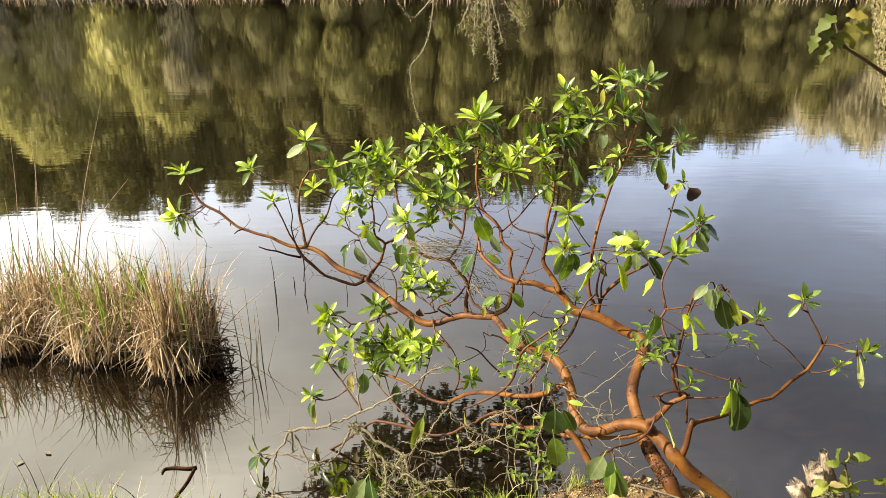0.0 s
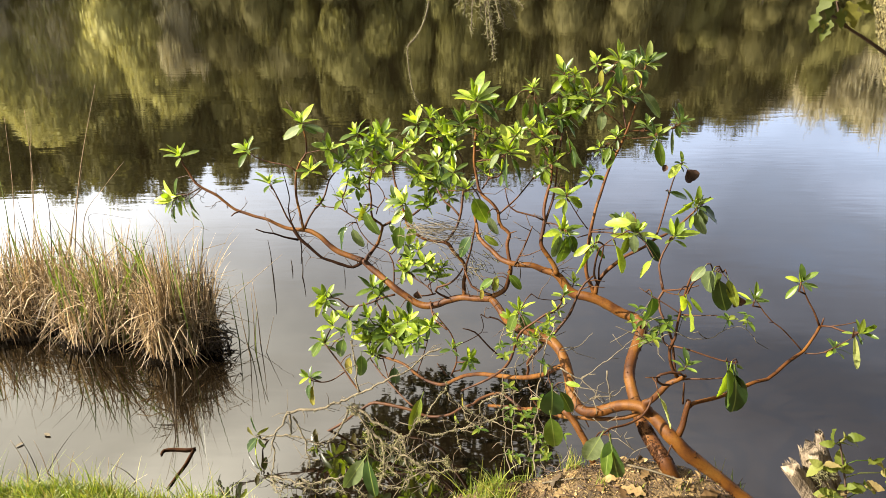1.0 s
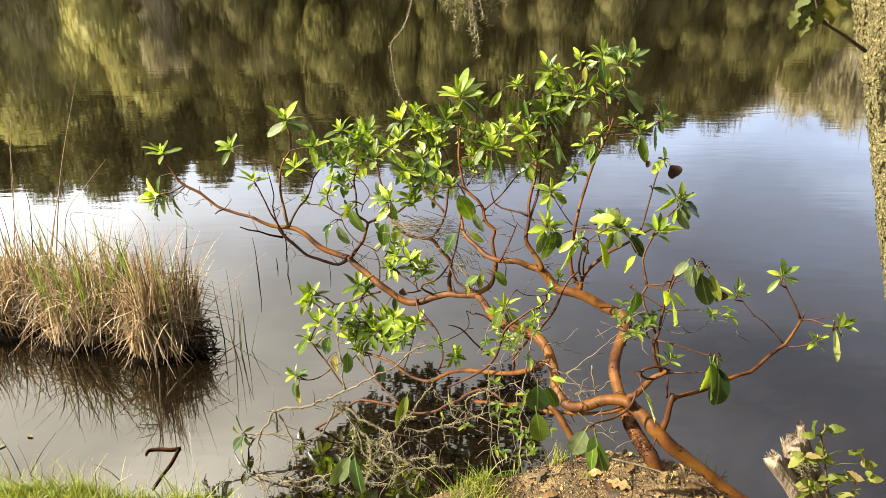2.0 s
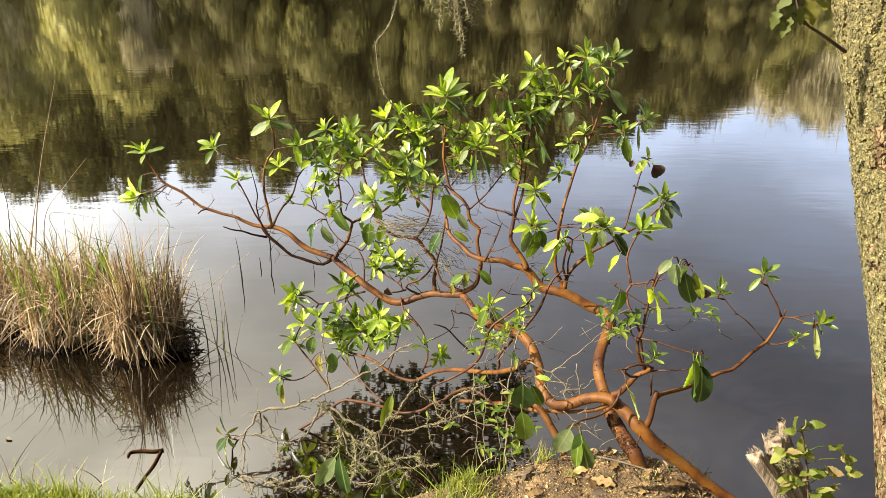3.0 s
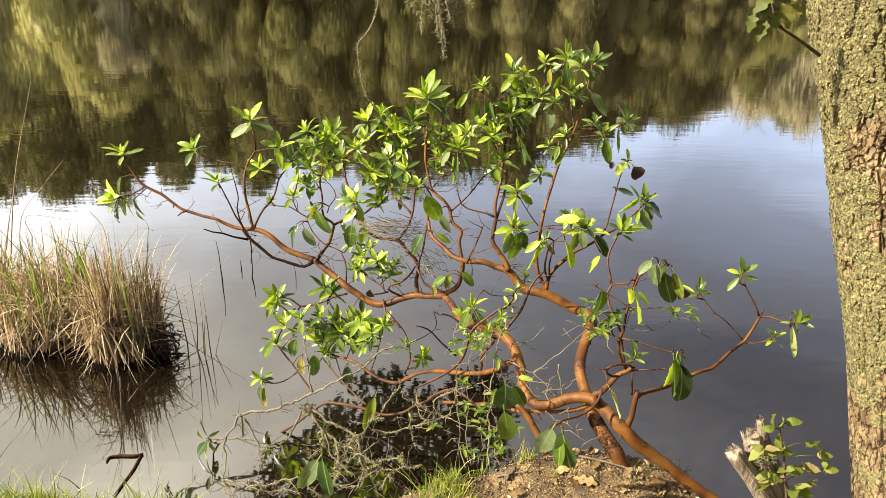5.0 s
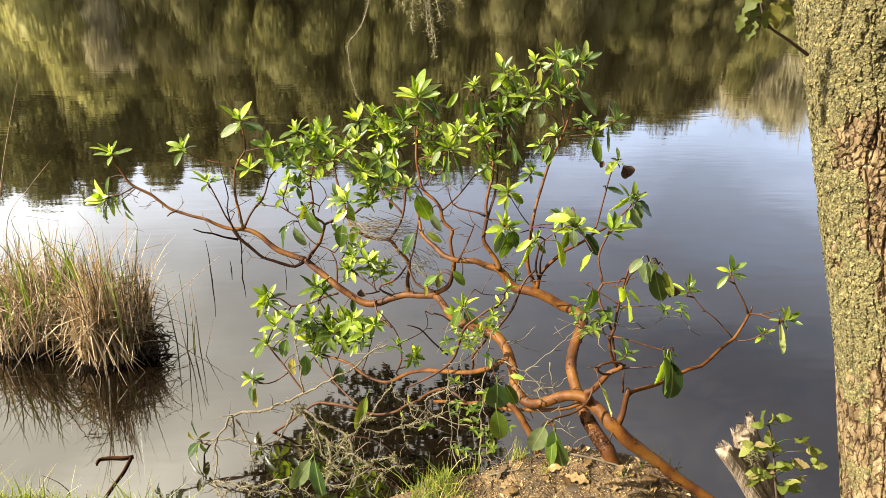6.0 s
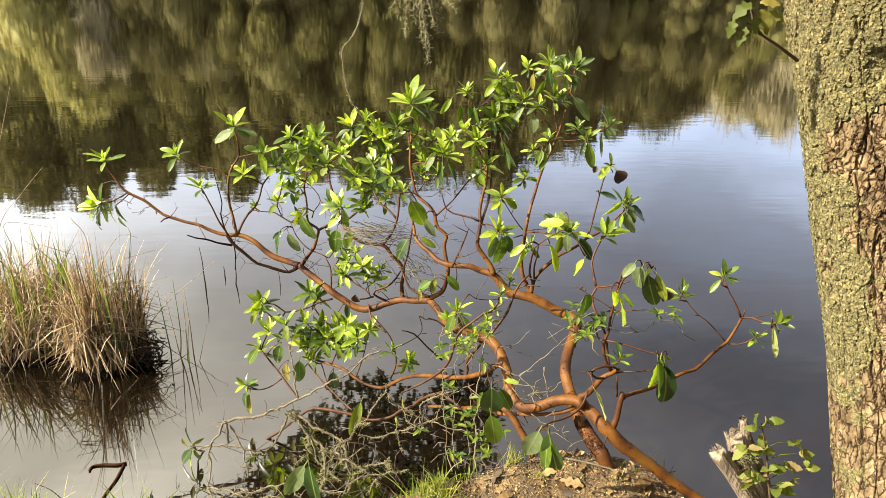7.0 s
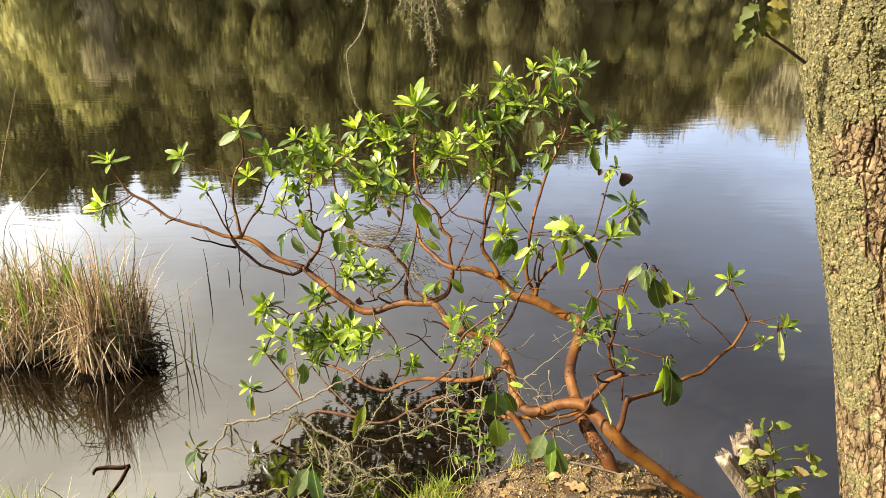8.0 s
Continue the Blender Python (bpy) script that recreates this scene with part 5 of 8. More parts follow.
rosettes((0.178, 2.401, 1.061, 0.063, 0.00, 10), (0.151, 2.414, 1.121, 0.062, 0.00, 10), (0.098, 2.430, 0.942, 0.063, 0.00, 10), (0.034, 2.553, 0.864, 0.066, 0.00, 10), (-0.050, 2.692, 0.851, 0.075, 0.00, 10), (-0.338, 2.691, 1.084, 0.072, -0.35, 10), (0.019, 2.540, 1.118, 0.074, 0.17, 10), (0.207, 2.423, 1.139, 0.057, 0.00, 10), (0.266, 2.352, 1.169, 0.061, 0.00, 10), (0.349, 2.309, 1.170, 0.064, 0.00, 10))
rosettes((0.379, 2.376, 1.189, 0.061, 0.00, 10), (0.482, 2.449, 1.299, 0.062, 0.17, 10), (0.221, 2.357, 1.032, 0.053, 0.00, 10), (-0.317, 2.708, 0.871, 0.069, 0.00, 10), (-0.098, 2.515, 1.092, 0.073, 0.00, 10), (-0.249, 2.626, 0.969, 0.072, 0.00, 10), (-0.365, 2.785, 0.956, 0.070, 0.00, 10), (-0.372, 2.604, 0.911, 0.061, -0.35, 9), (-0.315, 2.629, 0.772, 0.063, -0.52, 8), (-0.175, 2.508, 0.865, 0.059, -0.17, 9))
rosettes((-0.050, 2.620, 0.799, 0.062, 0.35, 8), (-0.080, 2.630, 0.902, 0.067, -0.17, 9), (-0.343, 2.630, 0.878, 0.062, 0.00, 8), (-0.152, 2.530, 0.680, 0.073, -1.05, 8), (-0.130, 2.471, 0.575, 0.059, -0.70, 9), (-0.062, 2.374, 0.660, 0.061, -0.17, 9), (-0.050, 2.412, 0.586, 0.058, 0.35, 8), (-0.089, 2.426, 0.694, 0.052, 0.00, 7), (0.007, 2.381, 0.637, 0.052, 0.70, 8), (-0.294, 2.435, 0.385, 0.072, -0.35, 10))
rosettes((-0.170, 2.410, 0.296, 0.073, 0.17, 10), (-0.242, 2.495, 0.239, 0.075, 0.00, 10), (0.261, 2.114, 0.514, 0.048, 0.00, 9), (0.306, 2.062, 0.556, 0.052, 0.17, 9), (0.344, 1.967, 0.589, 0.041, 0.35, 8), (0.355, 1.940, 0.659, 0.040, 0.00, 8), (0.280, 1.977, 0.551, 0.042, -0.35, 8), (0.676, 2.012, 0.590, 0.038, -1.05, 7), (0.620, 1.652, 0.799, 0.031, 0.70, 7), (0.677, 1.968, 0.647, 0.037, 0.00, 7))
rosettes((0.050, 2.459, 0.999, 0.063, 0.00, 10), (0.148, 2.386, 1.174, 0.056, 0.17, 10), (0.163, 2.412, 1.014, 0.054, 0.17, 8), (-0.023, 2.564, 1.112, 0.064, -0.17, 10), (-0.226, 2.657, 1.025, 0.072, 0.17, 10), (0.369, 2.348, 1.129, 0.056, -0.17, 9), (0.505, 2.440, 1.250, 0.062, -0.17, 10), (0.575, 2.359, 1.282, 0.051, 0.35, 9), (0.667, 2.402, 1.388, 0.056, -0.35, 10), (0.670, 2.399, 1.294, 0.043, 0.35, 8))
rosettes((0.045, 2.210, 0.381, 0.051, 0.35, 8), (0.114, 2.282, 0.270, 0.048, 0.70, 7), (-0.441, 2.418, 0.358, 0.066, 0.00, 9), (-0.292, 2.445, 0.202, 0.069, -0.35, 9))
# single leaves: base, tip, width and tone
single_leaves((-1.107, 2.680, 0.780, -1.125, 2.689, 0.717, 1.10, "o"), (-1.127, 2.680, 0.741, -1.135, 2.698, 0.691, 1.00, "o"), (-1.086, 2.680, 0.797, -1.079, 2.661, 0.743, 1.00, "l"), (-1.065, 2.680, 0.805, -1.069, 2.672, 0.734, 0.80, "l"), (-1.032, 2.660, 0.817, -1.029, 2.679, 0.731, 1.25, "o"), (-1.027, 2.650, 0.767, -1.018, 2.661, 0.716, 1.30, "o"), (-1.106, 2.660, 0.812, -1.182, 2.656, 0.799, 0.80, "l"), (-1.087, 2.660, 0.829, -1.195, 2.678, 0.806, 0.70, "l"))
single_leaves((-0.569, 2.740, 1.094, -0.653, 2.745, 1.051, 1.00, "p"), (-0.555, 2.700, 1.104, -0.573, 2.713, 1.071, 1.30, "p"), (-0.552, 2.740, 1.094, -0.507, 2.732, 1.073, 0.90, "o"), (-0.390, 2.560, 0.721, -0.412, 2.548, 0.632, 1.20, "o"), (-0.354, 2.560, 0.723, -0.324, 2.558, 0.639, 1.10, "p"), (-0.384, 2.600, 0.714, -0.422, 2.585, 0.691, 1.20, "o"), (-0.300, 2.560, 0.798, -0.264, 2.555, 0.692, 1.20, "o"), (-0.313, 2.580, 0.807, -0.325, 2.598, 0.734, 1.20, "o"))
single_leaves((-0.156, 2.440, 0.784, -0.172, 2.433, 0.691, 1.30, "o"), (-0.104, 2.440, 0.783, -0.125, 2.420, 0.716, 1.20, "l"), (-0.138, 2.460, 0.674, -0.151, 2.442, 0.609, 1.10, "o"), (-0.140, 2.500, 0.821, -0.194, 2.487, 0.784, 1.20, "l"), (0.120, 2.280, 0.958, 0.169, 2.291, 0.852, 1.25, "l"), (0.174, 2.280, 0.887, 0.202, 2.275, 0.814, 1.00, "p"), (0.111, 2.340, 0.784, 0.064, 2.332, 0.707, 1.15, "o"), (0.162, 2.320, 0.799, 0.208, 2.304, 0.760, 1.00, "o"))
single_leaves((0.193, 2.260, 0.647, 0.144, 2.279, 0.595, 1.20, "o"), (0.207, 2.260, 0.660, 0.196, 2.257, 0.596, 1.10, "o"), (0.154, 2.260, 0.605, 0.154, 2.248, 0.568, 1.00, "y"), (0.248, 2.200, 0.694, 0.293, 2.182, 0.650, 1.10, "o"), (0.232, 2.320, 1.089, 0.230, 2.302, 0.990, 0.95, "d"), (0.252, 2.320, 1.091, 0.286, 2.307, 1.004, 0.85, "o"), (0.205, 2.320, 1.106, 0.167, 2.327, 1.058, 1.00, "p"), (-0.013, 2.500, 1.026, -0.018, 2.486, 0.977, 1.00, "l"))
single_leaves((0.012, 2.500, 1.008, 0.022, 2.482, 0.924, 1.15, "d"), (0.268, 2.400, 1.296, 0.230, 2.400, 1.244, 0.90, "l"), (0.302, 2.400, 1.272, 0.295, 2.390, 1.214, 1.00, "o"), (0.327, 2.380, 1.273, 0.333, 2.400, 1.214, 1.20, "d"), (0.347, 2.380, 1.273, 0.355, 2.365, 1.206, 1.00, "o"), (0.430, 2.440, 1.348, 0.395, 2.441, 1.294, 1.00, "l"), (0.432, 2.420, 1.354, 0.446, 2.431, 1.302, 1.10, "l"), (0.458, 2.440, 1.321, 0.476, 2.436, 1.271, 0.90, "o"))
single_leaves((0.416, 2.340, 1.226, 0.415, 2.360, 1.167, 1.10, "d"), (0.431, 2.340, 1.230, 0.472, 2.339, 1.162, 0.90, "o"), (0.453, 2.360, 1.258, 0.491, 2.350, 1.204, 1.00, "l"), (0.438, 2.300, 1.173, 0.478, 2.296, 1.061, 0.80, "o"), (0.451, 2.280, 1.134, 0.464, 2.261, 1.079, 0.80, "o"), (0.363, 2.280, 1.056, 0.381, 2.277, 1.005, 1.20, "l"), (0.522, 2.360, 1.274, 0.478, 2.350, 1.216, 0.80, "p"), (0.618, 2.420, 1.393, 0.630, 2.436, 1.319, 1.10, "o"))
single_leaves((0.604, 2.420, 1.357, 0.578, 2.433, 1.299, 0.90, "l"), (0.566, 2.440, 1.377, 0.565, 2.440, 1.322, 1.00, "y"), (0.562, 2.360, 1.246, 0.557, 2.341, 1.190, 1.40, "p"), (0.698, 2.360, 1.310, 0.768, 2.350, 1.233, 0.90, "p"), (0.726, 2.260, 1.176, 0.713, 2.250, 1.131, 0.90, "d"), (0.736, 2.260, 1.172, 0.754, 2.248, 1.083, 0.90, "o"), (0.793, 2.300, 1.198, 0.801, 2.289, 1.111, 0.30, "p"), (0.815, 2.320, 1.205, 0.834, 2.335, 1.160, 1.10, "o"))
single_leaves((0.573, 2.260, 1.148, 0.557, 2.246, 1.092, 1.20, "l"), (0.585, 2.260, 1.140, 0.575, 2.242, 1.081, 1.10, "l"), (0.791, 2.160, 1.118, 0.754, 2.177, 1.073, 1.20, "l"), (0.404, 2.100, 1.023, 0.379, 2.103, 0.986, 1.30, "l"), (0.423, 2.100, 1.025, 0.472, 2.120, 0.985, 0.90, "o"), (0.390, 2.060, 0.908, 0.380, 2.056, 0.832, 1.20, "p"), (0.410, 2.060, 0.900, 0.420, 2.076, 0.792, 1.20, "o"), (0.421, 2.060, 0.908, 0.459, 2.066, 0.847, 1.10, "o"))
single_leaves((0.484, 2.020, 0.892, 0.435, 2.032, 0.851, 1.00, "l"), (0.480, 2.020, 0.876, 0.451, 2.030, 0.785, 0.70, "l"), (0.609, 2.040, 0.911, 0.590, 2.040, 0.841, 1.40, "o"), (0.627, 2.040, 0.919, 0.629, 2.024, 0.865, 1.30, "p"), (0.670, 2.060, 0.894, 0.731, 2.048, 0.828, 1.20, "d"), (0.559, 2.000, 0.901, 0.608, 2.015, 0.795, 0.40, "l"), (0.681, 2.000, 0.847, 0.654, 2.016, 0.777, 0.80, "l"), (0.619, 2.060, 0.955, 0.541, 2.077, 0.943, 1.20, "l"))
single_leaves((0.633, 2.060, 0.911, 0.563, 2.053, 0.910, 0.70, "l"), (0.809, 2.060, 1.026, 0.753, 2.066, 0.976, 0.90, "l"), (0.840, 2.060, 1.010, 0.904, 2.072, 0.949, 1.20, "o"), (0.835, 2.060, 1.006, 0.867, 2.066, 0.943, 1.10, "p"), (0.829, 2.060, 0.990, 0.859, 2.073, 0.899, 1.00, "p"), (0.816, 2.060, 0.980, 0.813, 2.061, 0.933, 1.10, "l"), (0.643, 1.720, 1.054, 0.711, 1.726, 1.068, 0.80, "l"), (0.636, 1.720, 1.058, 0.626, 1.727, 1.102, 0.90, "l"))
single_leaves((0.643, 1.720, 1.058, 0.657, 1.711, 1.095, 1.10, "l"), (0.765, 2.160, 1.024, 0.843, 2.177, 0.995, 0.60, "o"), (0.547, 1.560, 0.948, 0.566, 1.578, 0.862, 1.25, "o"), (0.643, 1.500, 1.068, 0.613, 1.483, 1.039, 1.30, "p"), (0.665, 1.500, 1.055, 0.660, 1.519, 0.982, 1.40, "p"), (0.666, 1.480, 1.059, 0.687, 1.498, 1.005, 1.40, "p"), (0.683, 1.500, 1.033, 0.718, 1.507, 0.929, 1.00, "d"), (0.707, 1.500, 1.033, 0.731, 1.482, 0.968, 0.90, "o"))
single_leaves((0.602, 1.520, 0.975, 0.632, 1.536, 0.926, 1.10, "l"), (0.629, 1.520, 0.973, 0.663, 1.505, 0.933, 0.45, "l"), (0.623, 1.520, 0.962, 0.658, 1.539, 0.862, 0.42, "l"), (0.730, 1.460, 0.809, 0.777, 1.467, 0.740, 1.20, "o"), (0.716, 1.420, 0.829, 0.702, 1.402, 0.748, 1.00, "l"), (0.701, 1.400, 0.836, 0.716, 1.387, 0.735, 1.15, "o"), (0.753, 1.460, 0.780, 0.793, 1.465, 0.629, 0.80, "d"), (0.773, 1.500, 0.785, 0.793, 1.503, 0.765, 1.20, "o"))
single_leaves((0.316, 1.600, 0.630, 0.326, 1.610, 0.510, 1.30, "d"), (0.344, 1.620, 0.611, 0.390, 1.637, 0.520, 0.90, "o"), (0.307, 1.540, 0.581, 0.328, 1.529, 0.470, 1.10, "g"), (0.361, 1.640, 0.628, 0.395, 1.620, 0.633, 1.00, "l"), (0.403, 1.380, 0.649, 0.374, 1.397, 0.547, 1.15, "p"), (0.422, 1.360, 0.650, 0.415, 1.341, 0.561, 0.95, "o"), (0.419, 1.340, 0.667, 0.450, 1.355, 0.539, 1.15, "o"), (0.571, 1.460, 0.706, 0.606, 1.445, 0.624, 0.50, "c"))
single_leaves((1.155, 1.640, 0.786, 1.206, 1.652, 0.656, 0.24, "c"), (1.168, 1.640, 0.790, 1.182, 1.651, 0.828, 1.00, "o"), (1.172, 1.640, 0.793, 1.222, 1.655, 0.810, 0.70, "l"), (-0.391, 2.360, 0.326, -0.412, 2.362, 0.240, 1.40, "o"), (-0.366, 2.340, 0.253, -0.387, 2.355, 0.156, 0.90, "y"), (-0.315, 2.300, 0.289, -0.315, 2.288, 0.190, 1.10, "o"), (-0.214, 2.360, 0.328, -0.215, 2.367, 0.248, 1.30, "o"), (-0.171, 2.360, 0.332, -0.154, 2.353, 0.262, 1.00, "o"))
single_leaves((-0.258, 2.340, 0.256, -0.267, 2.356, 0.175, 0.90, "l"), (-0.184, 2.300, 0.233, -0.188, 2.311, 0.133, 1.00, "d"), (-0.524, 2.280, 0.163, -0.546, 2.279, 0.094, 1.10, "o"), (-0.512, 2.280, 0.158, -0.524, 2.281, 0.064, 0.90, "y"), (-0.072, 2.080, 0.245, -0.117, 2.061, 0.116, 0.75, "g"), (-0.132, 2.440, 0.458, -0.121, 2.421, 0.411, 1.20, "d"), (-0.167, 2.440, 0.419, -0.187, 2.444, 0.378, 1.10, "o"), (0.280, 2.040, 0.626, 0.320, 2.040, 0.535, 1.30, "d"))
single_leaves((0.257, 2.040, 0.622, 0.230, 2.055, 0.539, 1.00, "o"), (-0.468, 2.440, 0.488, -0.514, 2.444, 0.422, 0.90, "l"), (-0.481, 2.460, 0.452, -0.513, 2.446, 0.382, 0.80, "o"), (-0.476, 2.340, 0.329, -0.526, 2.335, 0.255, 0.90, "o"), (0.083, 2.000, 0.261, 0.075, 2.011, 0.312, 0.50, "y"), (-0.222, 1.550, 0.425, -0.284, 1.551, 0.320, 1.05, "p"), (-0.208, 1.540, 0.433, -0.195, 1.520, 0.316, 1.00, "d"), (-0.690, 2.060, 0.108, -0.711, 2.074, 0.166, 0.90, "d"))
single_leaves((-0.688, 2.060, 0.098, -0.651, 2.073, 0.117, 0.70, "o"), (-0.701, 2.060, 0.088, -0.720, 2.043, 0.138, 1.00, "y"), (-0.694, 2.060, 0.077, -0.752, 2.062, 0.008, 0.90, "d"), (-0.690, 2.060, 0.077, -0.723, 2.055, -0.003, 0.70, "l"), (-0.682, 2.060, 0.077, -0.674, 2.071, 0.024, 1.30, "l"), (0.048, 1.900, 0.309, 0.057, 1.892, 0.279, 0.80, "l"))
tagged(keep(foliage.done("young_foliage", m_leaf_joined), madrone), "glossy bright yellow-green leaf whorls", kind="stuff")
tagged(keep(mature_foliage.done("mature_foliage", m_mature_joined), madrone), "darker green older leaves", kind="stuff")

# curled brown leaves on the shoots: place and fall
for x, y, z, dx, dz in ((0.748, 2.180, 1.112, -0.009, -0.024), (0.812, 2.160, 1.102, 0.039, -0.052), (-0.091, 2.380, 0.535, 0.008, -0.045), (0.735, 1.500, 0.987, 0.016, -0.040), (0.564, 2.260, 1.120, 0.015, -0.037)):
    brown = new("withered_leaf", shared_meshes("withered leaf", [leaf_shape(0.85, 0.6, 0.9, 0.14, 0.8, 0.15, 40 + int(x * 50))], m_leaf_brown)[0])
    brown.matrix_basis = aim((x, y, z), (dx, -0.006, dz), (-0.3, -1, 0.4), math.hypot(dx, dz) * 0.9)
    on_branch(brown)

# fine bare twigs throughout the crown
twigs = Heap()
twig_rnd = random.Random(29)
crown = [q for q in SKELETON if q.z > 0.45 and q.x < 0.42]
for _ in range(110):
    q = crown[twig_rnd.randrange(len(crown))]
    d = Vector((twig_rnd.gauss(0, 1), twig_rnd.gauss(0, 0.7), twig_rnd.gauss(0.5, 0.8))).normalized()
    e = q + d * twig_rnd.uniform(0.03, 0.13)
    twigs.stick(q, e, 0.0017, 0.0009, 0.14, 5, twig_rnd)
    for _ in range(twig_rnd.randint(0, 2)):
        p = q + (e - q) * twig_rnd.uniform(0.4, 0.9)
        twigs.stick(p, p + (d + Vector((twig_rnd.gauss(0, 0.7), twig_rnd.gauss(0, 0.7), twig_rnd.gauss(0, 0.7)))) * 0.03, 0.0011, 0.0007, 0.1, 4, twig_rnd)
tagged(keep(twigs.done("fine_growth", m_dead), madrone), "thin dark bare twigs", kind="stuff")

# rough flaking bark low on the stems
flakes = Heap()
flake_rnd = random.Random(5)


def bark_flakes(a, b, count, side=None):
    a, b = Vector(a), Vector(b)
    d = (b - a).normalized()
    u = d.orthogonal().normalized()
    w = d.cross(u)
    for _ in range(count):
        t = flake_rnd.random()
        ang = flake_rnd.uniform(0, 2 * math.pi)
        out = u * math.cos(ang) + w * math.sin(ang)
        if side and out.dot(Vector(side)) < 0.5 and flake_rnd.random() < 0.93:
            continue
        want = a + (b - a) * t
        q, rad = min(STEMS_AT, key=lambda k: (k[0] - want).length_squared)
        q = q + d * (want - q).dot(d)
        if noise.noise((q + out * rad) * 46) + 0.5 * noise.noise((q + out * rad) * 120) < (0.15 if side else 0.9 * t - 0.6):
            continue
        c = q + out * rad * flake_rnd.uniform(0.96, 1.05)
        s = flake_rnd.uniform(0.0010, 0.0042) * flake_rnd.uniform(0.5, 1)
        tang = d.cross(out)
        q = [c + d * s * flake_rnd.uniform(0.6, 1.3) - tang * s * 0.7, c + d * s * 1.0 + tang * s * 0.6, c - d * s * 0.9 + tang * s * 0.8 + out * s * 0.5, c - d * s * 1.1 - tang * s * 0.6 + out * s * 0.6]
        flakes.add(q + [v - out * 0.003 for v in q], [(0, 1, 2, 3), (7, 6, 5, 4), (0, 4, 5, 1), (1, 5, 6, 2), (2, 6, 7, 3), (3, 7, 4, 0)])


bark_flakes((0.667, 1.570, 0.376), (0.619, 1.770, 0.450), 4200)
bark_flakes((0.619, 1.770, 0.450), (0.686, 2.020, 0.595), 500, (1, 0, -1))
bark_flakes((0.686, 2.020, 0.595), (0.504, 2.120, 0.653), 200, (1, 0, -1))
bark_flakes((0.690, 1.500, 0.480), (0.606, 1.550, 0.563), 160, (1, 0, -1))
bark_flakes((0.690, 1.500, 0.480), (0.865, 1.470, 0.353), 1500, (-1, -0.2, -0.7))
tagged(keep(flakes.done("peeling_bark", m_flake, smooth=False), madrone), "dark curled flakes of peeling bark", kind="stuff")


# ---- tangle of dry twigs and lichen caught in the crown ----
def tangle():
    ob = thing("twig_tangle", (-0.004, 2.420, 0.776), "loose tangle of dry twigs and lichen caught in branches", "twigs")
    rnd = random.Random(21)
    h, lich = Heap(), Heap()
    for _ in range(55):
        c = Vector((-0.004, 2.420, 0.776)) + Vector((rnd.gauss(0, 0.06), rnd.gauss(0, 0.04), rnd.gauss(0, 0.018)))
        a = rnd.gauss(-0.15, 0.3)
        half = Vector((math.cos(a), rnd.uniform(-0.5, 0.5), math.sin(a) * 0.7)) * rnd.uniform(0.04, 0.12)
        h.stick(c - half, c + half, 0.0012, 0.0006, 0.12, 4, rnd)
    for _ in range(36):
        c = Vector((-0.004, 2.420, 0.776)) + Vector((0.15 + rnd.gauss(0, 0.05), rnd.gauss(0, 0.04), -0.12 + rnd.gauss(0, 0.045)))
        half = Vector((rnd.uniform(0.3, 1), rnd.uniform(-0.4, 0.4), -rnd.uniform(0.1, 1.0))) * rnd.uniform(0.02, 0.07)
        h.stick(c - half, c + half, 0.0014, 0.0007, 0.15, 4, rnd)
        for _ in range(4):
            p = c + half * rnd.uniform(-1, 1)
            lich.stick(p, p + Vector((rnd.uniform(-1, 1), rnd.uniform(-1, 1), rnd.uniform(-1, 0.6))) * 0.012, 0.0016, 0.0005, 0.2, 3, rnd)
    tagged(keep(h.done("twig_mass", m_grey_twig), ob), kind="stuff")
    tagged(keep(lich.done("lichen", m_lichen), ob), "grey-green lichen tufts", kind="stuff")


tangle()


# ---- lichen strands and lichened twigs ----
def lichen_on(heap, line, r, density, length, rnd):
    """Short ragged tufts along a line."""
    for q in line:
        for _ in range(density):
            d = Vector((rnd.gauss(0, 1), rnd.gauss(0, 1), rnd.gauss(-0.4, 1))).normalized()
            s = length * rnd.uniform(0.3, 1.0)
            e = q + d * s
            heap.stick(q, e, r * 0.8, r * 0.3, 0.2, 3, rnd)
            if rnd.random() < 0.5:
                heap.stick(e, e + Vector((rnd.gauss(0, 1), rnd.gauss(0, 1), rnd.gauss(-0.3, 1))) * s * 0.4, r * 0.7, r * 0.3, 0.2, 3, rnd)


def hanging_strand(name, lines, label, seed, length, density):
    ob = thing(name, lines[0][0], label, "lichen")
    rnd = random.Random(seed)
    core, lich = Heap(), Heap()
    for pts in lines:
        line = spline(pts, 0.006)
        core.add(*tube(line, [0.0026 - 0.0012 * i / len(line) for i in range(len(line))], 5, 0.3, seed))
        lichen_on(lich, line, 0.0016, density, length, rnd)
    keep(core.done("stem", m_pale_twig), ob)
    tagged(keep(lich.done("lichen", m_lichen), ob), "pale yellow-grey beard lichen", kind="stuff")


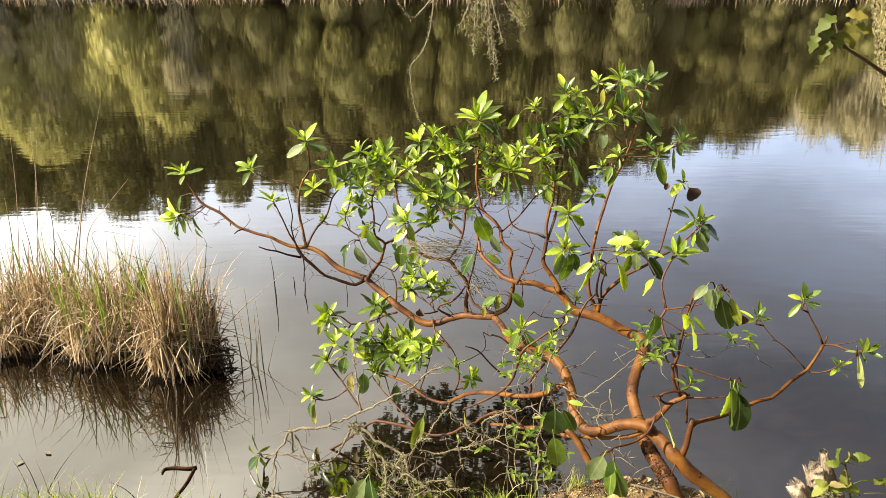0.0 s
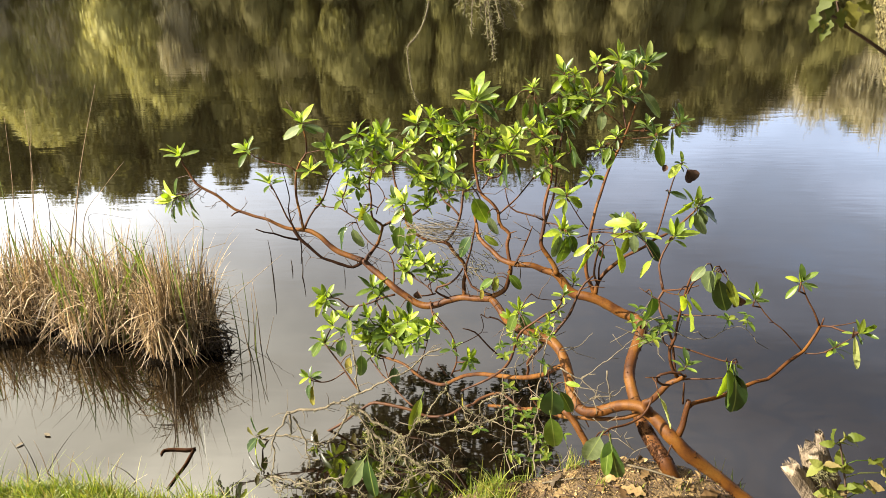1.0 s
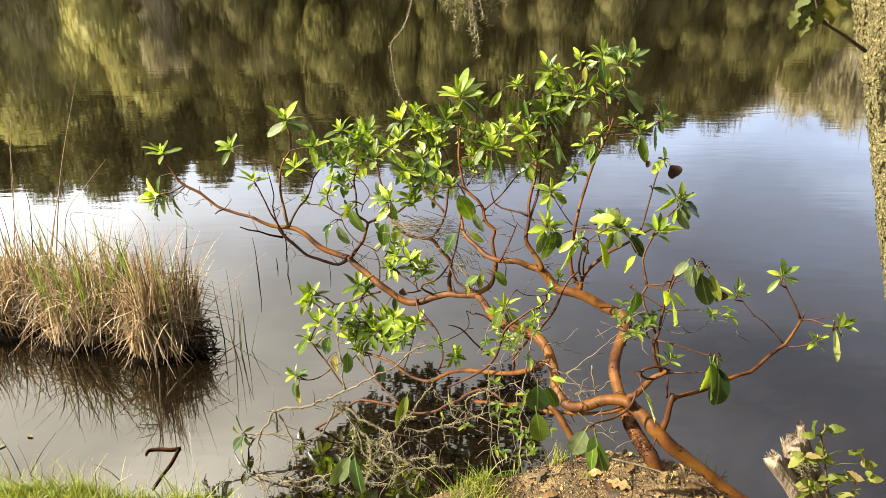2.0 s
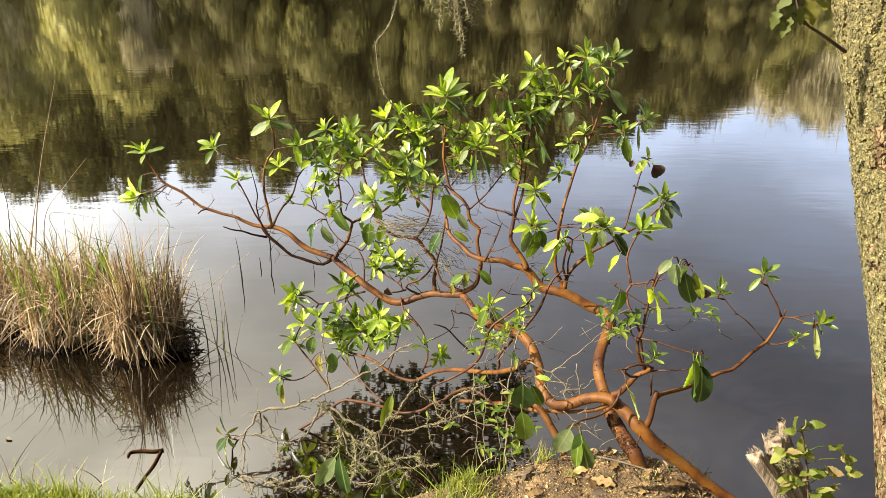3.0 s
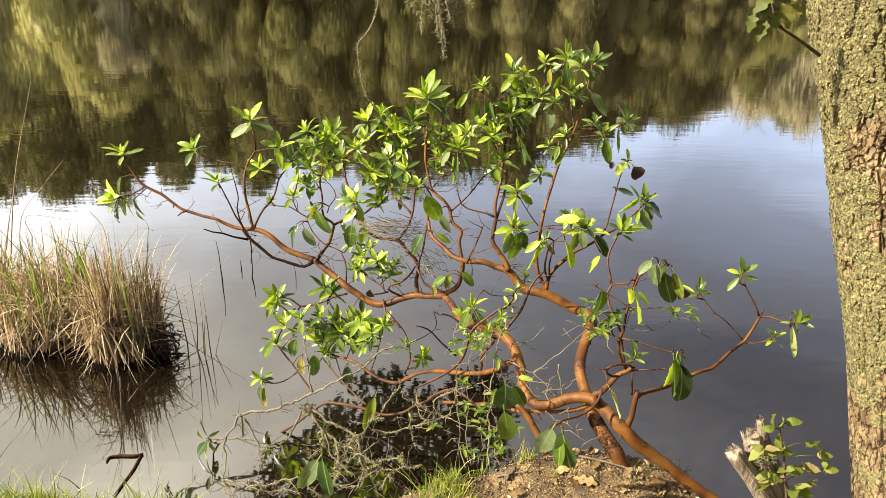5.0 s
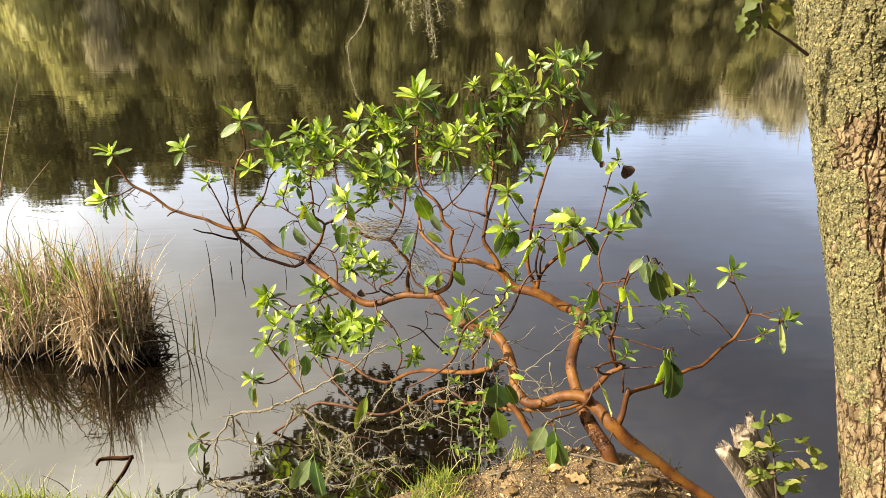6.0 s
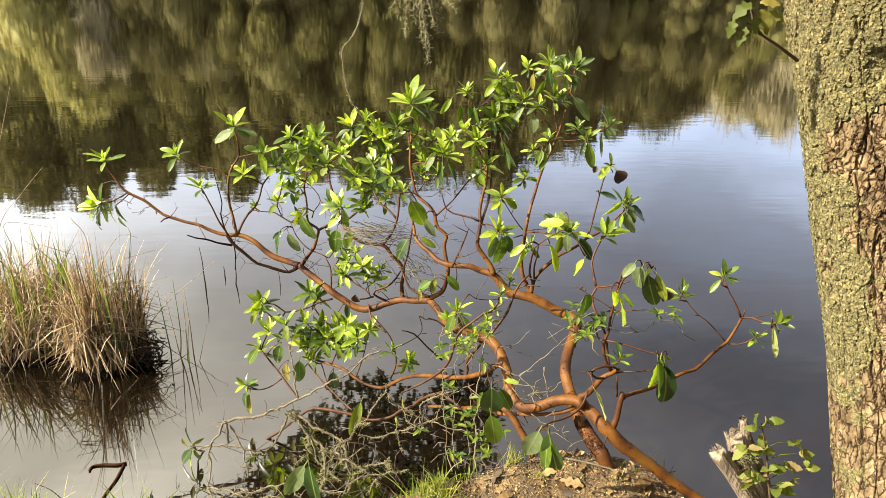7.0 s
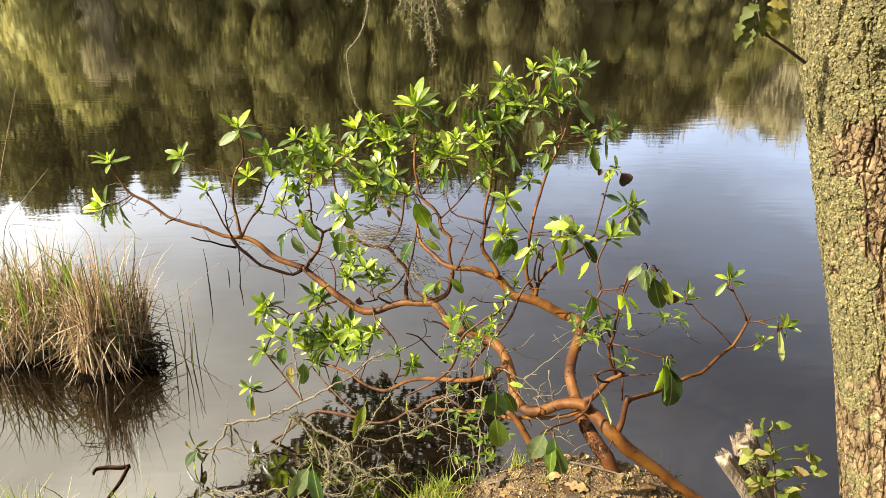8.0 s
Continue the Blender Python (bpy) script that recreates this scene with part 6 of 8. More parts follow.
hanging_strand("hanging_lichen", [[(-0.022, 2.080, 1.923), (-0.019, 2.080, 1.781), (-0.031, 2.090, 1.644), (-0.048, 2.090, 1.573), (-0.077, 2.090, 1.525), (-0.096, 2.090, 1.504), (-0.095, 2.090, 1.450), (-0.085, 2.100, 1.381), (-0.068, 2.110, 1.335), (-0.043, 2.120, 1.302)], [(-0.026, 2.080, 1.700), (-0.063, 2.070, 1.661), (-0.091, 2.070, 1.643), (-0.127, 2.060, 1.686)]], "long drooping twig shaggy with pale beard lichen", 61, 0.009, 4)
hanging_strand("lichen_beard", [[(0.124, 2.050, 1.866), (0.084, 2.050, 1.694), (0.067, 2.060, 1.600)],
    [(0.124, 2.050, 1.866), (0.095, 2.040, 1.707), (0.087, 2.020, 1.550)],
    [(0.124, 2.050, 1.866), (0.111, 2.070, 1.684), (0.120, 2.100, 1.580)],
    [(0.124, 2.050, 1.866), (0.117, 2.030, 1.725), (0.135, 2.010, 1.535)],
    [(0.124, 2.050, 1.866), (0.125, 2.020, 1.712), (0.152, 2.000, 1.482)],
    [(0.124, 2.050, 1.866), (0.134, 2.020, 1.710), (0.168, 1.990, 1.584)],
    [(0.124, 2.050, 1.866), (0.148, 2.060, 1.719), (0.198, 2.070, 1.599)],
    [(0.124, 2.050, 1.866), (0.160, 2.060, 1.701), (0.220, 2.070, 1.583)],
    [(0.124, 2.050, 1.866), (0.166, 2.020, 1.704), (0.229, 1.990, 1.622)],
    [(0.124, 2.050, 1.866), (0.099, 2.040, 1.712), (0.097, 2.020, 1.634)],
    [(0.124, 2.050, 1.866), (0.120, 2.040, 1.696), (0.137, 2.020, 1.604)],
    [(0.124, 2.050, 1.866), (0.142, 2.050, 1.727), (0.185, 2.040, 1.563)],
    [(0.124, 2.050, 1.866), (0.076, 2.050, 1.691), (0.050, 2.060, 1.623)],
    [(0.124, 2.050, 1.866), (0.170, 2.040, 1.724), (0.240, 2.030, 1.649)],
    [(0.124, 2.050, 1.866), (0.113, 2.040, 1.683), (0.122, 2.040, 1.633)],
    [(0.124, 2.050, 1.866), (0.131, 2.080, 1.696), (0.163, 2.110, 1.506)]], "bushy tuft of pale lichen hanging from an oak bough", 62, 0.017, 3)


def lobed_leaf(seed, lobes=4, width=0.62, depth=0.20):
    """A wavy lobed leaf, one metre long along +y."""
    rnd = random.Random(seed)
    left, mid, right = [], [], []
    n = lobes * 8
    for i in range(n + 1):
        t = i / n
        env = width * 0.5 * math.sin(math.pi * min(0.985, max(0.02, t)) ** 0.85) ** 0.7
        z = -0.35 * t * t
        for side, row, ph in ((-1, left, 0.0), (1, right, 0.9)):
            w = env * (1 - depth + depth * math.cos(2 * math.pi * lobes * t + ph + 0.6)) * (0.96 if i % 2 else 1.04)
            row.append((side * w, t + 0.012 * math.sin(2 * math.pi * lobes * t), z + w * 0.3 + 0.05 * math.sin(9 * t + seed)))
        mid.append((0, t, z))
    verts = left + mid + right
    k = n + 1
    faces = []
    for i in range(n):
        faces += [(i, k + i, k + i + 1, i + 1), (k + i, 2 * k + i, 2 * k + i + 1, k + i + 1)]
    return verts, faces


# ---- oak trunk ----
def oak_surface(x, y, z, a):
    """Height of the cracked, plated bark at a place on the trunk; a is the angle round it."""
    p = Vector((x, y, z))
    q = Vector((a * 4.6, z * 17, 0))
    q += Vector((noise.noise(q * 0.35), noise.noise(q * 0.35 + Vector((9, 0, 0))), 0)) * 1.3 + Vector((noise.noise(q * 2.1), noise.noise(q * 2.1 + Vector((5, 0, 0))), 0)) * 0.3
    d, cells = noise.voronoi(q)
    plate = smooth01((d[1] - d[0]) / 0.075)
    lift = noise.noise(cells[0] * 2.7 + Vector((0, 0, 1.3)))
    s = Vector((a * 8, z * 62, 3)) + Vector((noise.noise(p * 40), noise.noise(p * 40 + Vector((3, 0, 0))), 0)) * 0.7
    e, chips = noise.voronoi(s)
    chip = smooth01((e[1] - e[0]) / 0.055)
    flat = smooth01((1.12 - z) / 0.35)
    furrow = abs(noise.noise(Vector((a * 4.2 + 0.5 * noise.noise(Vector((a, z * 7, 0))), z * 1.6, 8))))
    hollow = smooth01((noise.noise(Vector((x, y, z * 0.6)) * 11) - 0.24) / 0.08) * smooth01((0.75 - abs(a)) / 0.3)
    h = plate * (0.0070 + 0.0050 * lift) * (1 - 0.80 * flat) + 0.008 * smooth01(furrow / 0.06) + 0.0030 * chip * plate * (1 - 0.85 * flat) + 0.0009 * noise.noise(chips[0] * 3.1) * (1 - flat) + 0.0058 * flat * noise.noise(Vector((a * 16 + noise.noise(Vector((a * 2, z * 9, 1))), z * 5, 4)))
    return h * (1 - 0.8 * hollow) - 0.006 * hollow + 0.0012 * noise.noise(p * 90) + 0.0005 * noise.noise(p * 200) - 0.012


def oak_lichen(p, a):
    """How thickly lichen covers the bark: solid above, in patches and along the pond side below."""
    grow = 1.15 * noise.noise(Vector((p.x, p.y, p.z * 0.8)) * 6.5 + Vector((3.3, 0, 0))) + 0.45 * noise.noise(p * 19) + 0.38 * noise.noise(p * 55)
    grow += 0.75 * smooth01((p.z - 1.36) / 0.26) + 0.80 * smooth01((-0.70 - a) / 0.55) + 0.75 * math.exp(-((p.z - 1.0) / 0.055) ** 2) * smooth01((0.35 - a) / 0.4) - 0.35 * smooth01((0.95 - p.z) / 0.2)
    return smooth01((grow - 0.30) / 0.22)


OAK_LINE = spline([(1.50, 1.10, -0.1), (1.385, 1.20, 0.30), (1.305, 1.24, 0.62), (1.21, 1.27, 0.98), (1.095, 1.30, 1.34), (0.965, 1.33, 1.72), (0.80, 1.37, 2.2), (0.68, 1.40, 2.7), (0.58, 1.45, 3.3)], 0.0034)


def oak_tree():
    ob = thing("oak_tree", (1.50, 1.10, -0.1), "leaning oak trunk with furrowed bark crusted with yellow lichen", "tree")
    # fine steps on the side that faces the bank and the pond, coarse behind
    angles = [math.radians(a) for a in axis([(-125, 75, 250), (75, 235, 24)])][:-1]
    sides = len(angles)
    verts, faces, frames, cover = [], [], [], []
    line = [q for i, q in enumerate(OAK_LINE) if 0.2 < q.z < 1.95 or i % 8 == 0]
    n = len(line)
    up = Vector((0, -1, 0))
    for i, q in enumerate(line):
        d = (line[min(i + 1, n - 1)] - line[max(i - 1, 0)]).normalized()
        u = (up - d * up.dot(d)).normalized()
        w = d.cross(u)
        r = 0.146 + 0.10 * smooth01((0.3 - q.z) / 0.6) - 0.012 * smooth01((q.z - 1.0) / 1.5)
        fine = 0.2 < q.z < 1.95
        frames.append((q, d, u, w, r))
        for a in angles:
            out = u * math.cos(a) + w * math.sin(a)
            p = q + out * r
            rough = fine and out.y < 0.6
            cover.append(oak_lichen(p, a) if rough else 0.3)
            verts.append(p + out * (oak_surface(p.x, p.y, p.z, a) + 0.0016 * cover[-1] * noise.noise(p * 160) if rough else 0.006))
    for i in range(n - 1):
        for s in range(sides):
            t = (s + 1) % sides
            faces.append((i * sides + s, i * sides + t, (i + 1) * sides + t, (i + 1) * sides + s))
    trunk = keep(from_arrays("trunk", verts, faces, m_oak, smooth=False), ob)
    trunk.data.attributes.new("lichen", "FLOAT", "POINT").data.foreach_set("value", cover)
    # crusty lichen lobes standing off the bark
    rnd = random.Random(8)
    crust = Heap()
    for _ in range(150000):
        q, d, u, w, r = frames[rnd.randrange(n)]
        if not 0.25 < q.z < 1.95:
            continue
        a = rnd.uniform(-2.1, 1.3)
        out = u * math.cos(a) + w * math.sin(a)
        p = q + out * r
        if oak_lichen(p, a) < rnd.uniform(0.15, 0.95):
            continue
        p = p + out * (oak_surface(p.x, p.y, p.z, a) + 0.0012)
        tang = d.cross(out)
        s = 0.0009 + 0.0027 * rnd.random() ** 2
        ring = []
        tilt = rnd.uniform(0.0, 0.6)
        ta = rnd.uniform(0, 6.28)
        for j in range(5):
            b = 2 * math.pi * j / 5
            e = s * rnd.uniform(0.35, 1.45)
            ring.append(p + d * math.cos(b) * e + tang * math.sin(b) * e + out * e * tilt * (0.5 + 0.8 * math.cos(b - ta)))
        crust.add([p, *ring], [(0, 1 + j, 1 + (j + 1) % 5) for j in range(5)])
    tagged(keep(crust.done("lichen_crust", m_crust, smooth=False), ob), "crisp yellow-green lichen lobes", kind="stuff")
    # boughs above that carry the hanging lichen and spread over the pond
    # the last two are unseen, added to hold the crown that blocks sky
    for pts, r in (([(0.80, 1.37, 2.2), (0.55, 1.60, 2.22), (0.25, 1.92, 2.12), (0.04, 2.08, 2.02), (-0.25, 2.22, 1.98)], 0.04), ([(0.32, 1.84, 2.13), (0.25, 2.0, 2.02), (0.19, 2.1, 1.95)], 0.016),
                   ([(0.60, 1.44, 3.2), (0.50, 2.2, 3.9), (0.30, 3.3, 3.6), (0.1, 4.3, 2.6), (-0.3, 5.0, 2.1)], 0.06), ([(0.30, 3.3, 3.6), (0.7, 4.1, 2.8), (0.85, 4.9, 2.2)], 0.03), ([(0.30, 3.3, 3.6), (-0.4, 4.0, 2.8), (-0.9, 4.4, 2.2)], 0.03), ([(0.62, 1.43, 3.1), (1.2, 0.4, 3.5), (2.2, -0.8, 3.7), (3.4, -1.6, 3.9)], 0.06), ([(0.60, 1.44, 3.2), (0.3, 0.4, 3.6), (0.0, -1.0, 3.7)], 0.05)):
        bough = spline(pts, 0.03)
        keep(from_arrays("bough", *tube(bough, [r * (1 - 0.75 * i / len(bough)) for i in range(len(bough))], 10, 0.15), m_oak), ob)
    leafage = Heap()
    shape = lobed_leaf(5, 3)
    for _ in range(5000):
        t = rnd.random()
        y = 3.6 + 1.75 * t
        x = rnd.uniform(-1.25 + 0.85 * t, 1.0 + 0.05 * t)
        if noise.noise(Vector((x * 1.6, y * 1.6, 2.0))) < -0.36:
            continue
        z = 1.86 + abs(rnd.gauss(0, 0.32)) + 0.10 * noise.noise(Vector((x * 2, y * 2, 7)))
        m = aim((x, y, z), (rnd.gauss(0, 1), rnd.gauss(0, 1), rnd.gauss(-0.2, 0.4)), (rnd.gauss(0, 0.5), rnd.gauss(0, 0.5), 1), rnd.uniform(0.06, 0.10))
        leafage.add([m @ Vector(v) for v in shape[0]], shape[1])
    # unseen crown above the bank, added to cut sky light from overhead
    for _ in range(7000):
        x, y = rnd.uniform(-0.9, 4.2), rnd.uniform(-3.0, 1.9)
        if noise.noise(Vector((x * 1.1, y * 1.1, 5.0))) < -0.25:
            continue
        z = 3.3 + 0.5 * rnd.random() + 0.5 * noise.noise(Vector((x * 0.8, y * 0.8, 3)))
        m = aim((x, y, z), (rnd.gauss(0, 1), rnd.gauss(0, 1), rnd.gauss(-0.2, 0.4)), (rnd.gauss(0, 0.5), rnd.gauss(0, 0.5), 1), rnd.uniform(0.08, 0.13))
        leafage.add([m @ Vector(v) for v in shape[0]], shape[1])
    tagged(keep(leafage.done("leaf_canopy", m_canopy), ob), "dense green oak leaves overhanging the pond, plus added unseen crown blocking the sky", kind="stuff")
    return ob


m_canopy = blade_mat("oak canopy", [(0.0, (0.050, 0.048, 0.018)), (1.0, (0.10, 0.088, 0.034))], 0.6, 0.25)
m_crust = blade_mat("lichen lobes", [(0.0, (0.055, 0.046, 0.018)), (0.6, (0.118, 0.103, 0.041)), (1.0, (0.190, 0.167, 0.076))], 0.95, 0.1, vein=False)
oak = oak_tree()


# leafy shoot on the oak
for pts in ([(0.815, 1.280, 1.602), (0.760, 1.270, 1.632), (0.719, 1.260, 1.652), (0.701, 1.260, 1.669), (0.686, 1.260, 1.703)],
            [(0.715, 1.260, 1.654), (0.690, 1.250, 1.670), (0.676, 1.250, 1.674)]):
    line = spline(pts, 0.01)
    keep(from_arrays("twig", *tube(line, [0.0036 - 0.0018 * i / len(line) for i in range(len(line))], 6), m_dead), oak)
OAK_LEAVES = [(0.681, 1.250, 1.709, 0.062, -0.9, -0.5), (0.655, 1.250, 1.679, 0.048, -0.4, -1.0), (0.675, 1.250, 1.696, 0.041, -0.2, -0.9), (0.677, 1.250, 1.669, 0.055, -0.4, -1.0), (0.700, 1.250, 1.696, 0.069, 0.5, -0.9), (0.718, 1.250, 1.693, 0.050, 0.9, -0.3), (0.692, 1.250, 1.685, 0.048, 0.2, -1.0), (0.698, 1.250, 1.709, 0.053, 0.9, 0.1), (0.669, 1.250, 1.664, 0.041, 0.3, -0.9)]
for x, y, z, s, dx, dz in OAK_LEAVES:
    me = shared_meshes("oak leaf", [lobed_leaf(int(x * 991) % 97, 3, 0.66)], m_oak_leaf)[0]
    keep(new("leaf", me), oak).matrix_basis = aim((x, y, z), (dx, -0.35, dz), (-0.4, -0.75, 0.7), s * 0.68)


# ---- broken stump and sapling ----
def stump(points, tops):
    ob = thing("broken_stump", points[0], "bleached splintered stump standing at the water edge", "stump")
    rnd = random.Random(3)

    def shard(name, pts, r0, r1, flat, teeth):
        line = spline(pts, 0.008)
        n = len(line)
        sides = 44
        v, f = tube(line, [r0 + (r1 - r0) * i / n for i in range(n)], sides, 0.0, 0.0, flat)
        out = []
        for i, q in enumerate(v):
            c = line[min(i // sides, n - 1)]
            a = (i % sides) / sides * 2 * math.pi
            groove = 0.13 * noise.noise(Vector((math.cos(a) * 3.5, math.sin(a) * 3.5, c.z * 3))) + 0.15 * noise.noise(Vector((math.cos(a) * 9, math.sin(a) * 9, c.z * 4))) + 0.20 * noise.noise(Vector((math.cos(a) * 20, math.sin(a) * 20, c.z * 5)))
            p = c + (Vector(q) - c) * (1 + groove)
            lift = smooth01((i // sides - (n - 6)) / 5)
            p += (line[-1] - line[-4]).normalized() * lift * teeth * (0.5 + 0.9 * noise.noise(Vector((math.cos(a) * 6, math.sin(a) * 6, 5.0))) + rnd.uniform(-0.2, 0.3))
            out.append(p)
        keep(from_arrays(name, out, f, m_wood), ob)

    shard("trunk", points, 0.062, 0.040, 0.7, 0.07)
    for pts, r0, r1, teeth in tops:
        shard("splinter", pts, r0, r1, 0.85, teeth)
    mossy = Heap()
    c = Vector(points[-1])
    for _ in range(260):
        p = c + Vector((rnd.gauss(0.0, 0.012), rnd.gauss(-0.045, 0.008), rnd.gauss(0.0, 0.012)))
        mossy.stick(p, p + Vector((rnd.gauss(0, 1), rnd.gauss(-0.5, 1), rnd.gauss(0.5, 1))) * 0.007, 0.0014, 0.0005, 0.1, 3, rnd)
    tagged(keep(mossy.done("moss", m_moss), ob), "small cushion of olive moss", kind="stuff")


stump([(1.364, 1.500, -0.058), (1.230, 1.500, 0.138), (1.136, 1.500, 0.294), (1.075, 1.500, 0.403), (1.049, 1.500, 0.460)],
      [([(1.282, 1.460, 0.020), (1.147, 1.460, 0.220), (1.045, 1.460, 0.364), (0.967, 1.460, 0.465)], 0.034, 0.023, 0.035),
       ([(1.122, 1.510, 0.374), (1.084, 1.510, 0.451), (1.047, 1.510, 0.542)], 0.026, 0.011, 0.02)])


def sapling(stem, leaves):
    ob = thing("sapling", stem[0], "young lobed-leaf sapling with yellow-green leaves", "sapling")
    line = spline(stem, 0.02)
    keep(from_arrays("stem", *tube(line, [0.004 - 0.0022 * i / len(line) for i in range(len(line))], 6), m_dead), ob)
    meshes = shared_meshes("sapling leaf", [lobed_leaf(60 + k, 5, 0.62, 0.07) for k in range(4)], m_sapling)
    rnd = random.Random(17)
    stalks = Heap()
    for x, y, z, s, ang in leaves:
        p = Vector((x, y, z))
        near = min(line, key=lambda q: (q - p).length + max(0, q.z - p.z) * 2)
        stalks.stick(near, p, 0.0013, 0.0009, 0.08, 4, rnd)
        for k in (-1, 0, 1):
            a = ang + k * 1.05 + rnd.uniform(-0.2, 0.2)
            d = Vector((math.sin(a), rnd.uniform(-0.6, 0.1), math.cos(a) * 0.65 - 0.15))
            keep(new("leaf", meshes[rnd.randrange(4)]), ob).matrix_basis = aim(p, d, (rnd.gauss(-0.2, 0.7), -0.5 + rnd.gauss(0, 0.7), 0.9), s * rnd.uniform(0.5, 0.92))
    tagged(keep(stalks.done("leaf_stalks", m_shrub), ob), kind="stuff")


sapling([(1.087, 1.260, 0.248), (1.036, 1.260, 0.395), (1.003, 1.270, 0.503), (0.978, 1.280, 0.607), (0.938, 1.280, 0.723)],
        [(0.930, 1.280, 0.711, 0.059, -0.2), (0.952, 1.280, 0.727, 0.056, 0.6), (0.916, 1.280, 0.645, 0.054, -0.9), (0.956, 1.280, 0.634, 0.062, 0.2), (1.030, 1.280, 0.586, 0.051, 0.8), (1.062, 1.280, 0.622, 0.045, 0.9), (1.092, 1.280, 0.575, 0.051, 1.2), (0.979, 1.280, 0.551, 0.068, -0.3), (1.026, 1.280, 0.512, 0.059, 0.4), (0.949, 1.280, 0.552, 0.051, -1.2), (1.059, 1.280, 0.530, 0.045, 1.4), (0.987, 1.280, 0.579, 0.051, 0.3), (1.034, 1.280, 0.659, 0.036, 0.5)])


# ---- reeds ----
def reed_clump(center, radius_x, radius_y, dry, green, height, label, seed, lean_x=0.0, chaos=1.0, snags=0):
    """A tussock: dark root mound, dry blades, a few green ones."""
    ob = thing("reed_clump", (center[0], center[1], -0.05), label, "reeds", "reeds standing in the pond")
    rnd = random.Random(seed)
    bm = bmesh.new()
    bmesh.ops.create_icosphere(bm, subdivisions=4, radius=1.0)
    for v in bm.verts:
        k = 1 + 0.25 * noise.noise(v.co * 3 + Vector((seed, 0, 0))) + 0.12 * noise.noise(v.co * 9)
        v.co = Vector((center[0] + v.co.x * radius_x * k * 0.85, center[1] + v.co.y * radius_y * k * 0.85, v.co.z * 0.14 * k - 0.015))
    me = bpy.data.meshes.new("root_mound")
    bm.to_mesh(me)
    bm.free()
    tagged(keep(link_mesh("root_mound", me, m_wet_stem), ob), "wet black mat of roots")
    h, g, d = Heap(), Heap(), Heap()

    def spot():
        a, r = rnd.uniform(0, 2 * math.pi), math.sqrt(rnd.random())
        return Vector((center[0] + math.cos(a) * r * radius_x, center[1] + math.sin(a) * r * radius_y, 0.03)), a, r

    for _ in range(dry):
        p, a, r = spot()
        # neighbouring blades sway together in tufts
        sway = Vector((noise.noise(Vector((p.x * 7, p.y * 7, seed))), noise.noise(Vector((p.x * 7, p.y * 7, seed + 9.5)))))
        lean = Vector((math.cos(a), math.sin(a) * 0.8)) * 0.22 * r * rnd.uniform(0.0, 1.0) + sway * 1.1 * chaos + Vector((rnd.gauss(0, 0.42) * chaos + lean_x, rnd.gauss(0, 0.45) * chaos))
        hh = height * rnd.uniform(0.40, 1.1) * (1.05 - 0.40 * r * r) * (1 + 0.6 * noise.noise(Vector((p.x * 10, p.y * 10, seed))))
        v, f = blade(p, lean * 0.55, hh, rnd.uniform(0.0028, 0.0095), rnd.uniform(0.0, 1.0) ** 2, rnd, 6, rnd.uniform(-1.5, 1.5))
        if rnd.random() < 0.38:
            # broken over: fold the tip down
            k = rnd.randint(2, 4) * 2
            q0 = Vector(v[k])
            dirn = Vector((rnd.gauss(0, 1), rnd.gauss(0, 0.7), rnd.uniform(-1.0, 0.2))).normalized()
            wide = rnd.uniform(0.0015, 0.0035)
            across = dirn.cross(Vector((0, 1, 0.3))).normalized() * wide
            for j in range(k + 2, len(v)):
                v[j] = q0 + dirn * hh * 0.13 * ((j - k) // 2) + across * (1 if j % 2 else -1) * (1 - (j - k) / (len(v) - k + 1))
        h.add(v, f)
    for _ in range(int(dry * 0.35 * chaos)):
        # long loose blades lying across the tussock or hanging to the water
        p, a, r = spot()
        z = rnd.uniform(0.05, height * 0.5)
        dirn = Vector((rnd.gauss(0, 0.8), rnd.gauss(-0.2, 0.7), rnd.gauss(-0.45, 0.55))).normalized() * rnd.uniform(0.08, 0.30)
        b0 = p + Vector((0, 0, z))
        side = Vector((0, 0, 1)).cross(dirn).normalized() * rnd.uniform(0.0010, 0.0028)
        mid = b0 + dirn * 0.5 + Vector((0, 0, 0.02))
        end = b0 + dirn
        h.add([b0 - side, b0 + side, mid - side, mid + side, end - side * 0.2, end + side * 0.2], [(0, 1, 3, 2), (2, 3, 5, 4)])
    for _ in range(green):
        p, a, r = spot()
        lean = Vector((rnd.gauss(0, 0.35) + lean_x, rnd.gauss(-0.05, 0.3)))
        g.add(*blade(p, lean * 0.6, height * rnd.uniform(0.7, 1.25), rnd.uniform(0.006, 0.012), rnd.uniform(0, 0.5), rnd, 7, rnd.uniform(-1.5, 1.5)))
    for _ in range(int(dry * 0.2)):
        # dark blades added inside, standing in for shade between the reeds
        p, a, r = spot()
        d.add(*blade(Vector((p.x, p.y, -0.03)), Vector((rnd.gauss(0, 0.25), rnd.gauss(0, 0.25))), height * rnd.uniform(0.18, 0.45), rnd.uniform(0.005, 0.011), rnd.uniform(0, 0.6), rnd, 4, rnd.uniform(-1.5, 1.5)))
    for _ in range(dry // 4):
        # dark wet stubs at the waterline
        p, a, r = spot()
        r = rnd.uniform(0.7, 1.06)
        p = Vector((center[0] + math.cos(a) * r * radius_x, center[1] + math.sin(a) * r * radius_y, -0.03))
        d.add(*blade(p, Vector((math.cos(a), math.sin(a))) * rnd.uniform(0.0, 0.5), rnd.uniform(0.04, 0.15), rnd.uniform(0.004, 0.010), rnd.uniform(0, 1.2), rnd, 5, rnd.uniform(-1, 1)))
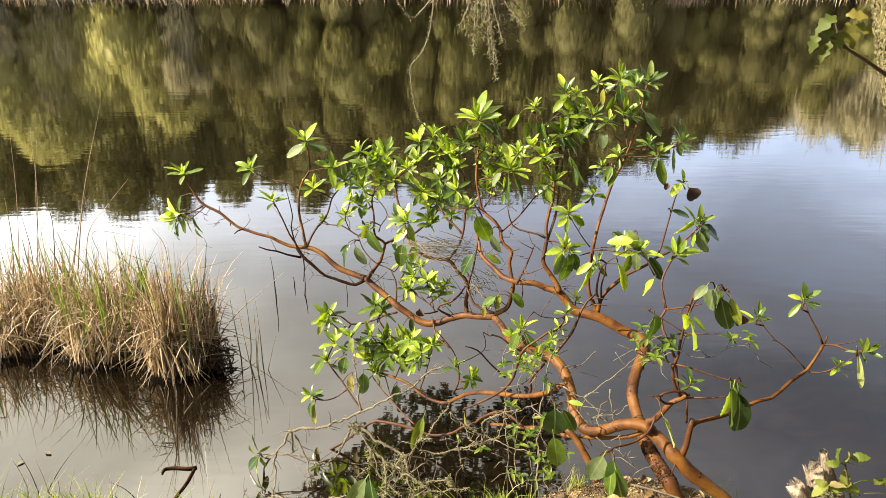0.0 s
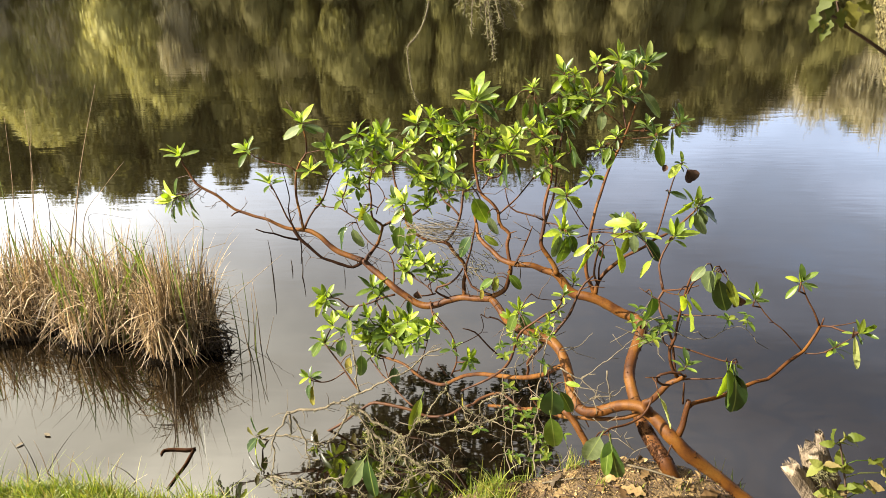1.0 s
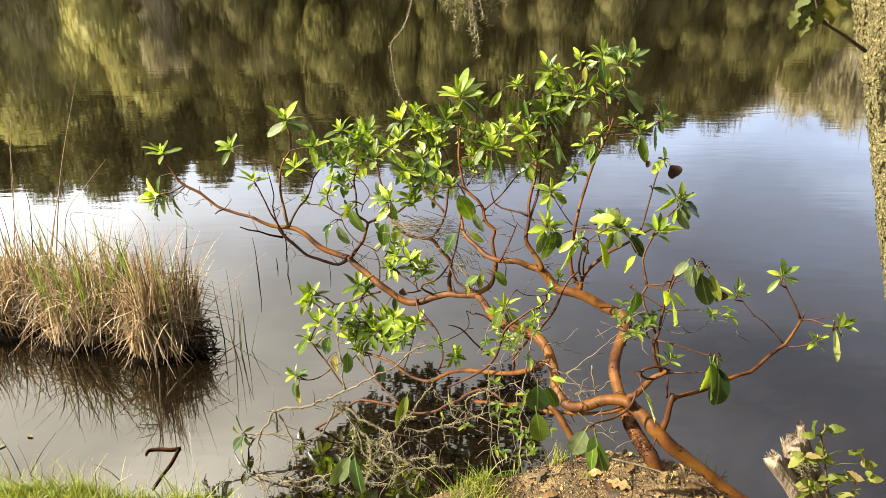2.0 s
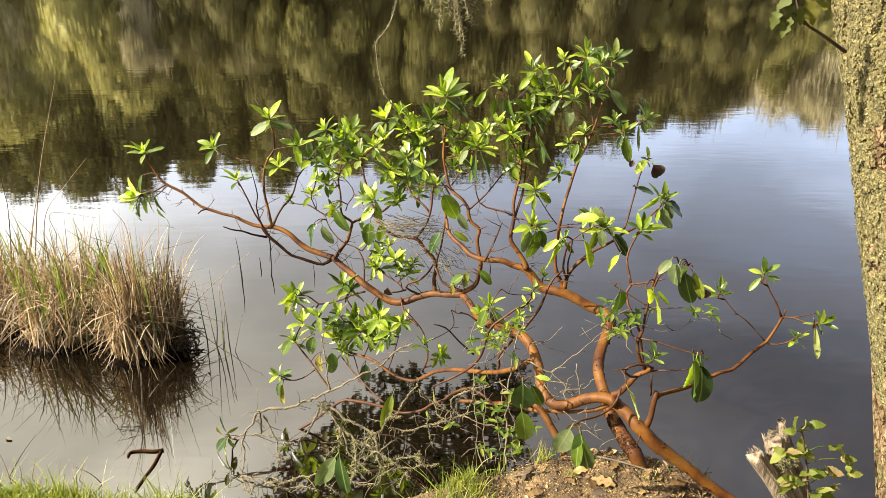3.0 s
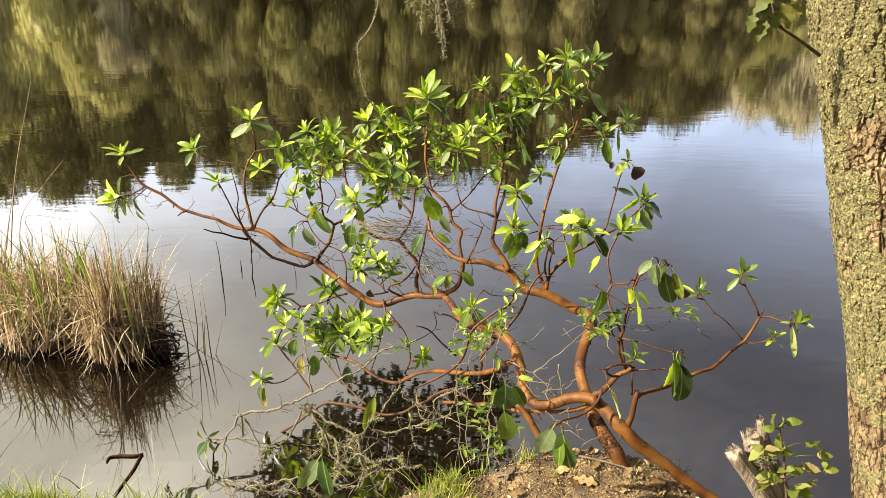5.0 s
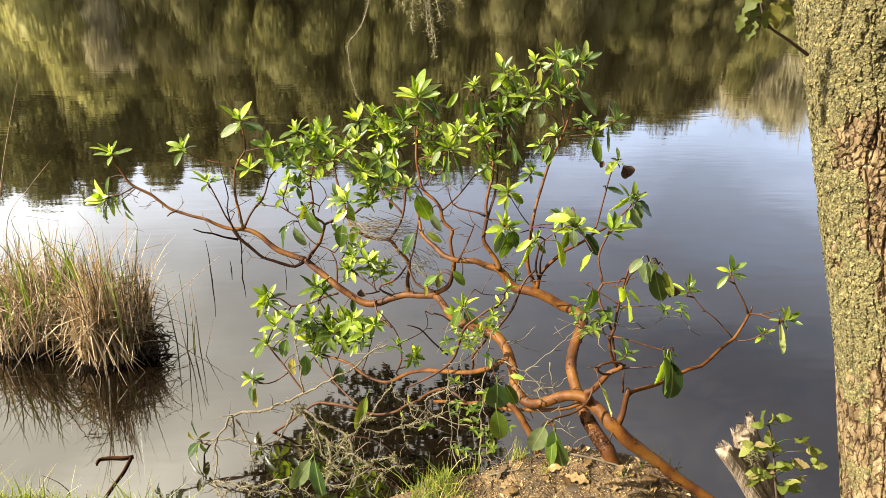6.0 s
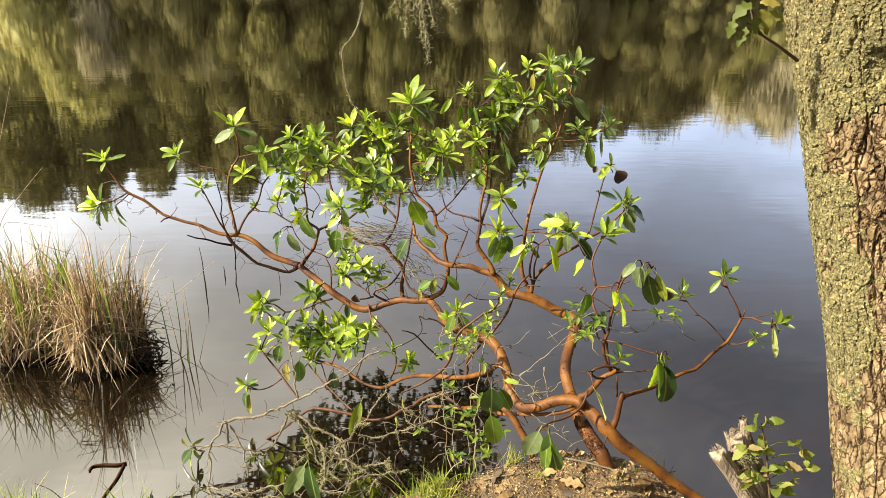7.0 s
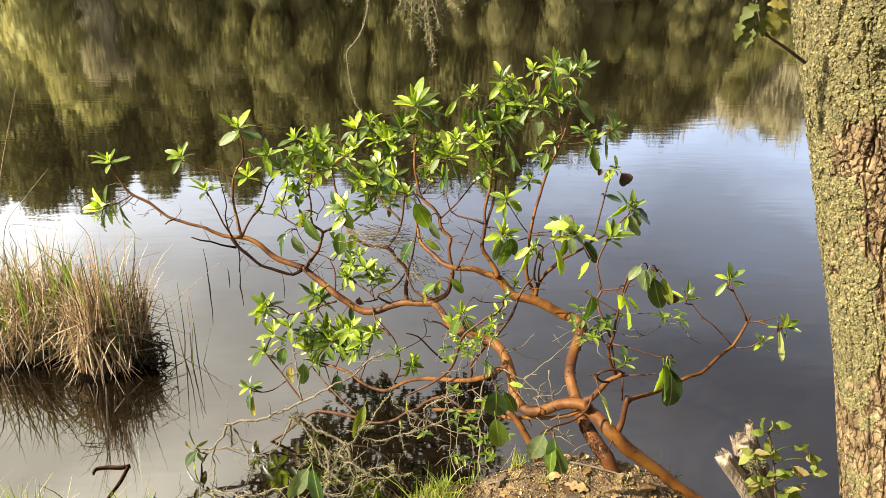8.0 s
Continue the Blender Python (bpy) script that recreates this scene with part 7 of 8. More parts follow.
    for _ in range(snags):
        # a torn mat of black roots at the open end of the tussock
        p = Vector((center[0] + radius_x * 1.02 + rnd.gauss(0, 0.030), center[1] - 0.02 + rnd.gauss(0, 0.05), abs(rnd.gauss(0.05, 0.05))))
        d.stick(p, p + Vector((rnd.gauss(0.4, 0.6), rnd.gauss(-0.2, 0.6), rnd.gauss(-0.3, 0.7))) * 0.045, rnd.uniform(0.002, 0.006), 0.0012, 0.3, 5, rnd)
    tagged(keep(h.done("dry_growth", m_straw, smooth=False), ob), "tan dead reed blades, many bent over", kind="stuff")
    tagged(keep(g.done("green_growth", m_green_reed, smooth=False), ob), "fresh green reed blades", kind="stuff")
    tagged(keep(d.done("fringe_and_shade", m_wet_stem, smooth=False), ob), "blackened stubs and roots at the waterline, dark blades inside for shade", kind="stuff")
    return ob


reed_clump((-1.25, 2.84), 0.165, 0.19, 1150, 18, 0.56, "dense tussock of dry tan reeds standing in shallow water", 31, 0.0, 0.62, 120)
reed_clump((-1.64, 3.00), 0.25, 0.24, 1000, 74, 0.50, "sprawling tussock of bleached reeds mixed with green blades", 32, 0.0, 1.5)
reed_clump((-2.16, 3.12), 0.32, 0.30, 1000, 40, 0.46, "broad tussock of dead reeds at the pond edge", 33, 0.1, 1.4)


def water_stem(points, r, label, material, cat="stem"):
    ob = thing("water_stem", points[0], label, cat, "stems standing in the water")
    line = spline(points, 0.02)
    v, f = tube(line, [r * (1 - 0.75 * i / len(line)) for i in range(len(line))], 5)
    keep(from_arrays("stalk", v, f, material), ob)
    return ob


water_stem([(-0.968, 3.550, -0.020), (-0.970, 3.550, 0.064), (-0.970, 3.550, 0.154), (-0.977, 3.550, 0.242)], 0.0045, "thin dark dead stem standing in the water", m_wet_stem)
water_stem([(-0.807, 3.564, -0.020), (-0.798, 3.564, 0.046), (-0.794, 3.564, 0.129)], 0.0045, "thin dark dead stem standing in the water", m_wet_stem)
water_stem([(-0.887, 3.668, -0.020), (-0.883, 3.668, 0.017), (-0.886, 3.668, 0.062)], 0.0040, "thin dark dead stem standing in the water", m_wet_stem)
water_stem([(-0.556, 3.556, -0.020), (-0.556, 3.556, 0.024), (-0.560, 3.556, 0.079)], 0.0030, "thin dark dead stem standing in the water", m_wet_stem)
water_stem([(0.464, 3.590, -0.020), (0.466, 3.590, 0.017), (0.460, 3.590, 0.061)], 0.0040, "thin dark dead stem standing in the water", m_wet_stem)
water_stem([(-0.984, 2.870, -0.020), (-0.992, 2.870, 0.139), (-1.001, 2.870, 0.322)], 0.0035, "slender green reed stem standing in the water", m_green_reed)
water_stem([(-0.930, 2.819, -0.020), (-0.911, 2.819, 0.138), (-0.911, 2.819, 0.407)], 0.0030, "slender green reed stem standing in the water", m_green_reed)
water_stem([(-0.891, 2.794, -0.020), (-0.880, 2.794, 0.122), (-0.872, 2.794, 0.332)], 0.0030, "pale dry reed stem standing in the water", m_straw)
water_stem([(-0.875, 2.844, -0.020), (-0.872, 2.844, 0.154), (-0.876, 2.844, 0.336)], 0.0030, "pale dry reed stem standing in the water", m_straw)
water_stem([(-0.891, 2.722, -0.020), (-0.907, 2.722, 0.180), (-0.922, 2.722, 0.370)], 0.0030, "pale dry reed stem standing in the water", m_straw)
water_stem([(-0.865, 2.722, -0.020), (-0.855, 2.722, 0.135), (-0.834, 2.722, 0.254)], 0.0030, "slender green reed stem standing in the water", m_green_reed)
water_stem([(-0.836, 2.770, -0.020), (-0.801, 2.770, 0.105), (-0.774, 2.770, 0.197)], 0.0020, "pale dry reed stem standing in the water", m_straw)
water_stem([(-2.126, 3.538, -0.020), (-1.958, 3.538, 0.599), (-1.764, 3.538, 1.114)], 0.0045, "pale dry reed stem standing in the water", m_straw)
water_stem([(-2.241, 3.538, -0.020), (-2.164, 3.538, 0.401), (-2.157, 3.538, 0.534), (-2.155, 3.538, 0.694)], 0.0040, "thin dark dead stem standing in the water", m_wet_stem)
water_stem([(-2.159, 3.538, -0.020), (-2.040, 3.538, 0.368), (-1.965, 3.538, 0.566), (-1.929, 3.538, 0.662)], 0.0040, "pale dry reed stem standing in the water", m_straw)
water_stem([(-2.355, 3.539, -0.020), (-2.316, 3.539, 0.265), (-2.319, 3.539, 0.501)], 0.0040, "thin dark dead stem standing in the water", m_wet_stem)
water_stem([(-2.131, 3.686, -0.020), (-2.056, 3.686, 0.326), (-1.903, 3.686, 0.515), (-1.763, 3.686, 0.664)], 0.0030, "pale dry reed stem standing in the water", m_straw)
water_stem([(-2.361, 3.611, -0.020), (-2.298, 3.611, 0.373), (-2.247, 3.611, 0.639), (-2.181, 3.611, 0.906)], 0.0030, "pale dry reed stem standing in the water", m_straw)
water_stem([(-2.494, 3.612, -0.020), (-2.375, 3.612, 0.541), (-2.319, 3.612, 0.921)], 0.0030, "pale dry reed stem standing in the water", m_straw)
water_stem([(-2.435, 3.687, -0.020), (-2.301, 3.687, 0.548), (-2.248, 3.687, 0.949)], 0.0030, "pale dry reed stem standing in the water", m_straw)
water_stem([(-2.486, 3.539, -0.020), (-2.410, 3.539, 0.334), (-2.386, 3.539, 0.599)], 0.0050, "slender green reed stem standing in the water", m_green_reed)
water_stem([(-1.174, 3.087, -0.020), (-1.036, 3.087, 0.146), (-0.785, 3.087, 0.368)], 0.0025, "pale dry reed stem standing in the water", m_straw)
water_stem([(-1.221, 3.146, -0.020), (-0.989, 3.146, -0.072), (-0.798, 3.146, -0.107)], 0.0025, "thin dark dead stem standing in the water", m_wet_stem)
water_stem([(-2.297, 4.196, -0.020), (-2.300, 4.196, 0.142), (-2.028, 4.196, 0.110)], 0.0020, "thin dark dead stem standing in the water", m_wet_stem)
water_stem([(-1.430, 3.146, -0.020), (-1.383, 3.146, 0.434), (-1.436, 3.146, 0.579)], 0.0040, "pale dry reed stem standing in the water", m_straw)
water_stem([(-1.281, 3.146, -0.020), (-1.177, 3.146, 0.495), (-1.186, 3.146, 0.526)], 0.0040, "slender green reed stem standing in the water", m_green_reed)
water_stem([(-1.340, 3.146, -0.020), (-1.352, 3.146, 0.278), (-1.235, 3.146, 0.480), (-1.152, 3.146, 0.471)], 0.0030, "pale dry reed stem standing in the water", m_straw)
water_stem([(-1.477, 1.957, -0.020), (-1.496, 1.967, 0.087), (-1.524, 1.977, 0.161)], 0.0020, "thin dry grass stem standing at the water edge", m_wet_stem)
water_stem([(-1.433, 1.944, -0.020), (-1.444, 1.954, 0.081), (-1.463, 1.964, 0.150)], 0.0017, "thin dry grass stem standing at the water edge", m_straw)
water_stem([(-1.407, 1.961, -0.020), (-1.406, 1.971, 0.045), (-1.413, 1.981, 0.078)], 0.0017, "thin dry grass stem standing at the water edge", m_straw)
water_stem([(-1.463, 1.962, -0.020), (-1.390, 1.972, 0.093), (-1.325, 1.982, 0.175)], 0.0022, "thin dry grass stem standing at the water edge", m_wet_stem)
water_stem([(-1.531, 1.981, -0.020), (-1.550, 1.991, 0.066), (-1.576, 2.001, 0.121)], 0.0017, "thin dry grass stem standing at the water edge", m_straw)
water_stem([(-1.373, 1.955, -0.020), (-1.351, 1.965, 0.052), (-1.336, 1.975, 0.093)], 0.0017, "thin dry grass stem standing at the water edge", m_straw)
water_stem([(-1.202, 1.941, -0.020), (-1.176, 1.951, 0.052), (-1.159, 1.961, 0.092)], 0.0017, "thin dry grass stem standing at the water edge", m_straw)
water_stem([(-1.090, 1.917, -0.020), (-1.138, 1.927, 0.040), (-1.194, 1.937, 0.067)], 0.0020, "thin dry grass stem standing at the water edge", m_wet_stem)
water_stem([(-1.048, 1.888, -0.020), (-1.039, 1.898, 0.016), (-1.038, 1.908, 0.021)], 0.0019, "thin dry grass stem standing at the water edge", m_straw)
water_stem([(-1.228, 1.953, -0.020), (-1.217, 1.963, 0.039), (-1.214, 1.973, 0.067)], 0.0015, "thin dry grass stem standing at the water edge", m_straw)


# ---- stick and floating leaves ----
def stick_in_water():
    ob = thing("crooked_stick", (-0.97, 1.93, 0.0), "dark crooked stick lying in shallow water", "stick")
    for name, pts, r in (("stem", [(-0.945, 2.091, 0.004), (-0.978, 2.085, 0.004), (-1.027, 2.089, 0.004), (-1.064, 2.083, 0.004), (-1.065, 2.058, 0.004)], 0.0062), ("fork", [(-0.951, 2.081, 0.004), (-0.954, 2.013, 0.004), (-0.966, 1.945, 0.004), (-0.977, 1.878, 0.004)], 0.0055)):
        line = spline(pts, 0.012)
        keep(from_arrays(name, *tube(line, [r * (1 - 0.4 * i / len(line)) for i in range(len(line))], 8, 0.5), m_flake), ob)


stick_in_water()
fl_rnd = random.Random(9)
for x, y in ((-1.626, 2.127), (-1.572, 2.180)):
    fl = new("floating_leaf", shared_meshes("floating leaf", [leaf_shape(0.45, 0.05, 0.1, 0.05, 0.8, 0.1, 50)], m_pale_twig)[0])
    fl.matrix_basis = aim((x, y, 0.006), (fl_rnd.uniform(-1, 1), fl_rnd.uniform(-0.4, 0.4), 0), (0, 0, 1), fl_rnd.uniform(0.030, 0.036))
    tagged(fl, "pale dead leaf floating on the pond", "leaf", "floating leaves")


# ---- undergrowth below the madrone ----
def undergrowth(name, label, stems, leaves, tuft, seed, bark):
    """Dead or living brush: stems, side twigs, lichen tufts or small leaves."""
    ob = thing(name, stems[0][0][0], label, "shrub" if leaves else "branch")
    rnd = random.Random(seed)
    lich, leafy, fine = Heap(), Heap(), Heap()
    samples = []
    shape = leaf_shape(0.42, 0.3, 0.4, 0.04, 0.9, 0.12, seed, 5)
    for pts, r in stems:
        line = spline(pts, 0.01)
        line = [q + Vector((noise.noise(q * 25), noise.noise(q * 25 + Vector((9, 0, 0))), noise.noise(q * 25 + Vector((0, 9, 0))))) * 0.008 + Vector((noise.noise(q * 70), noise.noise(q * 70 + Vector((9, 0, 0))), noise.noise(q * 70 + Vector((0, 9, 0))))) * 0.004 for q in line]
        keep(from_arrays("stem", *tube(line, [r * (1 - 0.5 * i / len(line)) for i in range(len(line))], 6, 0.2, seed), bark), ob)
        samples += line
        if tuft:
            lichen_on(lich, line, 0.0014, 6, tuft, rnd)
    for _ in range(len(samples) // (3 if tuft else 5)):
        q = samples[rnd.randrange(len(samples))]
        fine.stick(q, q + Vector((rnd.gauss(0, 1), rnd.gauss(0, 0.7), rnd.gauss(0, 1))).normalized() * rnd.uniform(0.02, 0.10), 0.0014, 0.0007, 0.2, 4, rnd)
    for _ in range(leaves // 4):
        q = samples[rnd.randrange(len(samples))]
        p = q + Vector((rnd.gauss(0, 0.02), rnd.gauss(0, 0.02), abs(rnd.gauss(0, 0.02))))
        leafy.stick(q, p, 0.0009, 0.0007, 0.0, 3, rnd)
        turn = rnd.uniform(0, 6.28)
        for k in range(rnd.randint(4, 6)):
            a = turn + k * 1.4 + rnd.uniform(-0.3, 0.3)
            d = Vector((math.cos(a), math.sin(a), rnd.uniform(-0.3, 0.8)))
            m = aim(p, d, Vector((-d.x * 0.5, -d.y * 0.5 - 0.2, 1)), rnd.uniform(0.014, 0.034))
            leafy.add([m @ Vector(v) for v in shape[0]], shape[1])
    if tuft > 0.01:
        for _ in range(26):
            q = samples[rnd.randrange(len(samples))]
            lichen_on(lich, [q + Vector((rnd.gauss(0, 0.006), rnd.gauss(0, 0.006), rnd.gauss(-0.003, 0.006))) for _ in range(9)], 0.0016, 5, 0.013, rnd)
    tagged(keep(fine.done("side_growth", bark), ob), kind="stuff")
    if tuft:
        tagged(keep(lich.done("lichen", m_lichen), ob), "pale ragged lichen", kind="stuff")
    if leaves:
        tagged(keep(leafy.done("leaves", m_shrub), ob), "small light green leaves", kind="stuff")


undergrowth("lichened_branch", "grey dead branch crusted with lichen above the water", [([(-0.547, 1.980, 0.259), (-0.490, 1.965, 0.281), (-0.420, 1.950, 0.301), (-0.372, 1.940, 0.331), (-0.317, 1.930, 0.358), (-0.278, 1.920, 0.388), (-0.240, 1.910, 0.412), (-0.208, 1.900, 0.444), (-0.143, 1.890, 0.478), (-0.099, 1.880, 0.515), (-0.063, 1.873, 0.560), (-0.029, 1.867, 0.585), (0.006, 1.860, 0.600)], 0.0052),
            ([(-0.536, 1.980, 0.254), (-0.535, 1.970, 0.218), (-0.537, 1.960, 0.178)], 0.0044),
            ([(-0.548, 1.980, 0.254), (-0.563, 1.965, 0.222), (-0.593, 1.950, 0.184), (-0.597, 1.935, 0.154), (-0.585, 1.920, 0.129), (-0.586, 1.893, 0.104), (-0.593, 1.867, 0.094), (-0.588, 1.840, 0.088)], 0.0040),
            ([(-0.672, 2.050, 0.087), (-0.619, 2.032, 0.111), (-0.552, 2.015, 0.128), (-0.495, 1.998, 0.128), (-0.460, 1.980, 0.121), (-0.417, 1.950, 0.135)], 0.0038),
            ([(-0.523, 1.980, 0.244), (-0.504, 1.960, 0.197), (-0.482, 1.940, 0.161), (-0.473, 1.920, 0.135), (-0.466, 1.900, 0.084)], 0.0030),
            ([(-0.472, 1.920, 0.122), (-0.456, 1.910, 0.108), (-0.434, 1.900, 0.121)], 0.0020),
            ([(-0.323, 1.950, 0.303), (-0.332, 1.942, 0.263), (-0.364, 1.935, 0.204), (-0.398, 1.927, 0.164), (-0.405, 1.920, 0.155)], 0.0043),
            ([(-0.278, 1.920, 0.388), (-0.284, 1.940, 0.433), (-0.290, 1.960, 0.484), (-0.301, 1.980, 0.527), (-0.310, 2.000, 0.548)], 0.0034)],
            0, 0.007, 71, m_grey_twig)
undergrowth("lichened_bough", "forked dead bough shaggy with pale lichen near the bank", [([(-0.305, 1.940, 0.329), (-0.254, 1.913, 0.303), (-0.201, 1.887, 0.279), (-0.141, 1.860, 0.249), (-0.120, 1.830, 0.228), (-0.108, 1.800, 0.181)], 0.0051),
            ([(-0.313, 1.940, 0.320), (-0.290, 1.917, 0.308), (-0.254, 1.895, 0.262), (-0.245, 1.873, 0.247), (-0.230, 1.850, 0.214)], 0.0043),
            ([(-0.134, 1.860, 0.244), (-0.104, 1.853, 0.272), (-0.082, 1.847, 0.322), (-0.039, 1.840, 0.340)], 0.0025),
            ([(-0.141, 1.860, 0.249), (-0.157, 1.850, 0.212), (-0.181, 1.840, 0.177)], 0.0031),
            ([(-0.255, 1.900, 0.258), (-0.215, 1.873, 0.240), (-0.183, 1.847, 0.228), (-0.144, 1.820, 0.225), (-0.115, 1.790, 0.209), (-0.090, 1.760, 0.180)], 0.0050),
            ([(-0.197, 1.840, 0.236), (-0.190, 1.800, 0.208), (-0.195, 1.760, 0.172), (-0.206, 1.720, 0.150)], 0.0034),
            ([(-0.115, 1.800, 0.201), (-0.079, 1.787, 0.199), (-0.023, 1.773, 0.221), (0.020, 1.760, 0.226)], 0.0026),
            ([(-0.116, 1.740, 0.171), (-0.065, 1.740, 0.200), (-0.010, 1.740, 0.205), (0.033, 1.740, 0.213), (0.082, 1.740, 0.223)], 0.0026),
            ([(-0.229, 1.860, 0.254), (-0.216, 1.823, 0.213), (-0.184, 1.787, 0.191), (-0.142, 1.750, 0.184)], 0.0031),
            ([(-0.243, 1.840, 0.223), (-0.272, 1.820, 0.217), (-0.293, 1.800, 0.199)], 0.0023),
            ([(-0.143, 1.800, 0.230), (-0.104, 1.773, 0.238), (-0.049, 1.747, 0.203), (-0.003, 1.720, 0.178)], 0.0026)],
            0, 0.011, 76, m_grey_twig)
undergrowth("lichened_brush", "low tangle of lichened dead twigs on the bank", [([(-0.478, 1.720, 0.167), (-0.408, 1.710, 0.193), (-0.351, 1.700, 0.219), (-0.294, 1.680, 0.240), (-0.274, 1.660, 0.242), (-0.267, 1.640, 0.237), (-0.232, 1.620, 0.221)], 0.0029),
            ([(-0.581, 1.820, 0.116), (-0.540, 1.793, 0.130), (-0.490, 1.767, 0.136), (-0.442, 1.740, 0.142), (-0.397, 1.720, 0.150)], 0.0038),
            ([(-0.581, 1.820, 0.111), (-0.562, 1.770, 0.123), (-0.535, 1.720, 0.141)], 0.0029),
            ([(-0.508, 1.740, 0.159), (-0.516, 1.710, 0.164), (-0.517, 1.680, 0.165)], 0.0022),
            ([(-0.452, 1.740, 0.176), (-0.433, 1.710, 0.175), (-0.442, 1.680, 0.171)], 0.0028),
            ([(-0.397, 1.720, 0.150), (-0.356, 1.700, 0.182), (-0.308, 1.680, 0.185)], 0.0022),
            ([(-0.230, 1.720, 0.222), (-0.211, 1.700, 0.204), (-0.170, 1.680, 0.198), (-0.119, 1.660, 0.220)], 0.0025),
            ([(-0.279, 1.680, 0.226), (-0.228, 1.700, 0.224), (-0.179, 1.720, 0.232)], 0.0021),
            ([(-0.119, 1.660, 0.210), (-0.099, 1.700, 0.212), (-0.089, 1.740, 0.222)], 0.0021),
            ([(-0.048, 1.660, 0.212), (-0.030, 1.690, 0.216), (-0.008, 1.720, 0.214)], 0.0023)],
            0, 0.01, 72, m_pale_twig)
undergrowth("lichened_twig", "thin pale twig hung with lichen below the boughs", [([(-0.079, 1.900, 0.243), (-0.013, 1.890, 0.235), (0.047, 1.880, 0.256), (0.107, 1.870, 0.288), (0.163, 1.860, 0.318), (0.193, 1.860, 0.348), (0.204, 1.860, 0.410), (0.202, 1.860, 0.471)], 0.0025),
            ([(0.077, 1.920, 0.334), (0.116, 1.915, 0.308), (0.146, 1.910, 0.301), (0.137, 1.905, 0.343), (0.159, 1.900, 0.372), (0.206, 1.880, 0.414), (0.246, 1.860, 0.443)], 0.0031),
            ([(0.027, 1.940, 0.365), (0.048, 1.930, 0.344), (0.071, 1.920, 0.329), (0.106, 1.900, 0.327)], 0.0027),
            ([(0.071, 1.920, 0.329), (0.087, 1.900, 0.296), (0.115, 1.880, 0.287)], 0.0023),
            ([(-0.050, 1.960, 0.268), (-0.020, 1.967, 0.313), (0.010, 1.973, 0.351), (0.022, 1.980, 0.389)], 0.0026),
            ([(0.145, 1.900, 0.309), (0.164, 1.890, 0.295), (0.192, 1.880, 0.309)], 0.0025),
            ([(0.048, 1.900, 0.309), (0.051, 1.870, 0.261), (0.058, 1.840, 0.225)], 0.0019)],
            0, 0.009, 74, m_grey_twig)
undergrowth("bleached_twig", "bleached bare twig leaning against the madrone stem", [([(0.432, 1.740, 0.567), (0.489, 1.750, 0.615), (0.538, 1.760, 0.659), (0.597, 1.780, 0.698)], 0.0018),
            ([(0.369, 1.760, 0.594), (0.395, 1.745, 0.589), (0.430, 1.730, 0.574), (0.457, 1.715, 0.546), (0.479, 1.700, 0.525), (0.489, 1.680, 0.518)], 0.0022),
            ([(0.488, 1.680, 0.641), (0.490, 1.673, 0.604), (0.499, 1.667, 0.565), (0.507, 1.660, 0.535)], 0.0024),
            ([(0.481, 1.680, 0.531), (0.460, 1.680, 0.553), (0.436, 1.680, 0.532), (0.417, 1.680, 0.520)], 0.0014),
            ([(0.457, 1.680, 0.548), (0.510, 1.670, 0.563), (0.540, 1.660, 0.600)], 0.0019),
            ([(0.380, 1.840, 0.620), (0.433, 1.840, 0.627), (0.458, 1.840, 0.650), (0.476, 1.840, 0.676)], 0.0015),
            ([(0.393, 1.740, 0.593), (0.412, 1.730, 0.558), (0.402, 1.720, 0.525), (0.401, 1.710, 0.486), (0.420, 1.700, 0.443)], 0.0011),
            ([(0.450, 1.620, 0.515), (0.475, 1.607, 0.494), (0.506, 1.593, 0.493), (0.528, 1.580, 0.472)], 0.0014),
            ([(0.494, 1.620, 0.503), (0.513, 1.620, 0.524), (0.503, 1.620, 0.551)], 0.0012),
            ([(0.545, 1.560, 0.457), (0.532, 1.570, 0.480), (0.539, 1.580, 0.503)], 0.0013),
            ([(0.547, 1.540, 0.453), (0.582, 1.550, 0.464), (0.604, 1.560, 0.476)], 0.0012)],
            0, 0, 77, m_pale_twig)
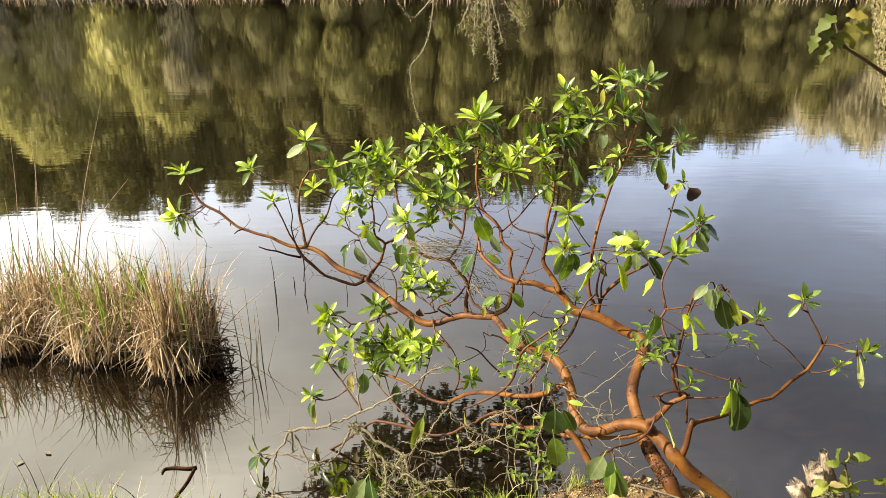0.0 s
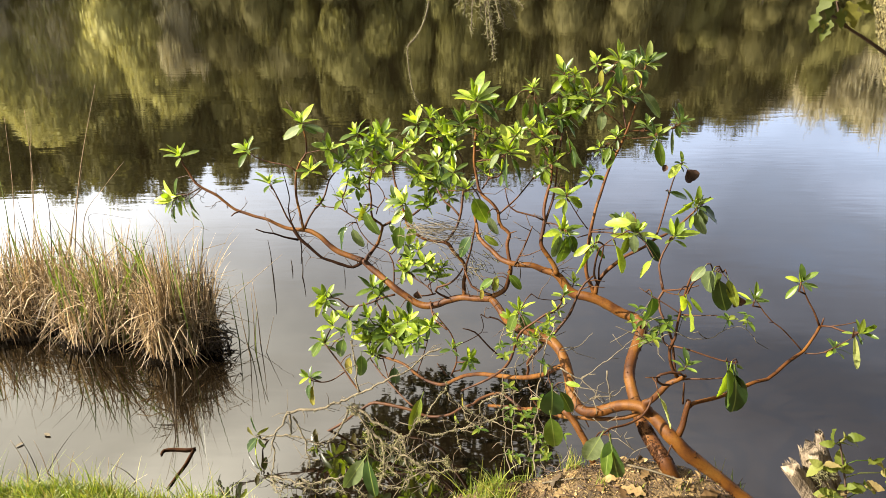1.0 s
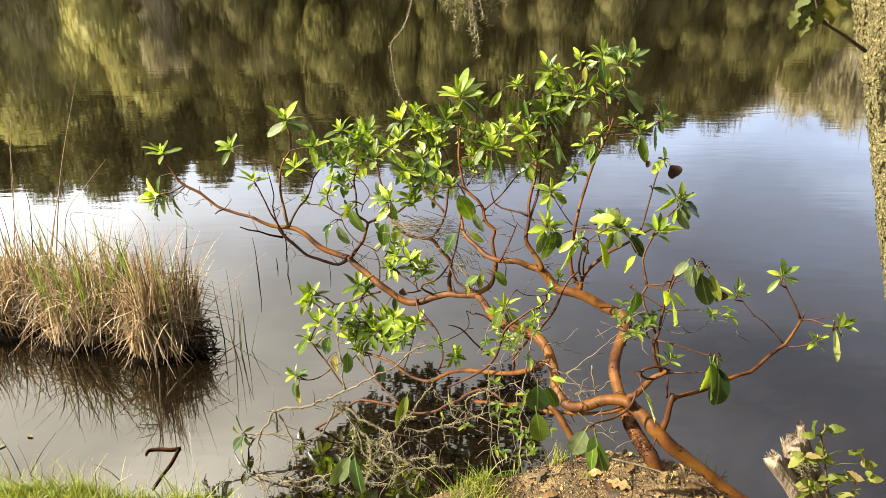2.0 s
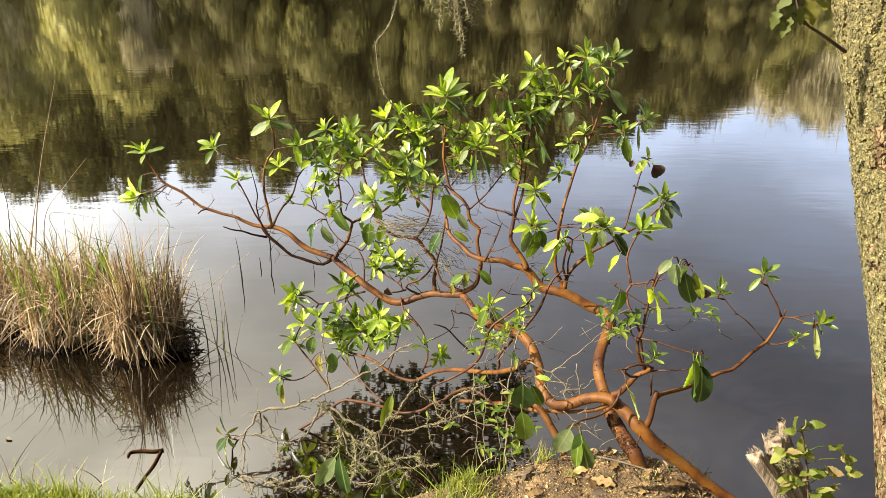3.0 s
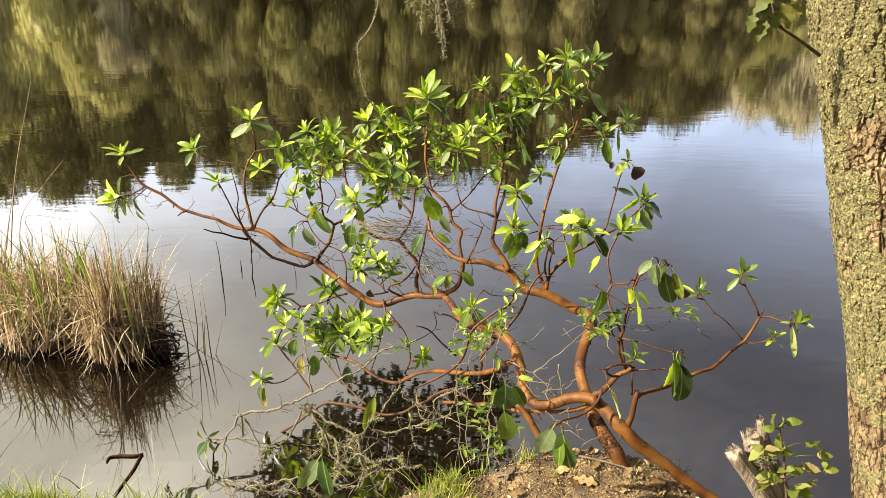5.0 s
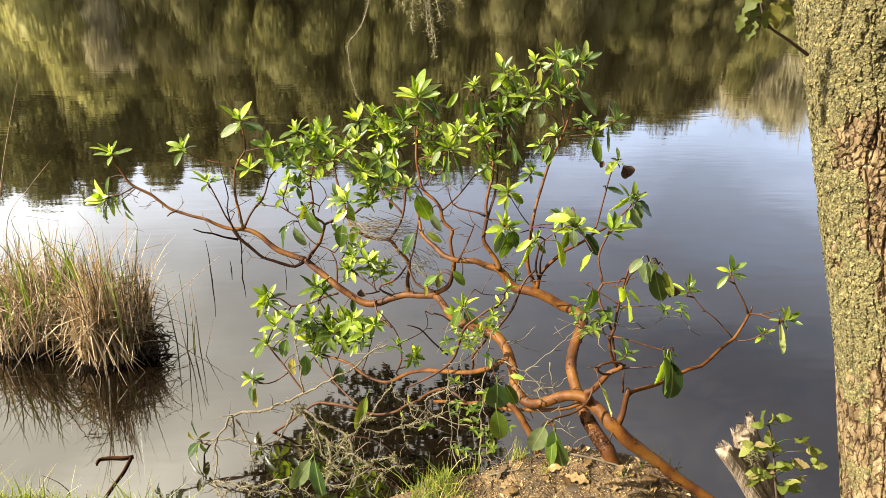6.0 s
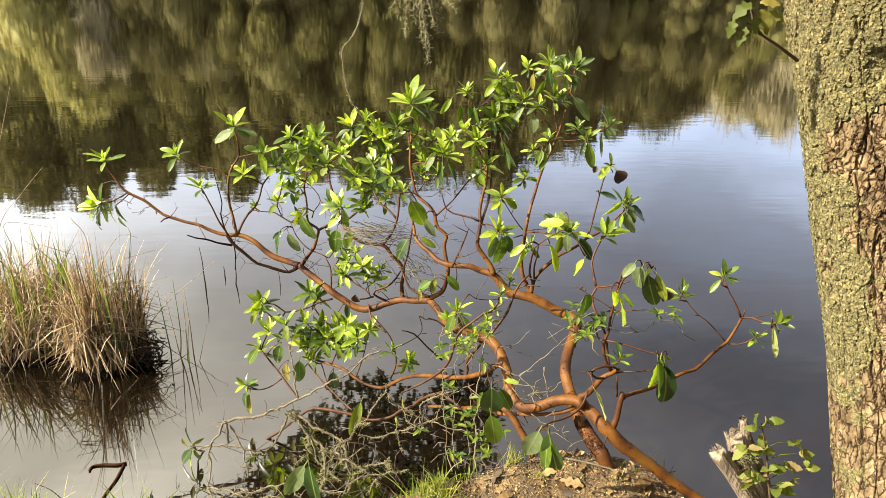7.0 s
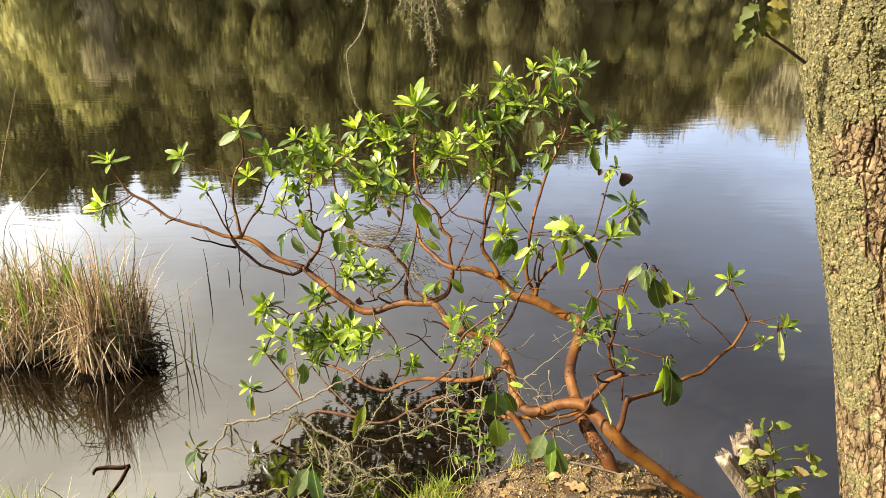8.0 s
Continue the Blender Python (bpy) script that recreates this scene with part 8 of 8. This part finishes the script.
undergrowth("small_leaved_shrub", "slender shrub with pale stems and small light green leaves", [([(0.224, 1.700, 0.244), (0.215, 1.730, 0.267), (0.203, 1.760, 0.382), (0.196, 1.790, 0.457), (0.197, 1.820, 0.517)], 0.0022),
            ([(0.239, 1.700, 0.249), (0.233, 1.733, 0.298), (0.230, 1.767, 0.376), (0.233, 1.800, 0.480)], 0.0020),
            ([(0.294, 1.680, 0.265), (0.298, 1.716, 0.345), (0.301, 1.752, 0.454), (0.315, 1.788, 0.591), (0.327, 1.824, 0.649), (0.363, 1.860, 0.706)], 0.0031),
            ([(0.264, 1.700, 0.248), (0.279, 1.720, 0.308), (0.271, 1.740, 0.371), (0.256, 1.760, 0.434)], 0.0018),
            ([(0.330, 1.680, 0.268), (0.315, 1.700, 0.324), (0.321, 1.720, 0.397), (0.302, 1.740, 0.437)], 0.0018),
            ([(0.358, 1.660, 0.285), (0.388, 1.670, 0.325), (0.404, 1.680, 0.372)], 0.0018),
            ([(0.175, 1.840, 0.329), (0.224, 1.820, 0.315), (0.269, 1.800, 0.323), (0.304, 1.780, 0.327)], 0.0019),
            ([(0.141, 1.840, 0.302), (0.104, 1.850, 0.276), (0.075, 1.860, 0.288)], 0.0017),
            ([(0.275, 1.840, 0.551), (0.300, 1.847, 0.579), (0.277, 1.853, 0.607), (0.254, 1.860, 0.624)], 0.0018),
            ([(0.297, 1.840, 0.615), (0.315, 1.850, 0.650), (0.300, 1.860, 0.676)], 0.0018),
            ([(0.213, 1.820, 0.479), (0.246, 1.813, 0.461), (0.272, 1.807, 0.487), (0.297, 1.800, 0.509)], 0.0020),
            ([(0.191, 1.900, 0.579), (0.198, 1.910, 0.616), (0.209, 1.920, 0.648)], 0.0020),
            ([(0.279, 1.780, 0.463), (0.294, 1.770, 0.491), (0.315, 1.760, 0.476)], 0.0016),
            ([(0.247, 1.840, 0.508), (0.239, 1.850, 0.545), (0.250, 1.860, 0.571)], 0.0017)],
            105, 0, 73, m_pale_twig)
undergrowth("vine", "thin vine with small paired bright green leaves on the tree", [([(0.550, 1.600, 0.784), (0.587, 1.600, 0.802), (0.622, 1.560, 0.844), (0.659, 1.550, 0.829), (0.704, 1.550, 0.832), (0.752, 1.550, 0.857), (0.788, 1.550, 0.866), (0.830, 1.550, 0.839)], 0.0014),
            ([(0.562, 1.620, 0.790), (0.564, 1.620, 0.844), (0.545, 1.620, 0.871), (0.523, 1.620, 0.862)], 0.0012),
            ([(0.587, 1.600, 0.802), (0.596, 1.600, 0.846), (0.613, 1.580, 0.849), (0.638, 1.580, 0.832)], 0.0012),
            ([(0.573, 1.600, 0.784), (0.538, 1.600, 0.820), (0.531, 1.600, 0.856)], 0.0012),
            ([(0.704, 1.550, 0.832), (0.677, 1.550, 0.858), (0.663, 1.550, 0.850)], 0.0012),
            ([(0.452, 1.550, 0.633), (0.435, 1.550, 0.652), (0.421, 1.550, 0.634), (0.396, 1.550, 0.653)], 0.0012),
            ([(0.207, 1.780, 0.633), (0.223, 1.780, 0.674), (0.274, 1.780, 0.673), (0.308, 1.780, 0.693)], 0.0015),
            ([(0.243, 1.780, 0.591), (0.276, 1.780, 0.632), (0.300, 1.780, 0.673)], 0.0015)],
            70, 0, 75, m_grey_twig)


# ---- grass, litter on the bank ----
def on_bank(x, y):
    return Vector((x, y, ground_height(x, y)))


def bank_grass():
    rnd = random.Random(41)
    h = Heap()
    for _ in range(64000):
        x = rnd.uniform(-2.3, 1.25)
        e = edge(x)
        y = e + 0.04 - abs(rnd.gauss(0, 0.30))
        if y < 0.9:
            continue
        mound = math.exp(-((x - 0.70) / 0.42) ** 2)
        patch = noise.noise(Vector((x * 3.2, y * 3.2, 4.0))) + 0.4 * noise.noise(Vector((x * 11, y * 11, 0)))
        want = 0.30 + 0.35 * smooth01((-0.55 - x) / 0.3) + 1.3 * patch - 0.50 * mound - 0.55 * smooth01((x + 0.6) / 0.5)
        rim = math.exp(-((y - e + 0.03) / 0.07) ** 2) * 0.40 * smooth01((0.72 - x) / 0.25)
        if rnd.random() > want + rim:
            continue
        p = on_bank(x, y)
        if p.z < 0.03:
            continue
        hh = rnd.uniform(0.014, 0.050) * (1 + 0.5 * noise.noise(Vector((x * 14, y * 14, 9)))) + (rnd.uniform(0.02, 0.08) if rnd.random() < 0.13 else 0) + 0.018 * smooth01((-0.6 - x) / 0.3)
        h.add(*blade(p, Vector((rnd.gauss(0, 0.6), rnd.gauss(0.1, 0.5))), hh, rnd.uniform(0.0016, 0.0034), rnd.uniform(0, 0.8), rnd, 3, rnd.uniform(-1.5, 1.5)))
    for cx, cy, many, tall in ((0.275, 1.612, 26, 0.075), (0.230, 1.605, 22, 0.060), (0.388, 1.604, 30, 0.085), (0.415, 1.612, 16, 0.065), (0.841, 1.575, 7, 0.080), (0.868, 1.560, 6, 0.060), (0.194, 1.516, 30, 0.050), (0.756, 1.552, 6, 0.045),
                               (0.320, 1.619, 12, 0.045), (0.159, 1.588, 28, 0.055), (0.469, 1.531, 18, 0.040), (0.115, 1.579, 24, 0.050), (0.560, 1.500, 14, 0.035), (0.700, 1.500, 16, 0.035)):
        for _ in range(many):
            p = on_bank(cx + rnd.gauss(0, 0.014), cy + rnd.gauss(0, 0.012))
            h.add(*blade(p, Vector((rnd.gauss(0, 0.35), rnd.gauss(0, 0.35))), tall * rnd.uniform(0.4, 1.1), rnd.uniform(0.0014, 0.0028), rnd.uniform(0, 0.6), rnd, 4, rnd.uniform(-1.5, 1.5)))
    for _ in range(16000):
        x, y = rnd.uniform(-4.5, 3.5), rnd.uniform(-3.5, 0.95)
        if noise.noise(Vector((x * 1.7, y * 1.7, 4.0))) < -0.15 or y > edge(x) - 0.1:
            continue
        h.add(*blade(on_bank(x, y), Vector((rnd.gauss(0, 0.6), rnd.gauss(0.1, 0.5))), rnd.uniform(0.03, 0.10), rnd.uniform(0.003, 0.006), rnd.uniform(0, 0.8), rnd, 3, rnd.uniform(-1.5, 1.5)))
    tagged(h.done("grass", m_grass, smooth=False), "short bright green grass along the pond bank", "grass", kind="stuff")


bank_grass()


def litter():
    rnd = random.Random(43)
    h, tw, st = Heap(), Heap(), Heap()
    shapes = [leaf_shape(0.5, 0.2, 0.5, 0.08, 0.85, 0.1, 70 + k, 4) for k in range(4)] + [lobed_leaf(80, 3)]
    for _ in range(30000):
        x = rnd.gauss(0.62, 0.42)
        y = edge(x) - abs(rnd.gauss(0.0, 0.26)) + 0.03
        if not (-1.6 < x < 1.35 and y > 0.9):
            continue
        p = on_bank(x, y)
        if p.z < 0.02:
            continue
        m = aim(p + Vector((0, 0, rnd.uniform(0.000, 0.005))), (rnd.uniform(-1, 1), rnd.uniform(-1, 1), rnd.uniform(-0.15, 0.2)), (rnd.gauss(0, 0.32), rnd.gauss(-0.1, 0.32), 1), rnd.choice((0.0018, 0.0025, 0.003, 0.004, 0.005, 0.007) if rnd.random() > 0.012 else (0.016, 0.022, 0.028, 0.040)) * rnd.uniform(0.7, 1.3))
        v, f = shapes[rnd.randrange(5)]
        h.add([m @ Vector(q) for q in v], f)
    for _ in range(420):
        x = rnd.gauss(0.62, 0.35)
        y = edge(x) - abs(rnd.gauss(0.0, 0.22)) + 0.02
        p = on_bank(x, y)
        if p.z < 0.05 or y < 0.9:
            continue
        a = rnd.uniform(0, 6.28)
        q = p + Vector((math.cos(a), math.sin(a), rnd.uniform(-0.05, 0.06))) * rnd.uniform(0.02, 0.075)
        tw.stick(p + Vector((0, 0, 0.006)), q + Vector((0, 0, 0.008)), 0.0014, 0.0008, 0.06, 4, rnd)
    for _ in range(160):
        x, y = rnd.uniform(0.1, 1.1), 0
        y = edge(x) - abs(rnd.gauss(0.0, 0.2))
        p = on_bank(x, y)
        if p.z < 0.05:
            continue
        s = rnd.uniform(0.004, 0.012)
        ring = [p + Vector((math.cos(j * 1.05) * s * rnd.uniform(0.7, 1.2), math.sin(j * 1.05) * s * rnd.uniform(0.7, 1.2), 0)) for j in range(6)]
        st.add([p + Vector((0, 0, s * 0.9)), *ring], [(0, 1 + j, 1 + (j + 1) % 6) for j in range(6)])
    tagged(h.done("leaf_litter", m_litter, smooth=False), "dry curled brown leaves strewn on the soil", "leaf litter", kind="stuff")
    tagged(tw.done("fallen_twigs", m_dead), "thin fallen twigs on the soil", "twigs", kind="stuff")
    tagged(st.done("clods", m_soil, smooth=False), "small clods and pebbles on the bank", "clods", kind="stuff")


litter()


def fallen_leaf(x, y, size, turn, seed):
    """A big dry oak leaf, deeply lobed and curled, lying on the litter."""
    rnd = random.Random(seed)
    v, f = lobed_leaf(seed, 3, 0.62)
    v = [(q[0] * (0.86 + 0.20 * math.cos(2 * math.pi * 3.2 * q[1] + seed)), q[1], 0.35 * q[2] + 0.5 * q[0] * q[0]) for q in v]
    ob = new("fallen_leaf", shared_meshes("fallen leaf", [(v, f)], m_dry_leaf)[0])
    ob.matrix_basis = aim(on_bank(x, y) + Vector((0, 0, 0.008)), (math.cos(turn), math.sin(turn), 0.1), (rnd.gauss(0, 0.2), rnd.gauss(-0.3, 0.2), 1), size)
    tagged(ob, "large dry tan oak leaf lying on the litter", "leaf", "fallen leaves on the mound")


m_dry_leaf = blade_mat("dry oak leaf", [(0.0, (0.0800, 0.0460, 0.0200)), (0.6, (0.1350, 0.0850, 0.0380)), (1.0, (0.2000, 0.1380, 0.0680))], 0.75, 0.2, (1.2, 1.1, 0.8), islands=False, spec=0.2)
for k, (x, y, size, turn) in enumerate(((0.730, 1.463, 0.066, 0.3), (0.581, 1.478, 0.070, 2.7), (0.519, 1.455, 0.060, 1.6), (0.802, 1.472, 0.050, 2.2), (0.324, 1.500, 0.045, 0.4), (0.371, 1.470, 0.052, 3.4), (0.841, 1.483, 0.048, 1.2), (0.448, 1.524, 0.040, 5.2), (0.642, 1.440, 0.064, 0.9), (0.690, 1.530, 0.042, 4.4), (0.610, 1.560, 0.046, 3.9))):
    fallen_leaf(x, y, size, turn, 300 + k)


def fallen_stick(points, r):
    ob = thing("fallen_stick", on_bank(*points[0]), "thin grey-brown stick lying on the litter", "stick")
    line = spline([on_bank(x, y) + Vector((0, 0, 0.010)) for x, y in points], 0.01)
    keep(from_arrays("stem", *tube(line, [r * (1 - 0.5 * i / len(line)) for i in range(len(line))], 6, 0.3), m_grey_twig), ob)


fallen_stick([(0.547, 1.586), (0.600, 1.570), (0.643, 1.549), (0.720, 1.514)], 0.0042)
fallen_stick([(0.300, 1.560), (0.380, 1.548), (0.440, 1.552)], 0.0026)


# ---- far shore ----
def far_tree(kind, name, label, seed, h, spread):
    """A tree on the far shore: trunk, limbs and a crown of clumps."""
    ob = thing(name, (0, 0, 0), label, "tree", "trees on the far shore")
    rnd = random.Random(seed)
    tr = Heap()
    top = Vector((rnd.uniform(-0.5, 0.5), rnd.uniform(-0.4, 0.4), h * 0.62))
    line = spline([Vector((0, 0, -0.3)), Vector((rnd.uniform(-0.2, 0.2), 0, h * 0.3)), top], 0.5)
    tr.add(*tube(line, [0.022 * h * (1 - 0.6 * i / len(line)) for i in range(len(line))], 7, 0.2))
    lobes = []
    for _ in range(14):
        a = rnd.uniform(0, 6.28)
        r = spread * rnd.uniform(0.1, 0.85)
        c = Vector((math.cos(a) * r, math.sin(a) * r, h * rnd.uniform(0.12, 0.86)))
        lobes.append((c, spread * rnd.uniform(0.25, 0.62)))
        s = line[rnd.randint(len(line) // 3, len(line) - 1)]
        tr.stick(s, c, 0.008 * h, 0.003 * h, 0.08, 5, rnd)
    tagged(keep(tr.done("trunk", m_far_bark), ob), "grey trunk and limbs")
    cr = Heap()
    ball = bmesh.new()
    bmesh.ops.create_icosphere(ball, subdivisions=2, radius=1.0)
    ball_v, ball_f = [v.co.copy() for v in ball.verts], [tuple(v.index for v in f.verts) for f in ball.faces]
    ball.free()
    for c, r in lobes:
        if kind == 2:
            for _ in range(130):
                d = Vector((rnd.gauss(0, 0.5), rnd.gauss(0, 0.5), abs(rnd.gauss(0.6, 0.5)))) * r
                cr.stick(c, c + d, 0.03, 0.012, 0.15, 3, rnd)
        if kind != 2:
            cr.add([c + Vector((v.x, v.y, v.z * 1.3)) * r * (0.72 + 0.2 * noise.noise(v * 1.7 + c)) for v in ball_v], ball_f)
        for _ in range(800 if kind == 2 else 2400):
            d = Vector((rnd.gauss(0, 1), rnd.gauss(0, 1), rnd.gauss(0, 1.15))).normalized() * r * rnd.uniform(0.5, 1.0) ** 0.5
            d.z *= 1.35
            if noise.noise((c + d) * 1.6) < -0.34:
                continue
            s = rnd.uniform(0.03, 0.068)
            m = aim(c + d, (rnd.gauss(0, 1), rnd.gauss(0, 1), rnd.gauss(0, 1)), d.normalized() + Vector((rnd.gauss(0, 0.14), rnd.gauss(0, 0.14), rnd.gauss(0, 0.14))), s)
            cr.add([m @ Vector(q) for q in ((-0.8, -1, 0), (0.9, -0.7, 0.2), (0.6, 1, -0.1), (-0.7, 0.8, 0.2))], [(0, 1, 2, 3)])
    tagged(keep(cr.done("crown", m_far[kind], smooth=False), ob), kind="stuff")
    return ob


FAR = [far_tree(0, "oak", "round-crowned olive green oak on the far shore, copied unseen behind as sky block", 101, 6.0, 2.6),
       far_tree(1, "willow", "yellow-green willow in new leaf on the far shore", 102, 5.0, 2.0),
       far_tree(2, "bare_tree", "grey leafless tree on the far shore", 103, 6.0, 2.2),
       far_tree(3, "dark_oak", "dark dense oak on the far shore, copied unseen behind as sky block", 104, 7.0, 3.0)]
far_rnd = random.Random(77)


def plant(kind, x, y, scale):
    m = Matrix.Translation((x, y, ground_height(x, y))) @ Matrix.Rotation(far_rnd.uniform(0, 6.28), 4, "Z")
    ob = copy_thing(FAR[kind], m)
    ob.scale = (scale, scale, scale * far_rnd.uniform(0.9, 1.1))


def crest(x):
    """Treetop height along the far shore: tall in the middle, lower to one side."""
    return 15.5 - 0.9 * smooth01((x + 32) / 14) - 4.2 * smooth01((x - 7) / 18) + 0.2 * math.sin(x * 0.9) + 0.25 * math.sin(x * 2.3)


for row, (y, gap, part) in enumerate(((44.5, 3.6, 0.50), (46.5, 3.2, 0.70), (49.0, 2.8, 0.88), (53.0, 1.9, 1.0))):
    x = -42.0 - row
    while x < 46:
        xx, yy = x + far_rnd.uniform(-0.6, 0.6), y + far_rnd.uniform(-1.0, 1.0)
        want = crest(xx) * part * yy / 43 * (1 if row == 3 else far_rnd.uniform(0.6, 1.1))
        room = want - ground_height(xx, yy)
        if row < 2 and (-15 < xx < -6 or 24 < xx < 26):
            kind = far_rnd.choice((0, 0, 3) if xx < 0 else (2, 0, 3))
        elif xx < -15:
            kind = (2, 1, 1, 0)[row] if xx < -19 else (2, 0, 1, 0)[row]
        elif xx < -4:
            kind = far_rnd.choice((1, 0, 0, 1, 3, 3)) if row < 3 else far_rnd.choice((0, 3))
        elif xx < 4:
            kind = far_rnd.choice((0, 0, 3))
        elif xx < 24:
            kind = far_rnd.choice((3, 3, 3, 3, 0))
        else:
            kind = far_rnd.choice((2, 0, 3))
        plant(kind, xx, yy, max(0.35, room / (7.3, 6.2, 7.3, 8.4)[kind]))
        x += gap * far_rnd.uniform(0.9, 1.1)
# unseen oaks added on the bank behind to block sky, open towards the sun
for x, y, scale in ((6.0, -2.4, 1.1), (7.2, -0.6, 1.1), (8.5, 0.0, 1.2), (-3.5, -9.0, 1.0), (0.5, -7.5, 1.1), (4.5, -7.0, 1.0), (8.5, -5.0, 1.1), (11.0, -0.5, 1.0), (-1.5, -12.5, 1.3), (3.0, -12.0, 1.3), (7.5, -10.5, 1.2), (13.0, -6.0, 1.2), (-6.0, -13.5, 1.1)):
    plant(far_rnd.choice((0, 3)), x, y, scale)
# the patterns themselves stand at the far end of the shore
for ob, x in zip(FAR, (-50, -47, 50, 54)):
    ob.location = (x, 46, ground_height(x, 46))


def far_reeds():
    rnd = random.Random(51)
    h = Heap()
    for _ in range(2400):
        x = rnd.choice((rnd.gauss(13.1, 0.8), rnd.uniform(-32, 32)))
        far = 42.0 + 1.5 * noise.noise(Vector((x * 0.06, 7.7, 0)))
        y = far - rnd.uniform(-0.6, 0.5)
        h.add(*blade((x, y, -0.1), Vector((rnd.gauss(0, 0.3), rnd.gauss(0, 0.3))), rnd.uniform(0.5, 1.2), 0.05, rnd.uniform(0, 0.5), rnd, 3, rnd.uniform(-1, 1)))
    tagged(h.done("shore_reeds", m_straw, smooth=False), "thin fringe of pale dry reeds along the far shore", "reeds", kind="stuff")


far_reeds()
